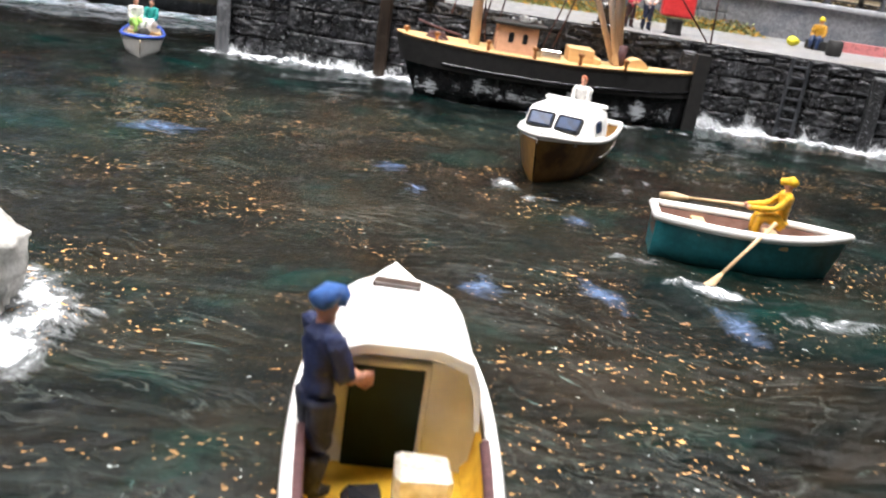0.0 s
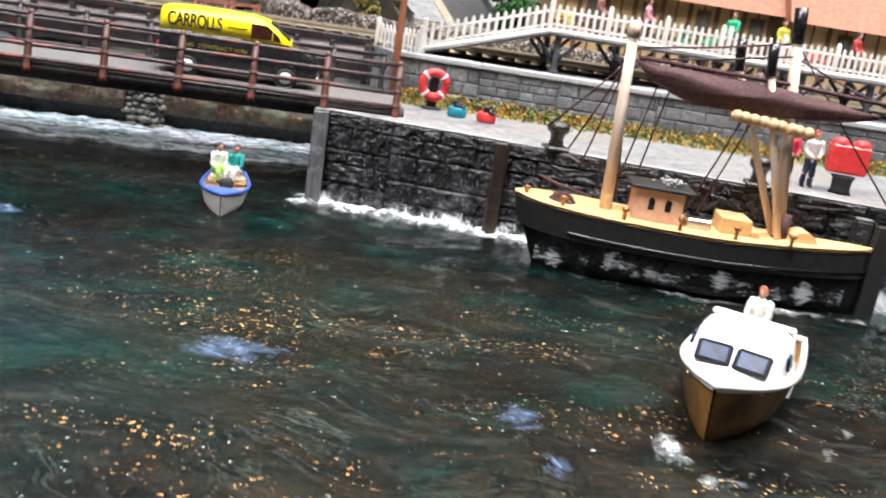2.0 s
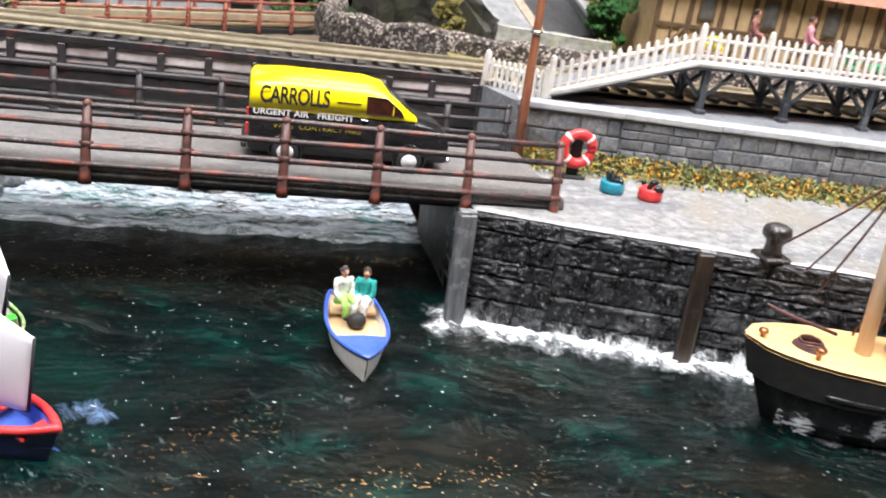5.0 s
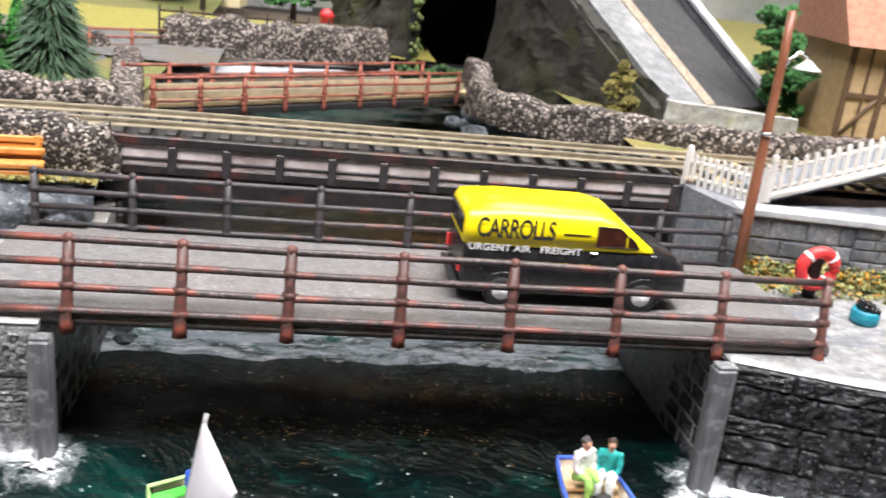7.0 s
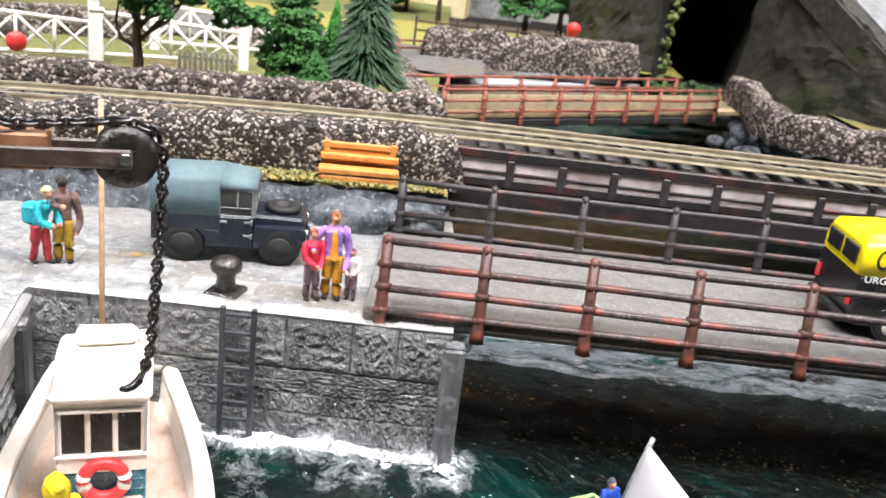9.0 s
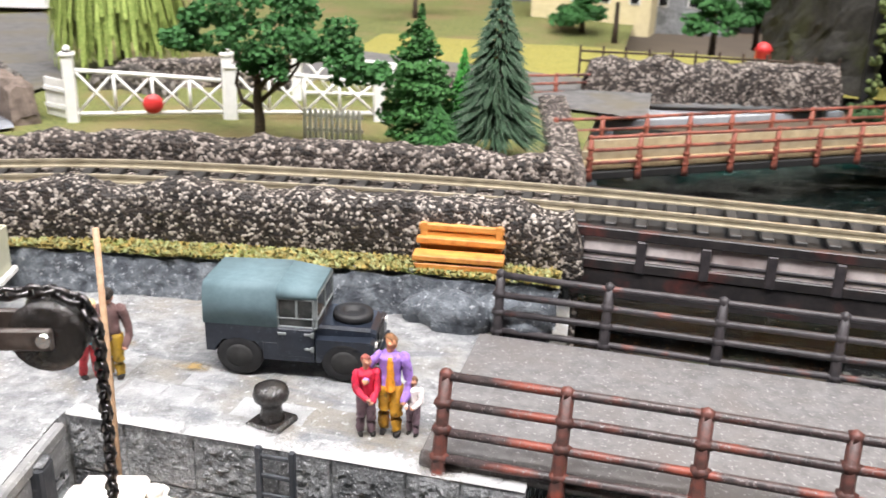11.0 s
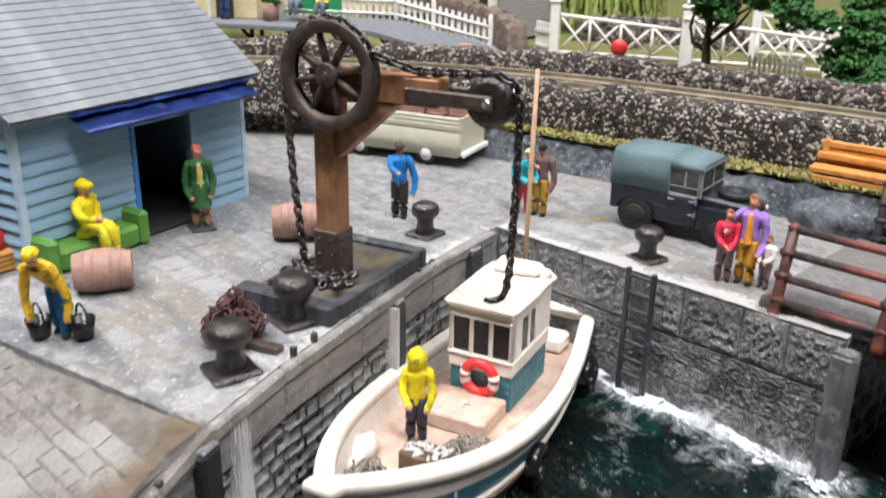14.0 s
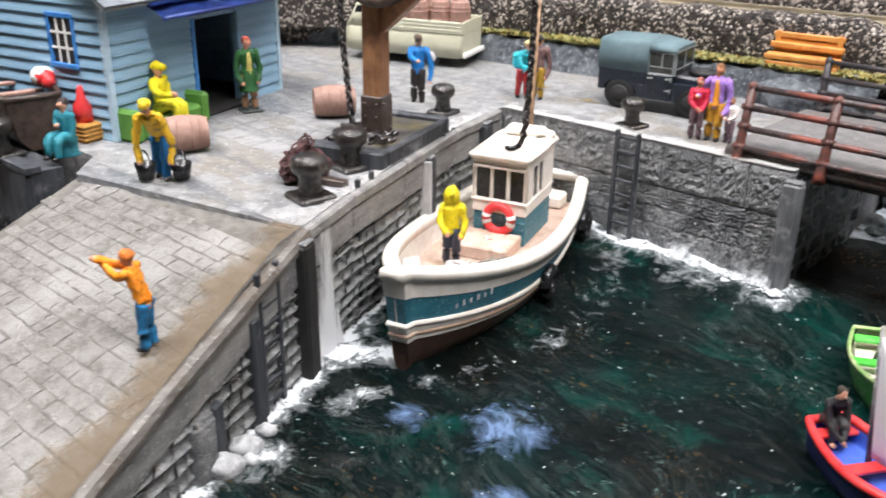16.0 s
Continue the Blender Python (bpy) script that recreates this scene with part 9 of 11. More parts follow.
for s in (-1, 1):
    for x in (-19.5, 19.5):
        wheel(van, x, s * (W2 - 1.6), 4.3, 4.5, 3.6, s)
        bm = B(); lathe(bm, [(5.4, -0.3), (5.4, 0.3), (4.9, 0.3), (4.9, -0.3)], 20, xf(x, s * (W2 - 0.1), 5.0, 90))
        part("wheel_arch", bm, BLACK, van)
    bm = B(); lathe(bm, [(1.5, 0), (1.3, 0.5), (0.4, 0.8)], 12, xf(31.6, s * 8.2, 9.6, 0, 90))
    part("headlight", bm, CHROME, van, "round headlight")
    bm = B(); box(bm, -31.9, s * 10.4 - 0.8, 9, -31.0, s * 10.4 + 0.8, 13, 0.2)
    part("tail_light", bm, BELT_RED, van)
bm = B(); box(bm, 31.6, -11.2, 4.4, 33.2, 11.2, 6.2, 0.4)
part("bumper", bm, CHROME, van, "bright front bumper")
bm = B(); box(bm, -33.0, -11.2, 4.4, -31.2, 11.2, 6.2, 0.4)
part("bumper", bm, BLACK_MATT, van)
letters("CARROLLS", 8.0, van, pose(-17.6 * MM, (-W2 - 0.12) * MM, 23.2 * MM, 90), BLACK_MATT, "lettering", "large black company lettering", 0.92, 0.58, 0.16)
letters("URGENT AIR   FREIGHT", 2.8, van, pose(-14.6 * MM, (-W2 - 0.14) * MM, 17.6 * MM, 90), WHITE, "lettering", "small white lettering", 1.05, 1.0, 0.06)
letters("VANS  CONTRACT HIRE", 2.3, van, pose(-10 * MM, (-W2 - 0.14) * MM, 13.2 * MM, 90), mat("dull_gold_lettering", (0.3, 0.24, 0.02), (0.42, 0.33, 0.03), 2.0, 0.5, 0.1), "lettering", "small dull yellow lettering", 1.1, 1.0, 0.0)
bm = B(); box(bm, -4.8, -W2 - 0.15, 22.6, 2.6, -W2 + 0.2, 23.0)
part("lettering", bm, BLACK_MATT, van, "thin line of unreadable small print")

# ---- the dark blue field car with a canvas tilt ----
lr = thing("field_car", -218.4, 35.6, Q, 8.5, "dark blue-grey field car with a green canvas roof", "car")
LW = 10.6
TRIM = mat("grey_trim", (0.14, 0.155, 0.155), (0.22, 0.24, 0.24), 3, 0.5, 0.1)
TYRE = mat("car_tyre", (0.005, 0.005, 0.006), (0.012, 0.012, 0.013), 3, 0.6, 0.3)
lr.scale = (0.89, 0.83, 0.81)
bm = B(); loft(bm, [car_ring(-22, LW, 10.8, 15.6, LW, 0.3), car_ring(5.5, LW, 10.8, 15.6, LW, 0.3)], smooth=False)
box(bm, -22, -LW, 7.0, -19.6, LW, 10.79, 0.1); box(bm, -7.4, -LW, 5.5, 5.5, LW, 10.79, 0.1); box(bm, -19.6, -6.6, 6.2, -7.4, 6.6, 10.79)
for s in (-1, 1):
    for a, b in (((-19.6, 8.0), (-17.6, 10.79)), ((-7.4, 8.0), (-9.4, 10.79))):
        prism(bm, [(a[0], a[1]), (b[0], b[1]), (a[0], b[1])], 0, 1.2, Matrix(((1, 0, 0, 0), (0, 0, s, s * (LW - 1.2)), (0, 1, 0, 0), (0, 0, 0, 1))))
part("tub", bm, LR_BLUE, lr, "dark blue-grey body tub")
bm = B(); loft(bm, [car_ring(5.4, 8.2, 6, 15.6, 7.8, 0.8), car_ring(19, 7.0, 6, 14.8, 6.6, 0.9), car_ring(20.5, 6.4, 6.5, 13.8, 6.0, 0.9)], smooth=False)
part("bonnet", bm, LR_BLUE, lr)
for s in (-1, 1):
    bm = B()
    prism(bm, [(6, 12.6), (19.5, 12.6), (20.6, 11.8), (20.6, 6.5), (18.4, 6.5), (17.2, 9.2), (14.6, 10.4), (10.6, 10.2), (8.6, 8.6), (7.2, 5.6), (6, 5.6)], 0, 4.2, Matrix(((1, 0, 0, 0), (0, 0, s, s * 6.4), (0, 1, 0, 0), (0, 0, 0, 1))))
    part("wing", bm, LR_BLUE, lr, "flat-topped front wing")
    for x in (-13.5, 13.2):
        wheel(lr, x, s * (LW - 1.7), 6.0, 6.0, 3.4, s, TYRE, BLACK_MATT, "dark hub")
    bm = B(); lathe(bm, [(1.2, 0), (1.0, 0.5)], 12, xf(20.4, s * 3.6, 10.4, 0, 90))
    part("headlight", bm, CHROME, lr)
    bm = B(); box(bm, 20.4, s * 8.3 - 0.7, 10.5, 21.1, s * 8.3 + 0.7, 11.9, 0.2)
    part("side_light", bm, WHITE, lr)
    bm = B(); box(bm, -3.6, s * LW - 0.12, 7.0, 5.0, s * LW + 0.12, 15.2, 0.1)
    d = part("door", bm, LR_BLUE, lr)
    for z in (9.2, 13.6):
        bm = B(); box(bm, 3.2, s * LW - 0.4, z, 5.4, s * LW + 0.4, z + 0.7, 0.1); box(bm, 4.8, s * LW - 0.45, z - 0.5, 5.6, s * LW + 0.45, z + 1.1, 0.1)
        part("hinge", bm, TRIM, d, "pale grey hinge")
    bm = B(); box(bm, -3.4, s * LW - 0.4, 13.4, -1.4, s * LW + 0.45, 14.2, 0.1)
    part("door_handle", bm, TRIM, d, "pale grey door handle")
    # side screen frame and glass
    FR = [(-3.6, 15.3, 6.2, 15.8), (-3.6, 18.0, 5.9, 18.4), (-3.6, 23.5, 5.2, 24.0), (-3.9, 15.4, -3.4, 24.0), (0.9, 18.2, 1.5, 24.0), (5.1, 15.4, 5.6, 24.0)]
    bm = B()
    for x0, z0, x1, z1 in FR:
        box(bm, x0, s * (LW - 0.7) - 0.3, z0, x1, s * (LW - 0.7) + 0.3, z1, 0.1)
    part("side_screen", bm, TRIM, lr, "grey side screen frame")
    bm = B(); box(bm, -3.2, s * (LW - 0.7) - 0.08, 16, 5.2, s * (LW - 0.7) + 0.08, 23.4)
    g = part("side_glass", bm, DIM_GLASS, lr, "dark side glass")
    g.visible_shadow = False
bm = B(); loft(bm, [car_ring(-22.4, LW + 0.1, 15.4, 27.0, LW - 0.6, 1.6), car_ring(-3.6, LW + 0.1, 15.4, 27.6, LW - 0.6, 1.6)])
part("canvas_tilt", bm, CANVAS, lr, "grey-green canvas tilt")
bm = B(); loft(bm, [[(-3.59, -10.6, 24.0), (-3.59, -10.1, 26.2), (-3.59, -8.6, 27.55), (-3.59, 8.6, 27.55), (-3.59, 10.1, 26.2), (-3.59, 10.6, 24.0)], [(6.3, -10.1, 23.9), (6.3, -9.7, 25.0), (6.3, -8.6, 25.9), (6.3, 8.6, 25.9), (6.3, 9.7, 25.0), (6.3, 10.1, 23.9)]])
part("cab_roof", bm, CANVAS, lr)
bm = B()
for y0, y1 in ((-9.8, -9.3), (-0.25, 0.25), (9.3, 9.8)):
    box(bm, 5.6, y0, 15.4, 6.4, y1, 24.6, 0.1, )
box(bm, 5.6, -9.8, 17.4, 6.4, 9.8, 17.9, 0.1); box(bm, 5.6, -9.8, 24.1, 6.4, 9.8, 24.7, 0.1)
lower = B(); box(lower, 5.7, -9.7, 15.3, 6.3, 9.7, 17.4, 0.1)
part("scuttle", lower, LR_BLUE, lr, "dark scuttle below the windscreen")
part("windscreen_frame", bm, mat("pale_frame", (0.16, 0.18, 0.18), (0.26, 0.28, 0.28), 3, 0.5, 0.1), lr, "pale windscreen frame")
bm = B(); box(bm, 5.9, -9.2, 16, 6.1, 9.2, 24)
g = part("windscreen", bm, DIM_GLASS, lr, "dark windscreen glass")
g.visible_shadow = False
bm = B()
lathe(bm, [(2.6, 0), (5.0, 0.1), (5.3, 1.2), (5.0, 2.4), (2.6, 2.4), (2.2, 1.2)], 22, xf(13.5, 0, 14.9, 0, 2))
part("spare_wheel", bm, TYRE, lr, "spare wheel on the bonnet")
bm = B(); box(bm, 20.8, -9.8, 5.8, 21.8, 9.8, 7.2, 0.2)
part("bumper", bm, LR_BLUE, lr)
bm = B(); box(bm, 20.4, -4.6, 8.4, 20.9, 4.6, 13.0, 0.1)
part("grille", bm, RUBBER, lr)
bm = B(); rod(bm, (1.5, 4, 15), (0.5, 4, 17.5), 0.4); tube(bm, [(0.5, 4 + 2 * math.cos(a * math.tau / 12), 18 + 1.6 * math.sin(a * math.tau / 12)) for a in range(12)], 0.25, 5, closed=True)
part("steering_wheel", bm, RUBBER, lr)
bm = B(); box(bm, -3, -8, 12, 0, 8, 20, 0.8)
part("seat_back", bm, RUBBER, lr)

# ---- the beige pickup with barrels ----
pk = thing("pickup_truck", -331, 34.5, Q, 199.0, "beige forward-control pickup loaded with barrels", "truck")
pk.matrix_world = pk.matrix_world @ Matrix.Diagonal((0.89, 0.9, 0.89, 1))
PW = 11.2
bm = B(); loft(bm, [car_ring(-29.5, PW - 0.4, 5.5, 14.6, PW - 0.4, 0.3), car_ring(-28, PW, 4.2, 14.6, PW, 0.3), car_ring(12, PW, 4.2, 14.6, PW, 0.3), car_ring(24, PW, 4.2, 14.4, PW - 0.2, 0.5), car_ring(27, PW - 1.4, 5, 13.6, PW - 1.6, 0.8)])
part("body", bm, CREAM, pk, "beige body")
bm = B(); loft(bm, [car_ring(8.5, PW - 0.2, 14.3, 25.0, PW - 1.8, 1.6), car_ring(12, PW - 0.2, 14.3, 26.4, PW - 1.8, 1.8), car_ring(21.5, PW - 0.3, 14.3, 25.6, PW - 2.0, 1.8), car_ring(26.3, PW - 1.0, 14.0, 16.0, PW - 1.6, 0.8)])
part("cab", bm, CREAM, pk, "rounded beige cab")
bm = B(); box(bm, 8.1, -8.4, 17.5, 8.7, 8.4, 23.0, 0.3)
part("rear_window", bm, BLACK, pk)
for s in (-1, 1):
    bm = B(); prism(bm, [(11.6, 16.4), (23.2, 16.4), (20.9, 23.4), (11.6, 23.8)], -0.3, 0.5, Matrix(((1, 0, 0, 0), (0, 0, -s, s * (PW - 0.75)), (0, 1, 0, 0), (0, 0, 0, 1))))
    part("side_window", bm, BLACK, pk, "dark cab window")
    bm = B(); box(bm, -29, s * PW - 0.35, 14.5, 8, s * PW + 0.35, 19.6, 0.2)
    sp = part("side_board", bm, CREAM, pk, "ribbed drop side")
    for z in (15.6, 17.2, 18.6):
        bm = B(); box(bm, -28.6, s * (PW + 0.3) - 0.2, z, 7.6, s * (PW + 0.3) + 0.2, z + 0.5, 0.1)
        part("rib", bm, CREAM, sp)
    for x in (-15, 14.5):
        wheel(pk, x, s * (PW - 1.7), 4.3, 4.3, 3.2, s)
bm = B(); box(bm, -29.6, -PW, 14.5, -28.9, PW, 19.6, 0.2)
part("tailboard", bm, CREAM, pk)
bm = B(); box(bm, -31.4, -PW, 4.6, -29.6, PW, 6.8, 0.5)
part("bumper", bm, WHITE, pk, "white rear bumper")
bm = B(); box(bm, -29, -PW + 0.3, 14.0, 8, PW - 0.3, 14.8)
part("load_floor", bm, BARREL, pk)
for i, (x, y) in enumerate(((4.2, 0.5), (-5, -4.8), (-6, 5.0), (-14.5, 0.4), (-23, -1.5))):
    c = pk.matrix_world @ Vector((x * MM, y * MM, 14.8 * MM))
    barrel(c.x / MM, c.y / MM, c.z / MM, rng.uniform(0, 90), True, "terracotta-brown barrel standing in the pickup", 10.2, 4.3)

# ---- grass bank, bench and rocks behind the field car ----
EDGE = [(-420, 5), (-372, 38), (-330, 53), (-312, 57), (-274, 62.5), (-237, 68), (-202, 73.5), (-164, 76)]
bm = B()
n = 90
tot = length(EDGE)
rows = []
for i in range(n + 1):
    x, y, h = along(EDGE, min(tot - 0.01, tot * i / n))
    nx, ny = -math.sin(radians(h)), math.cos(radians(h))
    ring = []
    for d, z in ((-5.5, Q - 0.4), (-4.8, Q + 3.0), (-3.8, Q + 6.8), (-2.8, Q + 9.6), (-0.6, Q + 10.4)):
        p = Vector((x + nx * d, y + ny * d, z))
        p += noise.noise_vector(p / 5) * 1.6 + noise.noise_vector(p / 2) * 0.7
        ring.append(bm.verts.new(p))
    rows.append(ring)
for a, b in zip(rows, rows[1:]):
    for k in range(4):
        bm.faces.new((a[k], b[k], b[k + 1], a[k + 1]))
solid("rock_bank", bm, ROCK, "low bank of blue-grey broken rock behind the quay", "rock bank", "structure")
bm = B()
rows = []
for i in range(n + 1):
    x, y, h = along(EDGE, min(tot - 0.01, tot * i / n))
    nx, ny = -math.sin(radians(h)), math.cos(radians(h))
    ring = []
    for d in (-2.9, 0, 4, 10, 22):
        p = Vector((x + nx * d, y + ny * d, Q + 10.9 + 0.02 * d))
        p.z += 0.8 * noise.noise(p / 4)
        ring.append(bm.verts.new(p))
    rows.append(ring)
for a, b in zip(rows, rows[1:]):
    for k in range(4):
        bm.faces.new((a[k], b[k], b[k + 1], a[k + 1]))
solid("grass_strip", bm, GRASS, "strip of dry olive grass along the hedge", "grass", "structure")


def strip_place(r):
    s = r.uniform(0, tot - 1)
    x, y, h = along(EDGE, s)
    d = r.uniform(-3.2, 8)
    return x - math.sin(radians(h)) * d, y + math.cos(radians(h)) * d, Q + 10.9


clumps("grass_tufts", 5600, strip_place, 1.15, [GRASS, mat("straw", (0.28, 0.2, 0.05), (0.4, 0.3, 0.1), 1, 0.9, 0.3), VERGE], "tufts of straw-coloured grass along the hedge", 12, "grass")
for k, (x, y, rr) in enumerate(((-189, 66, 8), (-178, 69, 6.5), (-171, 64, 6), (-198, 67, 5))):
    bm = B(); ball(bm, (0, 0, 2.5), rr, 3, (1.2, 0.8, 0.85)); rough(bm, 1.6, 4.5); rough(bm, 0.6, 1.6)
    solid("boulder", bm, ROCK, "blue-grey boulder beside the bridge end", "boulder", group="bank boulders", x=x, y=y, z=Q)
OCHRE_FILM = splash_film("ochre_dust", (0.34, 0.23, 0.08), 0.8)
for cx, cy, rx, ry in ((-240, 24, 15, 7), (-262, 30, 9, 5), (-276, -4, 12, 6)):
    n_ = 12
    verts, foam = [], []
    for j_ in range(n_ + 1):
        for i_ in range(n_ + 1):
            u, v = 2 * i_ / n_ - 1, 2 * j_ / n_ - 1
            verts.append(((cx + rx * u) * MM, (cy + ry * v) * MM, (Q + 0.75) * MM))
            foam.append(0.5 - 0.55 * math.hypot(u, v))
    me = bpy.data.meshes.new("dust_patch")
    me.from_pydata(verts, [], [(j_ * (n_ + 1) + i_, j_ * (n_ + 1) + i_ + 1, (j_ + 1) * (n_ + 1) + i_ + 1, (j_ + 1) * (n_ + 1) + i_) for j_ in range(n_) for i_ in range(n_)])
    me.attributes.new("foam", "FLOAT", "POINT").data.foreach_set("value", foam)
    me.materials.append(OCHRE_FILM)
    tagged(new("dust_patch", me), "thin patch of ochre dust on the quay", "dirt", kind="stuff")

bench = thing("bench", -191.5, 79.0, Q + 10.9, 7, "orange-brown timber bench on the grass", "bench")
for nm, a in (("seat_board", (-12, -4.8, 2.6, 12, 0.4, 4.2)), ("back_board", (-11.8, 0.2, 5.6, 11.8, 2.6, 7.4)), ("back_board", (-11.4, 2.0, 8.8, 11.4, 4.2, 10.6)), ("front_board", (-11.6, -4.6, 0.2, 11.6, -3.6, 2.0)), ("back_panel", (-11.0, 2.4, 0.5, 11.0, 3.0, 8.6))):
    bm = B(); box(bm, *a, 0.25); rough(bm, 0.1, 4)
    part(nm, bm, BENCH, bench)
for x in (-10, 10):
    bm = B(); box(bm, x - 1, -4.2, -0.3, x + 1, 2.6, 3.3, 0.2); box(bm, x - 0.9, 1.9, 3, x + 0.9, 3.0, 11, 0.2)
    part("leg", bm, BENCH, bench)

# ---- trees ----
def leaf_crown(bm, centre, rx, ry, rz, n, size, seed, clump=7, mat_index=0):
    """A crown of clumps of small leaves with gaps between them."""
    r = random.Random(seed)
    hubs = []
    for _ in range(clump):
        a, b = r.uniform(0, math.tau), r.uniform(-0.7, 1)
        k = r.uniform(0.35, 0.85)
        hubs.append(Vector((centre[0] + rx * k * math.cos(a) * math.sqrt(1 - b * b * 0.8), centre[1] + ry * k * math.sin(a) * math.sqrt(1 - b * b * 0.8), centre[2] + rz * k * b)))
    for _ in range(n):
        h = r.choice(hubs)
        d = Vector((r.gauss(0, 1), r.gauss(0, 1), r.gauss(0, 1))).normalized() * r.uniform(0.5, 1.0) ** 0.6
        p = h + Vector((d.x * rx * 0.42, d.y * ry * 0.42, d.z * rz * 0.42))
        t = Vector((r.gauss(0, 1), r.gauss(0, 1), r.gauss(0, 0.7))).normalized() * size * r.uniform(0.6, 1.3)
        w = t.orthogonal().normalized() * size * 0.45
        bm.faces.new([bm.verts.new(q) for q in (p - t * 0.5, p + w, p + t * 0.6, p - w)]).material_index = mat_index


oak = thing("tree", -286.5, 160, 55, 0, "broad green tree with a crooked dark trunk", "tree", "layout trees")
bm = B()
tube(bm, [(0, 0, -3), (0.3, 0, 6), (-0.4, 0, 13), (0, 0, 20), (-1, 0, 34)], [2.3, 1.9, 1.7, 1.4, 0.8], 9)
for pts in ([(-0.3, 0, 12), (5, 1, 17), (11, 2, 21), (16, 2, 28)], [(-0.2, 0, 10), (-6, -1, 13), (-8, -1, 19), (-7, 0, 27)], [(0, 0, 17), (5, -3, 22), (12, -5, 25), (20, -5, 30)], [(0, 0, 20), (-6, 2, 27), (-14, 3, 34)], [(5, 1, 17), (9, 3, 22), (8, 5, 30)]):
    tube(bm, pts, [1.1, 0.9, 0.7, 0.4][: len(pts)], 6)
part("trunk", bm, BARK, oak, "dark crooked trunk with limbs")
bm = B()
for c, rr, n in (((4, 0, 44), 24, 2600), ((-20, 0, 38), 15, 1300), ((28, -2, 34), 15, 1500), ((40, -2, 27), 11, 900), ((8, -10, 28), 11, 800), ((-32, 2, 33), 10, 700)):
    leaf_crown(bm, c, rr, rr * 0.8, rr * 0.62, n, 2.0, int(c[0]) + 60, 9)
part("crown", bm, LEAF, oak, "bright green leafy crown")


def conifer(x, y, z, h, w, m, label, seed, tiers=26, per=30, droop=0.35, size=2.3):
    tiers, per, size = int(tiers * 1.35), int(per * 1.6), size * 0.72
    t = thing("conifer", x, y, z, rng.uniform(0, 360), label, "tree", "layout trees")
    bm = B(); rod(bm, (0, 0, -3), (0, 0, h * 0.95), w * 0.09, 0.2, 7)
    part("trunk", bm, BARK, t)
    r = random.Random(seed)
    bm = B()
    for k in range(tiers):
        f = k / (tiers - 1)
        zz, rad = h * (0.06 + 0.92 * f), w * (1 - f) ** 0.85 + 0.8
        for _ in range(int(per * (1 - f * 0.7))):
            a = r.uniform(0, math.tau)
            d = Vector((math.cos(a), math.sin(a), 0))
            L = rad * r.uniform(0.7, 1.08)
            side = Vector((-d.y, d.x, 0)) * size * 0.5 * (1 - 0.4 * f)
            z0 = zz + r.uniform(-0.5, 0.5)
            p = [d * L * 0.15 + Vector((0, 0, z0 + 1)), d * L * 0.55 + Vector((0, 0, z0 + 0.9)), d * L + Vector((0, 0, z0 - droop * L * 0.5 + r.uniform(0, 1.2)))]
            v = [bm.verts.new(p[0]), bm.verts.new(p[1] - side), bm.verts.new(p[1] + Vector((0, 0, 0.9))), bm.verts.new(p[1] + side), bm.verts.new(p[2])]
            bm.faces.new((v[0], v[1], v[2])); bm.faces.new((v[0], v[2], v[3])); bm.faces.new((v[1], v[4], v[2])); bm.faces.new((v[2], v[4], v[3]))
    part("crown", bm, m, t)
    return t


conifer(-201, 172, 56.5, 57, 19, FIR, "frosted green model fir tree", 4, 24, 46)
bushy = thing("conifer", -228, 168, 56.5, 0, "dense bright green leafy model conifer", "tree", "layout trees")
bm = B(); rod(bm, (0, 0, -3), (0, 0, 40), 1.4, 0.3, 7)
part("trunk", bm, BARK, bushy)
bm = B()
for k in range(9):
    f = k / 8
    leaf_crown(bm, (0, 0, 5 + 38 * f), 15.5 * (1 - f) ** 0.75 + 1.6, 15.5 * (1 - f) ** 0.75 + 1.6, 5.5, int(1500 * (1 - f) + 160), 1.7, 200 + k, 12)
part("crown", bm, mat("leafy_conifer_green", (0.015, 0.07, 0.012), (0.05, 0.18, 0.03), 1.2, 0.75, 0.5, 0.3), bushy, "dense small-leaved crown")
conifer(-214, 176, 56.5, 32, 8, mat("fresh_green", (0.03, 0.2, 0.02), (0.07, 0.34, 0.05), 1.2, 0.8, 0.4), "small bright green conifer", 6, 20, 34, 0.1, 2.2)
conifer(-219, 160, 57.0, 14, 10, LEAF, "low dark green shrub at the conifers' foot", 8, 10, 40, 0.1, 2.4)
bush = thing("bush", 24, 172, 57, 0, "yellowish bushy shrub by the retaining wall", "bush", "layout trees")
bm = B(); tube(bm, [(0, 0, -3), (0.5, 0, 8), (0, 0, 18)], [1.2, 0.9, 0.5], 7)
part("trunk", bm, BARK, bush)
bm = B()
for k, (x, zc, rr) in enumerate(((0, 4.5, 9.0), (1.5, 10, 8.2), (-1, 15.5, 6.6), (0.6, 20.5, 4.6), (0, 24.5, 2.6))):
    leaf_crown(bm, (x, 0, zc), rr, rr, 4.4, 520, 1.9, 520 + k, 9)
part("crown", bm, mat("yellow_conifer", (0.06, 0.055, 0.01), (0.24, 0.2, 0.045), 1.4, 0.8, 0.6), bush)

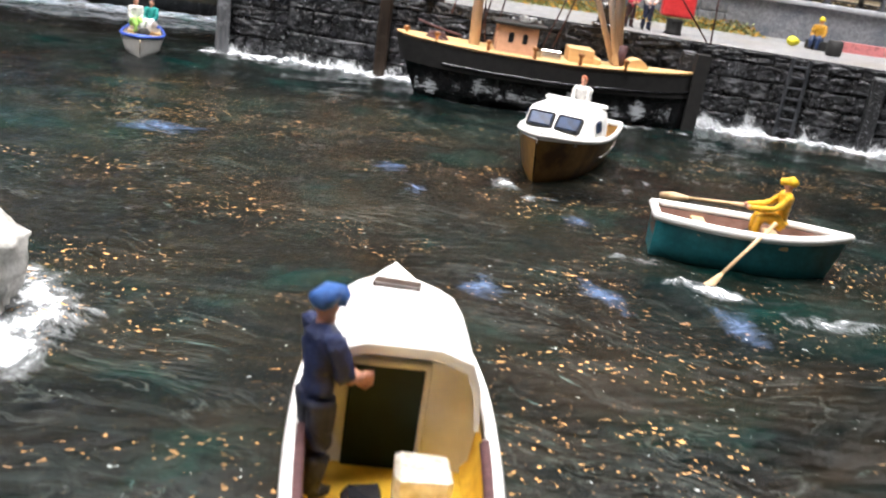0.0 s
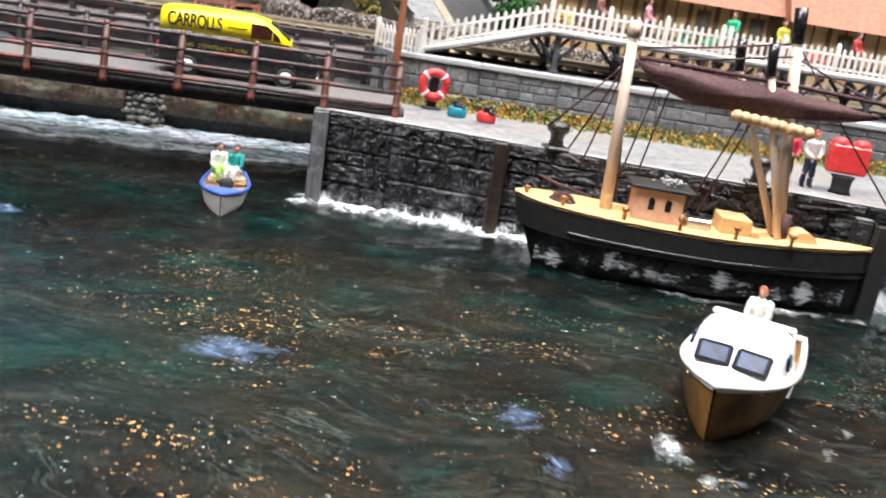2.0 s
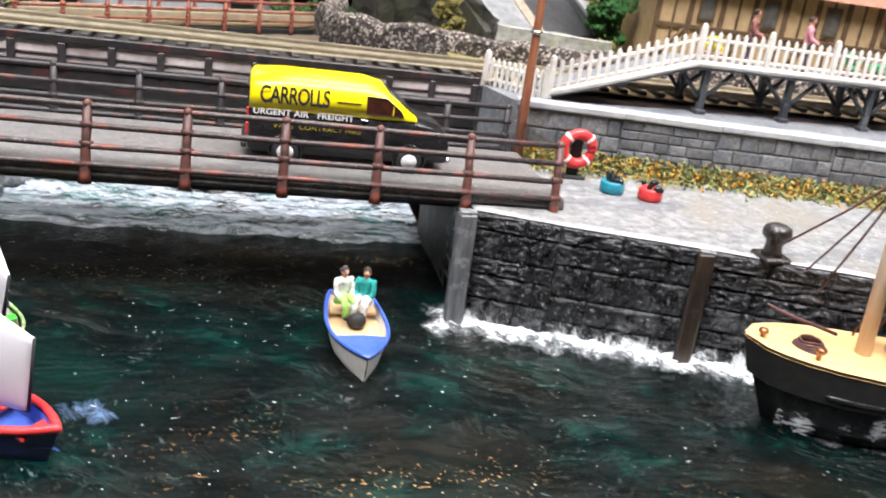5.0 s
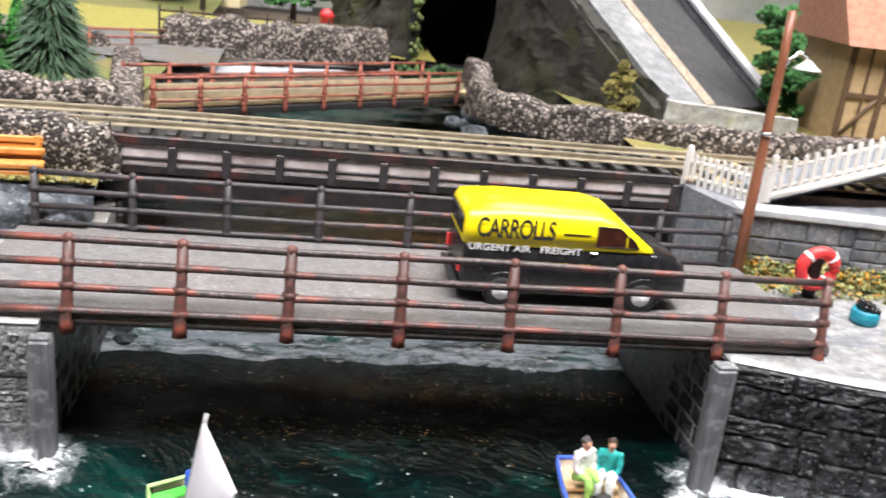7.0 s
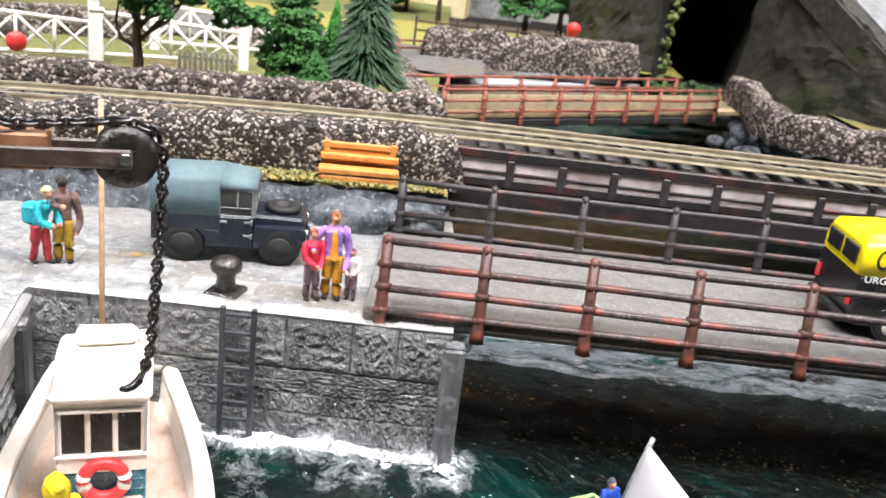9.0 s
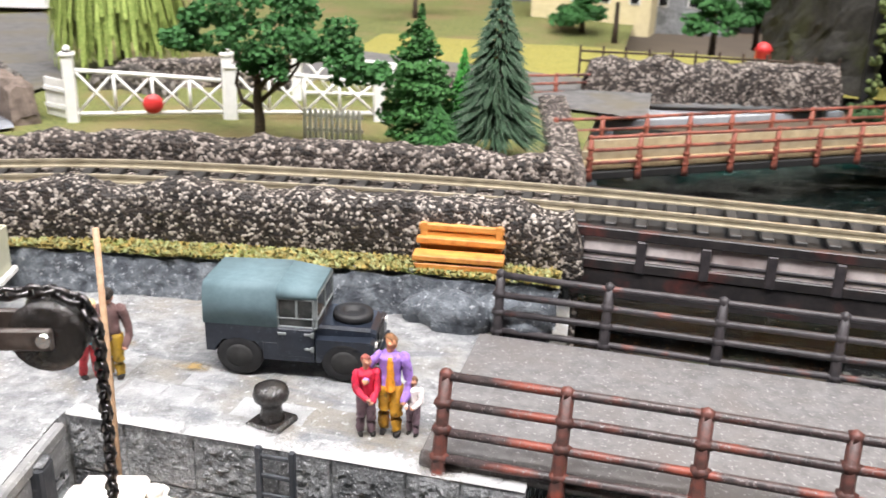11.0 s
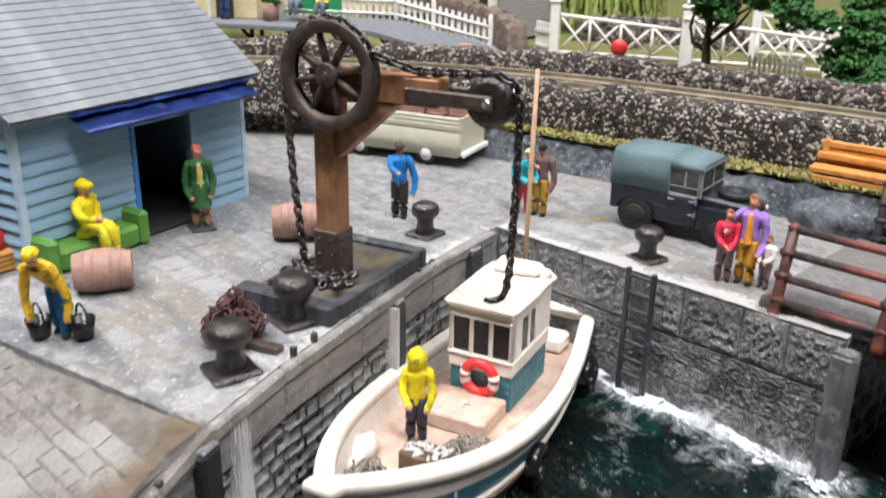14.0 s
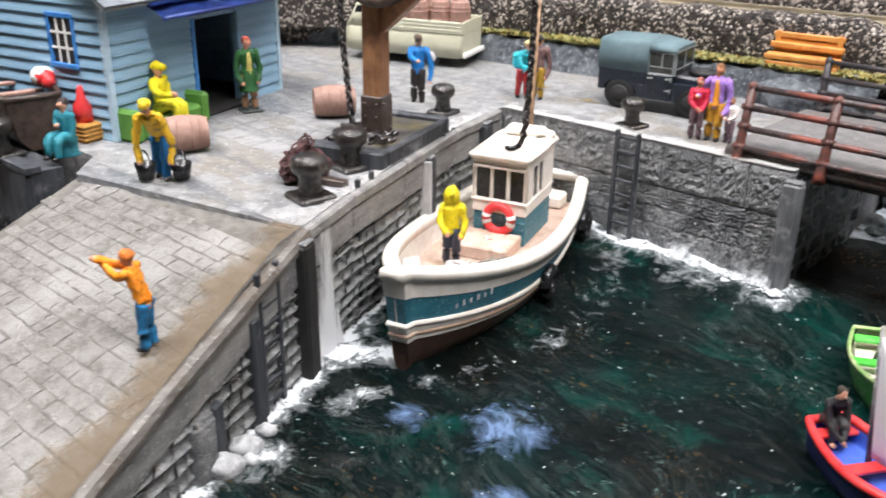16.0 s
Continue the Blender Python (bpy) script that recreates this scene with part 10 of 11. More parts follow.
rt = thing("tree", 110, 208, 58, 0, "round clumped bright green tree", "tree", "layout trees")
bm = B(); tube(bm, [(0, 0, -3), (1, 0, 14), (0, 0, 30)], [2.0, 1.6, 1.0], 8)
part("trunk", bm, BARK, rt)
bm = B()
for c, rr, n in (((4, -2, 12), 11, 900), ((3, -2, 26), 14, 1300), ((-2, 0, 42), 13, 1200), ((8, 2, 19), 10, 700), ((-6, 0, 50), 9, 600)):
    leaf_crown(bm, c, rr, rr, rr * 0.7, n, 2.4, int(c[2]), 8)
part("crown", bm, LEAF, rt)

for k, (x, y, h, w) in enumerate(((-118, 470, 44, 20), (-205, 505, 30, 22), (-88, 520, 52, 24))):
    bush_ = thing("tree", x, y, 57, 0, "rounded leafy green tree far behind the river", "tree", "layout trees")
    bm = B(); rod(bm, (0, 0, -4), (0, 0, h * 0.6), 2.4, 1.2, 8)
    part("trunk", bm, BARK, bush_)
    bm = B()
    for j in range(4):
        leaf_crown(bm, ((j % 2) * 6 - 3, (j // 2) * 5 - 2, h * (0.35 + 0.16 * j)), w * (1 - 0.15 * j), w * (1 - 0.15 * j), h * 0.2, 700, 3.0, 300 + 7 * k + j, 9)
    part("crown", bm, LEAF, bush_)

HEDGE_WALL = flecked("grey_brown_rubble", (0.03, 0.026, 0.022), (0.09, 0.078, 0.066), (0.2, 0.18, 0.16), 2.6, 0.85, 0.14)
wl = thing("willow_tree", -420, 280, 50, 0, "pale green weeping willow", "tree", "layout trees")
bm = B(); tube(bm, [(0, 0, -3), (2, 0, 30), (-2, 0, 70)], [5, 4, 2], 8)
part("trunk", bm, BARK, wl)
r = random.Random(3)
bm = B()
for k in range(1500):
    a, rr = r.uniform(0, math.tau), 34 * math.sqrt(r.random())
    top, L = 70 + 14 * (1 - (rr / 34) ** 2) + r.uniform(-4, 4), r.uniform(35, 66)
    w = r.uniform(0.4, 0.95)
    pts = [(rr * math.cos(a) * (0.8 + 0.25 * f) + r.uniform(-1, 1), rr * math.sin(a) * (0.8 + 0.25 * f) + r.uniform(-1, 1), top - L * f) for f in (0, 0.35, 0.7, 1)]
    d = Vector((-math.sin(a), math.cos(a), 0)) * w
    vs = [(bm.verts.new(Vector(p) - d), bm.verts.new(Vector(p) + d)) for p in pts]
    for (p0, p1), (q0, q1) in zip(vs, vs[1:]):
        bm.faces.new((p0, p1, q1, q0))
part("crown", bm, WILLOW, wl, "hanging pale green fronds")

patch("far_lane", [(-335, 300), (-150, 262), (-150, 330), (-350, 385)], 52.6, 55.4, LANE, "grey-brown lane behind the tree", "road")

# ---- crossing gates ----
def gate(x, y, z, rz, L, label, disc=False):
    t = thing("crossing_gate", x, y, z, rz, label, "gate", "crossing gates")
    for xx, hh in ((0, 27), (L, 22)):
        bm = B(); box(bm, xx - 2.2, -2.2, -3, xx + 2.2, 2.2, hh, 0.4); box(bm, xx - 2.8, -2.8, hh - 1.5, xx + 2.8, 2.8, hh, 0.3); ball(bm, (xx, 0, hh + 1.2), 1.7, 1)
        part("gate_post", bm, WHITE, t)
    bm = B()
    h0, h1 = 20.0, 15.5
    for zz0, zz1 in ((2.6, 2.6), (h0, h1)):
        tube(bm, [(2, 0, zz0), (L - 2, 0, zz1)], 0.95, 6)
    part("gate_bar", bm, WHITE, t)
    k = 4
    for i in range(k):
        xa, xb = 2 + (L - 4) * i / k, 2 + (L - 4) * (i + 1) / k
        za, zb = h0 + (h1 - h0) * i / k, h0 + (h1 - h0) * (i + 1) / k
        bm = B(); tube(bm, [(xa, 0.3, 2.8), (xb, 0.3, zb)], 0.6, 5); tube(bm, [(xa, -0.3, za), (xb, -0.3, 2.8)], 0.6, 5); tube(bm, [(xb, 0, 2.8), (xb, 0, zb)], 0.7, 5)
        part("brace", bm, WHITE, t)
    if disc:
        bm = B(); lathe(bm, [(0.2, -0.5), (3.9, -0.5), (3.9, 0.5), (0.2, 0.5)], 24, xf(L * 0.5, -1.4, 6.5, 90))
        part("target_disc", bm, BELT_RED, t, "round red target disc")
    return t


gate(-372, 170, 51.5, 27, 62, "white lattice level-crossing gate with a red disc", True)
gate(-318, 198, 51.5, 20, 62, "white lattice level-crossing gate")
gate(-308, 246, 52, 14, 60, "white lattice level-crossing gate in front of the lane")
wg = thing("wicket_fence", -372, 172, 51.5, 160, "short white picket fence beside the gates", "fence")
for k in range(9):
    bm = B(); box(bm, k * 2.2, -0.5, -2, k * 2.2 + 1.5, 0.5, 15, 0.2)
    part("picket", bm, WHITE, wg)
for z in (3, 10):
    bm = B(); box(bm, 0, 0.4, z, 19, 1.2, z + 1.5)
    part("fence_rail", bm, WHITE, wg)
hut = thing("paling_fence", -276, 176, 52, 8, "grey-white paling fence panel beside the tree", "fence")
for k in range(11):
    bm = B(); box(bm, k * 2.1, -0.4, -2, k * 2.1 + 1.3, 0.4, 11.5, 0.2)
    part("picket", bm, WHITE, hut)
bm = B(); box(bm, 0, 0.4, 2.5, 23, 1.0, 3.8); box(bm, 0, 0.4, 8, 23, 1.0, 9.2)
part("fence_rail", bm, FENCE, hut)

# ---- left station platform ----
PZ = 66.0
plat = thing("station_platform", -413, 88, PZ, 211, "dark grey timber station platform on trestles", "platform")
# local x runs away along the platform, -y... the far side is +y turned; build on both
bm = B(); box(bm, 0, -46, -2.2, 190, 0, 0, 0.3)
part("deck", bm, PLATFORM, plat)
bm = B()
v = [bm.verts.new(p) for p in ((0, 0, 0), (0, -46, 0), (-47, -46, -10), (-47, 0, -10), (0, 0, -2.2), (0, -46, -2.2), (-47, -46, -11), (-47, 0, -11))]
for f in ((0, 1, 2, 3), (4, 7, 6, 5), (0, 3, 7, 4), (1, 5, 6, 2), (2, 6, 7, 3), (0, 4, 5, 1)):
    bm.faces.new([v[i] for i in f])
part("ramp", bm, PLATFORM, plat)
for x in range(4, 190, 24):
    for y in (-3, -43):
        bm = B(); rod(bm, (x, y, -16), (x, y, -2), 1.1, seg=6); rod(bm, (x, y, -13), (x + 10, y, -2.5), 0.7, seg=6)
        part("trestle", bm, GIRDER, plat)


def picket_fence(parent, pts, h, m, step=3.0, w=1.5, every=8):
    """Pickets, two rails and taller posts along points (x, y, z)."""
    pk_mesh = B()
    prism(pk_mesh, [(-w / 2, 0), (w / 2, 0), (w / 2, h - 1), (0, h), (-w / 2, h - 1)], -0.4, 0.4, Matrix(((1, 0, 0, 0), (0, 0, 1, 0), (0, 1, 0, 0), (0, 0, 0, 1))))
    me = to_mesh("picket", pk_mesh, m)
    pm = B(); box(pm, -1.1, -1.1, -1, 1.1, 1.1, h + 1, 0.3); ball(pm, (0, 0, h + 1.4), 1.2, 1)
    post = to_mesh("fence_post", pm, m)
    for a, b in zip(pts, pts[1:]):
        a, b = Vector(a), Vector(b)
        d = (b - a).length
        head = math.degrees(math.atan2(b.y - a.y, b.x - a.x))
        n = max(1, int(d / step))
        for k in range(n + 1):
            p = a + (b - a) * k / n
            if k % every == 0 or k == n:
                piece("fence_post", post, parent, p.x, p.y, p.z, 1, 1, 1, 0, 0, head)
            else:
                piece("picket", me, parent, p.x, p.y, p.z, 1, 1, 1, 0, 0, head)
        nrm = Vector((-(b - a).y, (b - a).x, 0)).normalized() * 0.7
        for zz in (0.22, 0.72):
            bm = B()
            tube(bm, [a + nrm + Vector((0, 0, h * zz)), b + nrm + Vector((0, 0, h * zz))], 0.75, 4)
            part("fence_rail", bm, m, parent)


fl = thing("picket_fence", -413, 88, PZ, 211, "white picket fence behind the station platform", "fence")
picket_fence(fl, [(-47, -45, -10), (0, -45, 0), (60, -45, 0), (150, -45, 0)], 12, WHITE, 3.2, 1.6, 9)
st = thing("station_building", -413, 88, PZ, 211, "cream station building with brown door and framed posters", "building")
bm = B(); box(bm, 62, -44, 0, 118, -20, 42, 0.3)
part("wall", bm, STATION, st)
for x0, x1, m in ((74, 83, BARK),):
    bm = B(); box(bm, x0, -20.2, 0, x1, -19.6, 26, 0.1)
    part("door", bm, m, st, "dark open doorway")
for x in (62.6, 86):
    bm = B(); box(bm, x + 2, -20.3, 14, x + 11, -19.4, 26, 0.1)
    p = part("poster_frame", bm, PLATFORM, st, "grey framed poster")
    bm = B(); box(bm, x + 3, -19.5, 15, x + 10, -19.2, 25, 0.05)
    part("poster", bm, paint(0.55, 0.22, 0.12) if x > 80 else paint(0.35, 0.3, 0.45), p, "plain coloured poster")
bm = B(); box(bm, 58, -50, 42, 122, -14, 44.5, 0.5)
part("roof", bm, PLATFORM, st, "grey flat-edged roof")
sgn = thing("station_sign", -505, 38, PZ, 211, "long green station name board on posts", "sign")
bm = B(); box(bm, -22, -16, 13, 22, -14.8, 21, 0.2)
part("board", bm, paint(0.01, 0.16, 0.08), sgn, "green board")
for k in range(8):
    bm = B(); box(bm, -17 + k * 4.4, -14.9, 15.5, -14.2 + k * 4.4, -14.5, 18.5)
    part("lettering", bm, WHITE, sgn, "plain white bars for unreadable lettering")
for x in (-18, 18):
    bm = B(); box(bm, x - 0.8, -16, 0, x + 0.8, -15, 13.2)
    part("post", bm, FENCE, sgn)


def local_to(ob, x, y, z=0):
    c = ob.matrix_world @ Vector((x * MM, y * MM, z * MM))
    return c.x / MM, c.y / MM, c.z / MM


x, y, z = local_to(plat, 76, -15)
figurine(x, y, z, -60, 22, (0.5, 0.02, 0.02), (0.03, 0.08, 0.2), label="figure in red top on the station platform")
x, y, z = local_to(plat, 115, -15)
figurine(x, y, z, -60, 22, (0.6, 0.03, 0.03), (0.5, 0.03, 0.03), label="figure in a red coat on the station platform")
for k, (xx, top) in enumerate(((42, (0.2, 0.4, 0.6)), (29, (0.75, 0.68, 0.1)))):
    x, y, z = local_to(plat, xx, -22)
    figurine(x, y, z + 3, -60, 20, top, (0.1, 0.12, 0.15), pose_kind="sit", hat=(0.6, 0.05, 0.03), label="seated figure on a platform bench")
    t = thing("platform_bench", *local_to(plat, xx, -25), 211, "green slatted platform bench by the fence", "bench", "platform benches")
    bm = B(); box(bm, -7, -2.5, 3.5, 7, 2.5, 4.6, 0.3); box(bm, -7, -3.4, 5, 7, -2.6, 11, 0.3)
    part("seat", bm, paint(0.02, 0.26, 0.1), t)
x, y, z = local_to(plat, 54, -18)
t = thing("planter", x, y, z, 0, "brown tub with a green plant on the platform", "planter", "planters")
bm = B(); lathe(bm, [(3.6, 0), (4.2, 6), (3.8, 6.4)], 14)
part("tub", bm, BARREL, t)
bm = B(); leaf_crown(bm, (0, 0, 8.5), 4.5, 4.5, 4.0, 160, 1.6, 5, 4)
part("plant", bm, LEAF, t)
bm = B(); box(bm, -2.5, -0.6, 0, 2.5, 0.6, 6.5, 0.2)
solid("small_sign", bm, paint(0.55, 0.3, 0.25), "small pinkish sign at the ramp's foot", "sign", x=-372, y=108, z=56.5, rz=30)

# ---- upper bridge over the river, with red rails ----
UB = thing("upper_rail_bridge", -169, 201, 42, 32.9, "low railway bridge with red-brown railings over the river", "bridge")
bm = B(); box(bm, -30, 0, -3.0, 186, 30, 0.0, 0.3)
part("deck", bm, BLACK_MATT, UB)
bm = B(); box(bm, -60, 2, 0, 210, 30, 3.0, 0.6)
part("ballast", bm, SAND, UB, "sandy lit ballast")
for y in (8, 24.5):
    bm = B(); box(bm, -60, y - 0.6, 3, 210, y + 0.6, 6.5, 0.1)
    part("running_rail", bm, NICKEL, UB)
posts = [i * 21.5 for i in range(9)]
rail_row(UB, posts, -0.5, -0.5, -1, 14, [4.0, 9, 14], RED_RAIL, RED_RAIL, 1.0)
rail_row(UB, posts, 31, 31, -1, 14, [4.0, 9, 14], RED_RAIL, RED_RAIL, 1.0)
UB2 = thing("upper_road_bridge", -196, 262, 46, 33, "grey road bridge with red-brown railings behind the railway", "bridge")
bm = B(); box(bm, -60, 0, -4, 170, 34, 0, 0.4)
part("deck", bm, PAVING, UB2, "pale grey roadway")
rail_row(UB2, [i * 22 for i in range(7)], 34, 34, -1, 16, [3.0, 7.5, 12, 16], RED_RAIL, RED_RAIL, 0.9)

bm = B()
for k in range(26):
    a = rng.uniform(0, 1)
    c = (-30 + 40 * a + rng.gauss(0, 4), 232 + 40 * rng.random(), 34 + 12 * rng.random())
    ball(bm, c, rng.uniform(3, 7), 2, (1.2, 1, 0.8))
rough(bm, 1.4, 4)
solid("river_rocks", bm, ROCK, "tumbled grey rocks at the river's far bank", "rocks", "stuff")

# ---- hedges on the far side ----
hedge("scatter_hedge", [(-18, 292), (-20, 250), (-30, 205), (-22, 178), (4, 162), (59, 140), (110, 136), (200, 134), (320, 134)], 52, 66, 7, HEDGE_DIM, "brown scatter hedge along the far side of the line", 1.8, 2.2)
hedge("scatter_hedge", [(-185, 318), (-140, 322), (-95, 336), (-60, 345)], 50, 70, 9, HEDGE_DIM, "thick brown hedge by the tunnel", 2.2, 3)
hedge("stone_wall_line", [(-384, 158), (-410, 176), (-447, 196), (-510, 226), (-583, 254), (-700, 290)], 48, 68, 7, mat("brown_stone_row", (0.1, 0.075, 0.06), (0.22, 0.17, 0.14), 4, 0.85, 0.9, 0.6), "brown rough stone wall beside the lane", 2.4, 3)
hedge("scatter_hedge", [(-400, 240), (-360, 262), (-318, 268)], 50, 64, 7, HEDGE_DIM, "brown hedge behind the crossing", 2.2, 3)

# ---- tunnel, cliff and descending road on the right ----
cl = thing("cliff", 0, 0, 0, 0, "dark mossy cliff with a black tunnel mouth", "cliff", kind="structure")
def cliff_face(pts, z0, z1, m, nm, jit=5, top_in=10):
    bm = B()
    tot_ = length(pts)
    nu, nv = int(tot_ / 5), 22
    rows_ = []
    for j in range(nv + 1):
        v_ = j / nv
        row_ = []
        for i in range(nu + 1):
            x_, y_, h_ = along(pts, min(tot_ - 0.01, tot_ * i / nu))
            nx_, ny_ = -math.sin(radians(h_)), math.cos(radians(h_))
            zt = z1(i / nu) if callable(z1) else z1
            p = Vector((x_ + nx_ * top_in * v_, y_ + ny_ * top_in * v_, z0 + (zt - z0) * v_))
            p += noise.noise_vector(p / 14) * jit * 0.8 + noise.noise_vector(p / 4) * jit * 0.3
            row_.append(bm.verts.new(p))
        rows_.append(row_)
    for a_, b_ in zip(rows_, rows_[1:]):
        for k_ in range(nu):
            bm.faces.new((a_[k_], a_[k_ + 1], b_[k_ + 1], b_[k_])).smooth = False
    return part(nm, bm, m, cl)


cliff_face([(-96, 440), (-84, 398), (-66, 366), (-44, 352)], 45, lambda u: 104 + 46 * u, CLIFF, "rock_face", 6)
cliff_face([(0, 350), (9, 300), (22, 250), (36, 214), (49, 187)], 46, lambda u: 150 - 80 * u ** 0.9, CLIFF, "rock_face", 4, 3)
bm = B(); prism(bm, [(-46, 352), (10, 352), (10, 470), (-46, 470)], 40, 46)
part("tunnel_floor", bm, BLACK_MATT, cl)
bm = B(); box(bm, -48, 352, 40, -44, 480, 150); box(bm, 8, 352, 40, 12, 480, 150); box(bm, -48, 478, 40, 12, 484, 150); box(bm, -48, 352, 112, 12, 484, 150)
part("tunnel_lining", bm, BLACK_MATT, cl, "black tunnel lining")
bm = B()
for x in (-43, 9):
    for k in range(90):
        ball(bm, (x + rng.gauss(0, 2.2), 349 + rng.gauss(0, 2), rng.uniform(44, 112)), rng.uniform(1.0, 2.4), 1)
part("ivy", bm, LEAF_OLIVE, cl, "mossy growth round the tunnel mouth")
bm = B()
for k in range(160):
    ball(bm, (rng.uniform(-52, 18), 347 + rng.gauss(0, 4), 44 + abs(rng.gauss(0, 3))), rng.uniform(1.2, 3), 1)
part("undergrowth", bm, mat("dark_moss", (0.02, 0.05, 0.015), (0.05, 0.1, 0.03), 1.5, 0.9, 0.6), cl, "dark green undergrowth")

rd = thing("hill_road", 0, 0, 0, 0, "steep hill road with pale pavement and low stone walls", "road", kind="structure")
def strip(nm, a0, a1, b0, b1, za, zb, m, lab="", thick=3, lift=0.0):
    bm = B()
    n_ = 16
    rows_ = []
    for i in range(n_ + 1):
        f = i / n_
        z_ = za + (zb - za) * f + lift
        p, q = Vector((a0[0] + (b0[0] - a0[0]) * f, a0[1] + (b0[1] - a0[1]) * f, z_)), Vector((a1[0] + (b1[0] - a1[0]) * f, a1[1] + (b1[1] - a1[1]) * f, z_))
        rows_.append([bm.verts.new(p), bm.verts.new(q), bm.verts.new(q - Vector((0, 0, thick))), bm.verts.new(p - Vector((0, 0, thick)))])
    for a_, b_ in zip(rows_, rows_[1:]):
        for k_ in range(4):
            bm.faces.new((a_[k_], a_[(k_ + 1) % 4], b_[(k_ + 1) % 4], b_[k_]))
    bm.faces.new(rows_[0]); bm.faces.new(rows_[-1][::-1])
    return part(nm, bm, m, rd, lab)


HILL_PAVE = mat("slate_pavement", (0.13, 0.135, 0.14), (0.24, 0.245, 0.25), 5.0, 0.75, 0.5, 0.3, stain=(0.3, 0.3, 0.29), stain_size=25)
HILL_KERB = mat("tan_kerb", (0.2, 0.16, 0.11), (0.36, 0.31, 0.24), 2.5, 0.8, 0.7, 0.4)
strip("pavement", (54, 190), (76, 196), (14, 320), (38, 330), 66, 132, HILL_PAVE, "slate-grey pavement", 4)
strip("verge", (46, 187), (55, 190.5), (2, 318), (16, 321), 64, 131, CLIFF, "dark mossy verge beside the pavement", 16)
strip("carriageway", (76, 196), (112, 214), (38, 330), (80, 346), 65, 131, ASPHALT, "dark asphalt carriageway", 50)
strip("wall", (112, 214), (115, 215), (80, 346), (83, 347), 70, 138, RUBBLE, "grey side wall", 40)
strip("wall_coping", (110.5, 213.5), (116, 215.5), (78.5, 345.5), (84, 347.5), 71.5, 139.5, PAVING, "pale wall coping", 2)
strip("kerb_verge", (73.0, 195.0), (79, 197.5), (35, 328.5), (41, 331), 66.6, 132.6, HILL_KERB, "tan rubble kerb", 3)
wl2 = thing("mossy_wall", 0, 0, 0, 0, "mossy grey stone wall at the hill road's foot", "wall", kind="structure")
bm = B(); prism(bm, [(52, 189), (104, 168), (106, 173), (56, 196)], 50, 67.5); bmesh.ops.subdivide_edges(bm, edges=bm.edges[:], cuts=5, use_grid_fill=True); rough(bm, 0.9, 5)
part("stonework", bm, mat("mossy_stone", (0.2, 0.2, 0.19), (0.4, 0.4, 0.38), 4, 0.8, 0.7, 0.4, stain=(0.3, 0.28, 0.06), stain_size=12), wl2)

# ---- timber-framed houses on the right ----
def framed_house(x, y, z, rz, L, D, H, R, label, bays=6):
    t = thing("timber_framed_house", x, y, z, rz, label, "house", "framed houses")
    bm = B(); box(bm, 0, 0, -6, L, D, H)
    part("wall", bm, HOUSE_CREAM, t, "tan plaster infill")
    for k in range(bays * 2 + 1):
        xx = L * k / (bays * 2)
        bm = B(); box(bm, xx - (1.3 if k % 2 == 0 else 0.5), -0.9, -6, xx + (1.3 if k % 2 == 0 else 0.5), 0.3, H, 0.1)
        part("stud", bm, HOUSE_BEAM, t)
    for zz in (0.6, H * 0.45, H - 1.2):
        bm = B(); box(bm, -1, -1.0, zz - 1.1, L + 1, 0.3, zz + 1.1, 0.1)
        part("beam", bm, HOUSE_BEAM, t)
    for k in range(bays):
        xx = L * (k + 0.5) / bays
        if k % 2 == 0:
            bm = B(); tube(bm, [(xx - L / bays * 0.4, -0.6, 2), (xx + L / bays * 0.4, -0.6, H * 0.43)], 0.9, 4)
            part("brace", bm, HOUSE_BEAM, t)
        else:
            bm = B(); box(bm, xx - 4.2, -1.2, H * 0.52, xx + 4.2, -0.2, H * 0.86, 0.2)
            w = part("window", bm, HOUSE_BEAM, t)
            bm = B(); box(bm, xx - 3.2, -1.5, H * 0.55, xx + 3.2, -1.0, H * 0.83)
            part("pane", bm, mat("leaded_pane", (0.05, 0.05, 0.045), (0.12, 0.11, 0.1), 3, 0.2, 0.1), w)
    bm = B()
    ov = 6
    v = [bm.verts.new(p) for p in ((-ov, -ov, H - 3), (L + ov, -ov, H - 3), (L + ov, D + ov, H - 3), (-ov, D + ov, H - 3), (-ov, D / 2, H + R), (L + ov, D / 2, H + R))]
    for f in ((0, 1, 5, 4), (2, 3, 4, 5), (0, 4, 3), (1, 2, 5), (0, 3, 2, 1)):
        bm.faces.new([v[i] for i in f])
    part("roof", bm, TERRACOTTA, t, "faded terracotta roof")
    return t


framed_house(129, 180, 59, -6, 130, 60, 44, 46, "timber-framed house with tan panels and terracotta roof", 8)
framed_house(268, 153, 59, -12, 150, 70, 42, 50, "second timber-framed house with a low terracotta roof", 8)

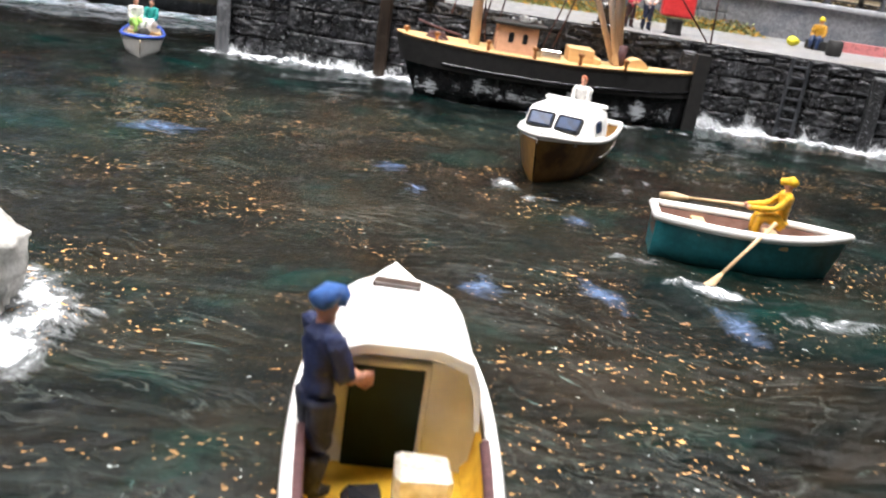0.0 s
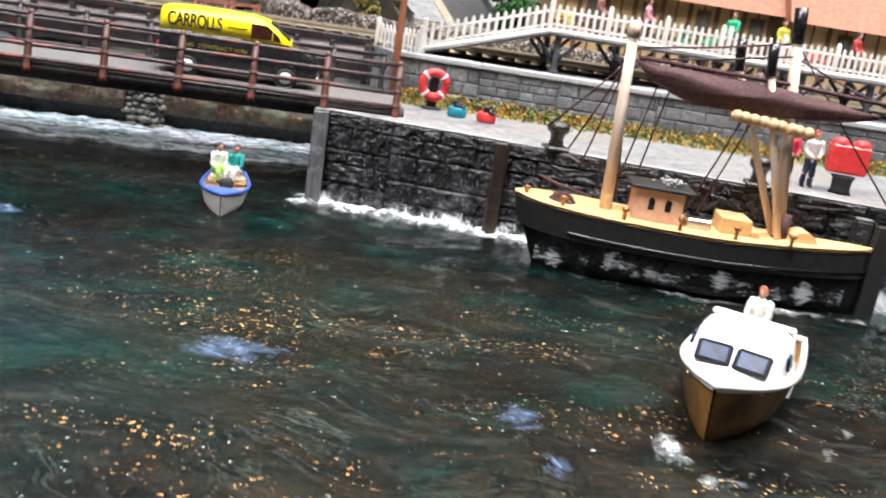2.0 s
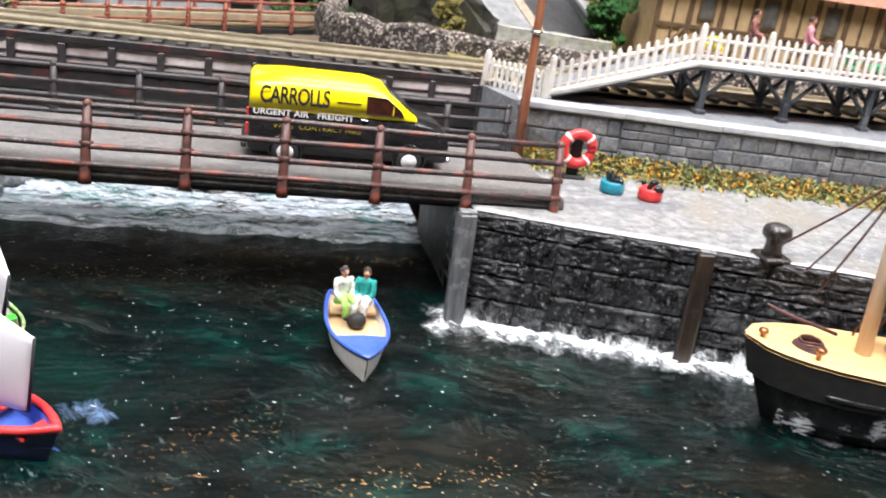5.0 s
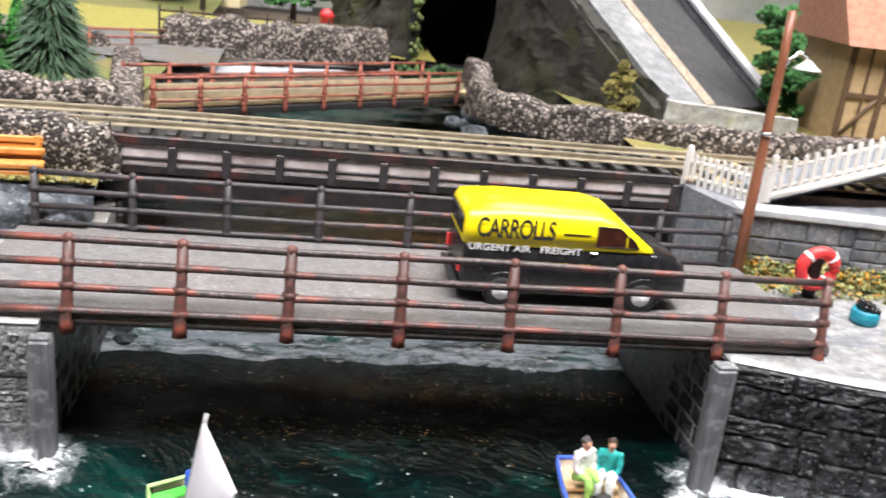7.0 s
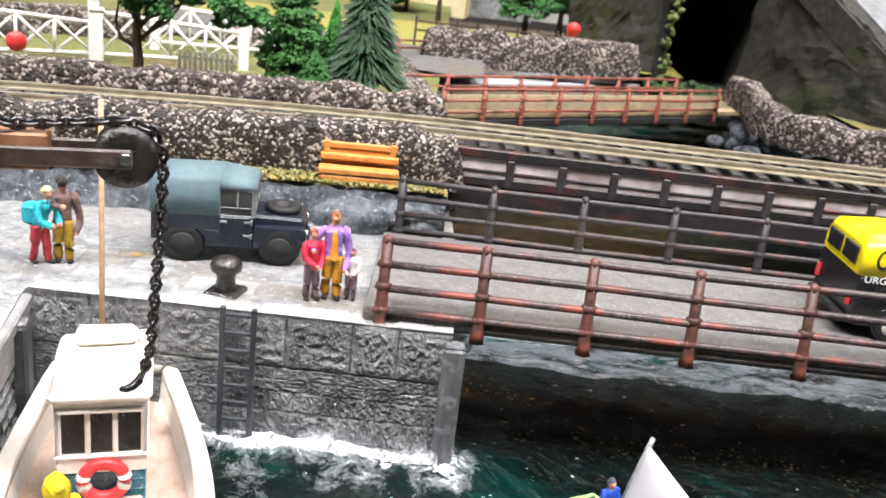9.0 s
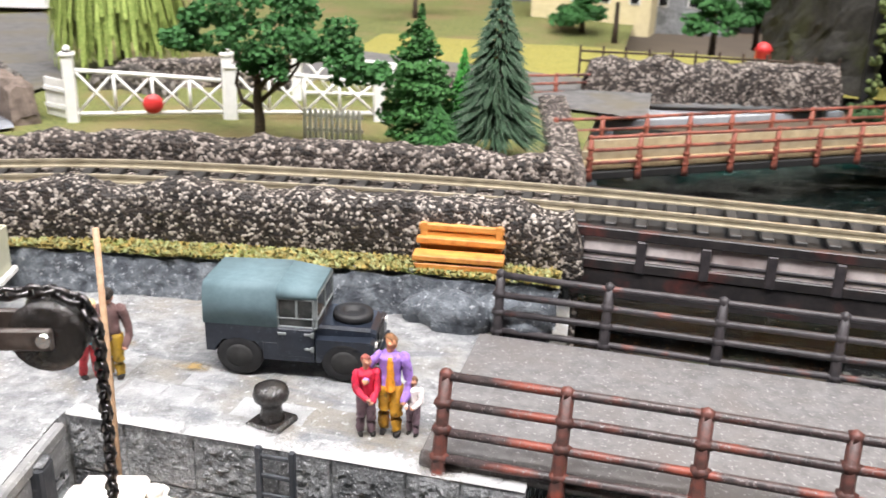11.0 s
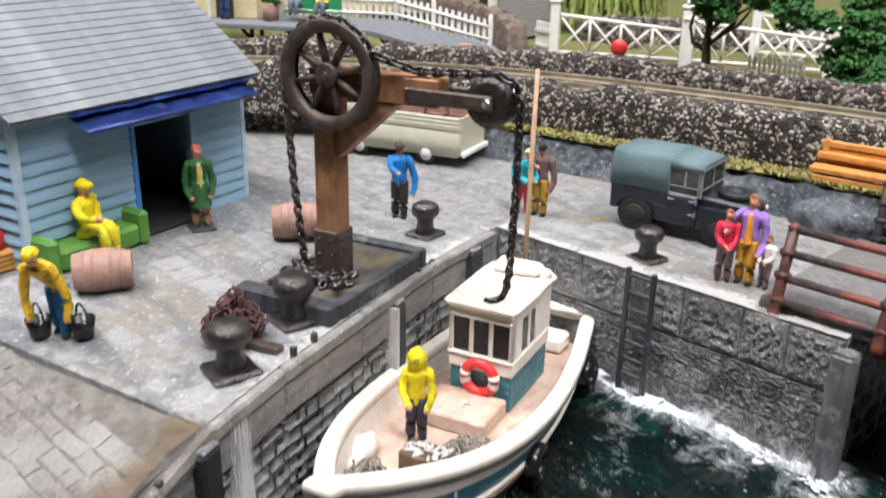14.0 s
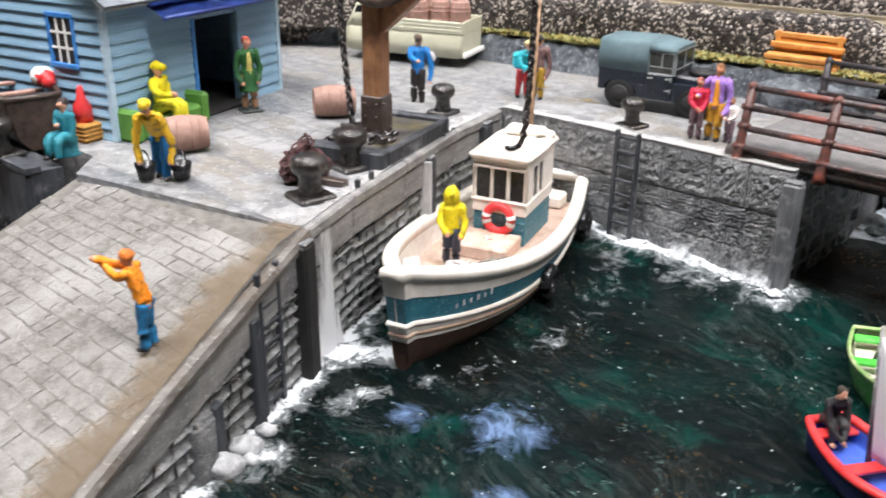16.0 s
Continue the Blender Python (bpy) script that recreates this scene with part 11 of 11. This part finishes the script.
# ---- right-hand platform with white fence ----
PR = thing("trestle_platform", 0, 0, 0, 0, "raised station platform on dark timber trestles", "platform")
RP = [(102, 77), (190, 74), (300, 66), (430, 54)]
RH2 = 74.0
for i in range(3):
    (x0, y0), (x1, y1) = RP[i], RP[i + 1]
    bm = B(); prism(bm, [(x0, y0), (x1, y1), (x1, y1 + 24), (x0, y0 + 24)], RH2 - 2.4, RH2)
    part("deck", bm, PLATFORM, PR)
    d = math.hypot(x1 - x0, y1 - y0)
    s = 6
    while s < d:
        x, y = x0 + (x1 - x0) * s / d, y0 + (y1 - y0) * s / d
        for dy in (1.5, 21):
            bm = B(); box(bm, x - 1.3, y + dy - 1.3, 54.6, x + 1.3, y + dy + 1.3, RH2 - 2.3, 0.2); box(bm, x - 2.2, y + dy - 2.2, 54.6, x + 2.2, y + dy + 2.2, 56.4, 0.3)
            part("trestle_post", bm, PILE, PR)
            for sg in (-1, 1):
                bm = B(); tube(bm, [(x, y + dy, 60), (x + sg * 11, y + dy, RH2 - 3)], 0.95, 5)
                part("trestle_brace", bm, PILE, PR)
        s += 36
bm = B()
v = [bm.verts.new(p) for p in ((45, 74, 57), (102, 77, RH2), (102, 101, RH2), (45, 98, 57), (45, 74, 55.5), (102, 77, RH2 - 2.6), (102, 101, RH2 - 2.6), (45, 98, 55.5))]
for f in ((0, 1, 2, 3), (4, 7, 6, 5), (0, 4, 5, 1), (3, 2, 6, 7), (0, 3, 7, 4), (1, 5, 6, 2)):
    bm.faces.new([v[i] for i in f])
part("ramp", bm, PLATFORM, PR)
pf = thing("picket_fence", 0, 0, 0, 0, "cream-white picket fence along the platform edge", "fence")
picket_fence(pf, [(25, 95, 54.5), (43, 74, 54.5)], 11, FENCE, 2.4, 1.2, 99)
picket_fence(pf, [(44, 73.4, 56.5), (102, 76.4, RH2)], 12.5, FENCE, 3.6, 1.5, 30)
picket_fence(pf, [(102, 76.4, RH2), (190, 73.4, RH2), (300, 65.4, RH2), (428, 53.4, RH2)], 12.5, FENCE, 3.4, 1.4, 8)
for a, b in (((44, 73, 57.5), (102, 76, RH2)), ((102, 76, RH2), (190, 73, RH2)), ((190, 73, RH2), (300, 65, RH2))):
    bm = B(); tube(bm, [a, b], 1.3, 4)
    part("kick_board", bm, FENCE, pf)
for x, c in ((128, (0.25, 0.1, 0.09)), (152, (0.6, 0.25, 0.3)), (196, (0.02, 0.4, 0.2)), (222, (0.5, 0.45, 0.05)), (262, (0.45, 0.05, 0.05))):
    y = 88 - (x - 102) * 0.04
    figurine(x, y, RH2, -90 + rng.uniform(-60, 60), 21.5, c, (0.1, 0.07, 0.08), label="figure waiting on the trestle platform")
for x, m in ((112, paint(0.7, 0.6, 0.02)), (172, paint(0.02, 0.4, 0.16)), (184, paint(0.02, 0.4, 0.16)), (240, paint(0.6, 0.06, 0.05)), (286, paint(0.6, 0.06, 0.05))):
    t = thing("planter", x, 84 - (x - 102) * 0.04, RH2, 0, "platform flower trough with bright blooms", "planter", "planters")
    bm = B(); box(bm, -5, -2, 0, 5, 2, 4, 0.3)
    part("trough", bm, BARREL, t)
    bm = B(); leaf_crown(bm, (0, 0, 6), 6, 3, 4, 140, 1.6, int(x), 4)
    part("blooms", bm, m, t)

# ---- far village ----
def cottage(x, y, z, rz, L, D, H, R, wall, roof, label):
    t = thing("cottage", x, y, z, rz, label, "house", "far cottages")
    bm = B(); box(bm, 0, 0, -6, L, D, H)
    part("wall", bm, wall, t)
    bm = B()
    v = [bm.verts.new(p) for p in ((-4, -4, H - 2), (L + 4, -4, H - 2), (L + 4, D + 4, H - 2), (-4, D + 4, H - 2), (-4, D / 2, H + R), (L + 4, D / 2, H + R))]
    for f in ((0, 1, 5, 4), (2, 3, 4, 5), (0, 4, 3), (1, 2, 5), (0, 3, 2, 1)):
        bm.faces.new([v[i] for i in f])
    part("roof", bm, roof, t)
    for k in range(int(L // 22)):
        xx = 12 + k * 22
        bm = B(); box(bm, xx - 4, -0.6, H * 0.4, xx + 4, 0.4, H * 0.75, 0.2)
        w = part("window", bm, WHITE, t)
        bm = B(); box(bm, xx - 3, -1.0, H * 0.43, xx + 3, -0.5, H * 0.72)
        part("pane", bm, BLACK, w)
    return t


cottage(-250, 560, 60, -8, 90, 50, 40, 30, STATION, SLATE, "cream cottage with a grey roof in the distance")
cottage(-165, 575, 60, 5, 60, 45, 34, 24, STONE_PALE, SLATE, "grey stone cottage beyond the yellow field")
cottage(-620, 190, 60, 25, 80, 50, 36, 34, STATION, mat("mauve_roof", (0.32, 0.27, 0.33), (0.42, 0.37, 0.42), 4, 0.7, 0.3), "cream house with a mauve roof behind the station")
cottage(-640, 420, 66, 20, 90, 60, 44, 40, WHITE, PAVING, "bright white house behind the lane")
cottage(-380, 640, 66, 0, 120, 60, 46, 40, RUBBLE, TERRACOTTA, "stone house with a brown roof at the back")
for x, y in ((-560, 480), (-330, 520), (-180, 470), (-60, 520), (-500, 560)):
    t = thing("tree", x, y, 60, rng.uniform(0, 360), "small dark green round tree in the distance", "tree", "far trees")
    bm = B(); rod(bm, (0, 0, -4), (0, 0, 24), 2.2, 1.2, 7)
    part("trunk", bm, BARK, t)
    bm = B(); leaf_crown(bm, (0, 0, 38), 20, 20, 16, 1000, 3.4, int(x), 9)
    part("crown", bm, LEAF, t)
bm = B(); grid(bm, 20, 10, lambda u, v: (-330 + 300 * u, 352 + 90 * v, 53.2 + 1.0 * noise.noise(Vector((u * 8, v * 8, 3))) + 4.6 * v))
solid("yellow_field", bm, mat("rape_field", (0.2, 0.19, 0.04), (0.34, 0.3, 0.07), 2, 0.9, 0.8, 0.6), "bright yellow flowering field", "field", "structure")
hedge("field_wall", [(-534, 223), (-509, 231), (-471, 222), (-400, 177)], 50, 66, 5, HEDGE_WALL, "dark grey-brown rubble field wall", 1.8, 2.5)
hedge("field_wall", [(-405, 229), (-393, 240), (-362, 228)], 50, 62, 5, HEDGE_WALL, "dark rubble wall behind the crossing gates", 1.8, 2.5)
hedge("scatter_hedge", [(-300, 300), (-260, 292), (-205, 296)], 48, 60, 6, HEDGE_DIM, "low brown scatter hedge beside the crossing", 1.6, 2.0)
ff = thing("field_fence", -190, 350, 57, 6, "thin brown post and rail fence along the field", "fence")
for k in range(12):
    bm = B(); box(bm, k * 12 - 0.6, -0.6, -3, k * 12 + 0.6, 0.6, 14, 0.1)
    part("post", bm, BARK, ff)
for z in (6, 11):
    bm = B(); tube(bm, [(0, 0, z), (132, 0, z)], 0.6, 4)
    part("rail", bm, BARK, ff)
pole = thing("telegraph_pole", -452, 208, 52, 0, "dark brown post with a white marker beside the lane", "pole")
bm = B(); rod(bm, (0, 0, -4), (0, 0, 60), 3.2, 2.8, 8)
part("shaft", bm, BARK, pole)
bm = B(); box(bm, 4, -2, -4, 8, 2, 52, 0.3)
part("marker", bm, WHITE, pole, "white marker board")
rp = thing("red_pillar_box", -96, 372, 57, 0, "small bright red pillar box at the field edge", "pillar box")
bm = B(); lathe(bm, [(4, 0), (4, 14), (4.8, 15), (3, 18), (0.6, 19)], 14)
part("body", bm, BELT_RED, rp)

hedge("scatter_hedge", [(-170, 132), (-174, 165), (-182, 215), (-196, 290)], 46, 55.5, 9, HEDGE_DIM, "brown scatter hedge along the river bank", 1.6, 2.0)


# ---- small traffic at the back ----
def small_car(x, y, z, rz, m, label, L=50, H=18, box_body=False):
    t = thing("parked_car", x, y, z, rz, label, "car", "far cars")
    h2 = L * 0.19
    bm = B(); loft(bm, [car_ring(-L / 2, h2 - 1, 4, H * 0.55), car_ring(-L / 2 + 3, h2, 3, H * 0.6), car_ring(L / 2 - 5, h2, 3, H * 0.56), car_ring(L / 2, h2 - 1.2, 4, H * 0.48)])
    part("body", bm, m, t)
    if box_body:
        bm = B(); box(bm, -L / 2, -h2 - 1, H * 0.5, L * 0.2, h2 + 1, H * 1.7, 0.8)
        part("box_body", bm, WHITE, t, "white box body")
        bm = B(); loft(bm, [car_ring(L * 0.21, h2 - 0.5, H * 0.5, H * 1.25), car_ring(L * 0.4, h2 - 1, H * 0.5, H * 1.2)])
    else:
        bm = B(); loft(bm, [car_ring(-L * 0.38, h2 - 0.8, H * 0.55, H * 0.7, h2 - 2), car_ring(-L * 0.25, h2 - 0.8, H * 0.55, H, h2 - 2.4), car_ring(L * 0.1, h2 - 0.8, H * 0.55, H, h2 - 2.4), car_ring(L * 0.27, h2 - 0.8, H * 0.55, H * 0.62, h2 - 2)])
    part("cab", bm, m if box_body else BLACK, t)
    for sx in (-L * 0.3, L * 0.3):
        for s in (-1, 1):
            wheel(t, sx, s * (h2 - 1.4), 4.0, 4.0, 3.0, s)


small_car(-658, 340, 58, 30, paint(0.7, 0.25, 0.02), "orange lorry with a white box body at the back", 58, 20, True)
small_car(-622, 372, 58, 20, paint(0.75, 0.75, 0.73), "white car parked behind the straw field")
small_car(-704, 318, 58, 60, paint(0.03, 0.03, 0.035), "dark saloon car on the far road")
sg = thing("road_sign", -690, 282, 55, 40, "round red and white no-entry road sign", "sign")
bm = B(); rod(bm, (0, 0, -4), (0, 0, 26), 0.9, seg=8)
part("post", bm, GREY, sg)
bm = B(); lathe(bm, [(0.2, -0.5), (6, -0.5), (6, 0.5), (0.2, 0.5)], 22, xf(0, -1.2, 27, 90))
dc = part("disc", bm, BELT_RED, sg, "red disc")
bm = B(); box(bm, -4, -2.2, 25.9, 4, -1.7, 28.1)
part("bar", bm, WHITE, dc, "white bar")
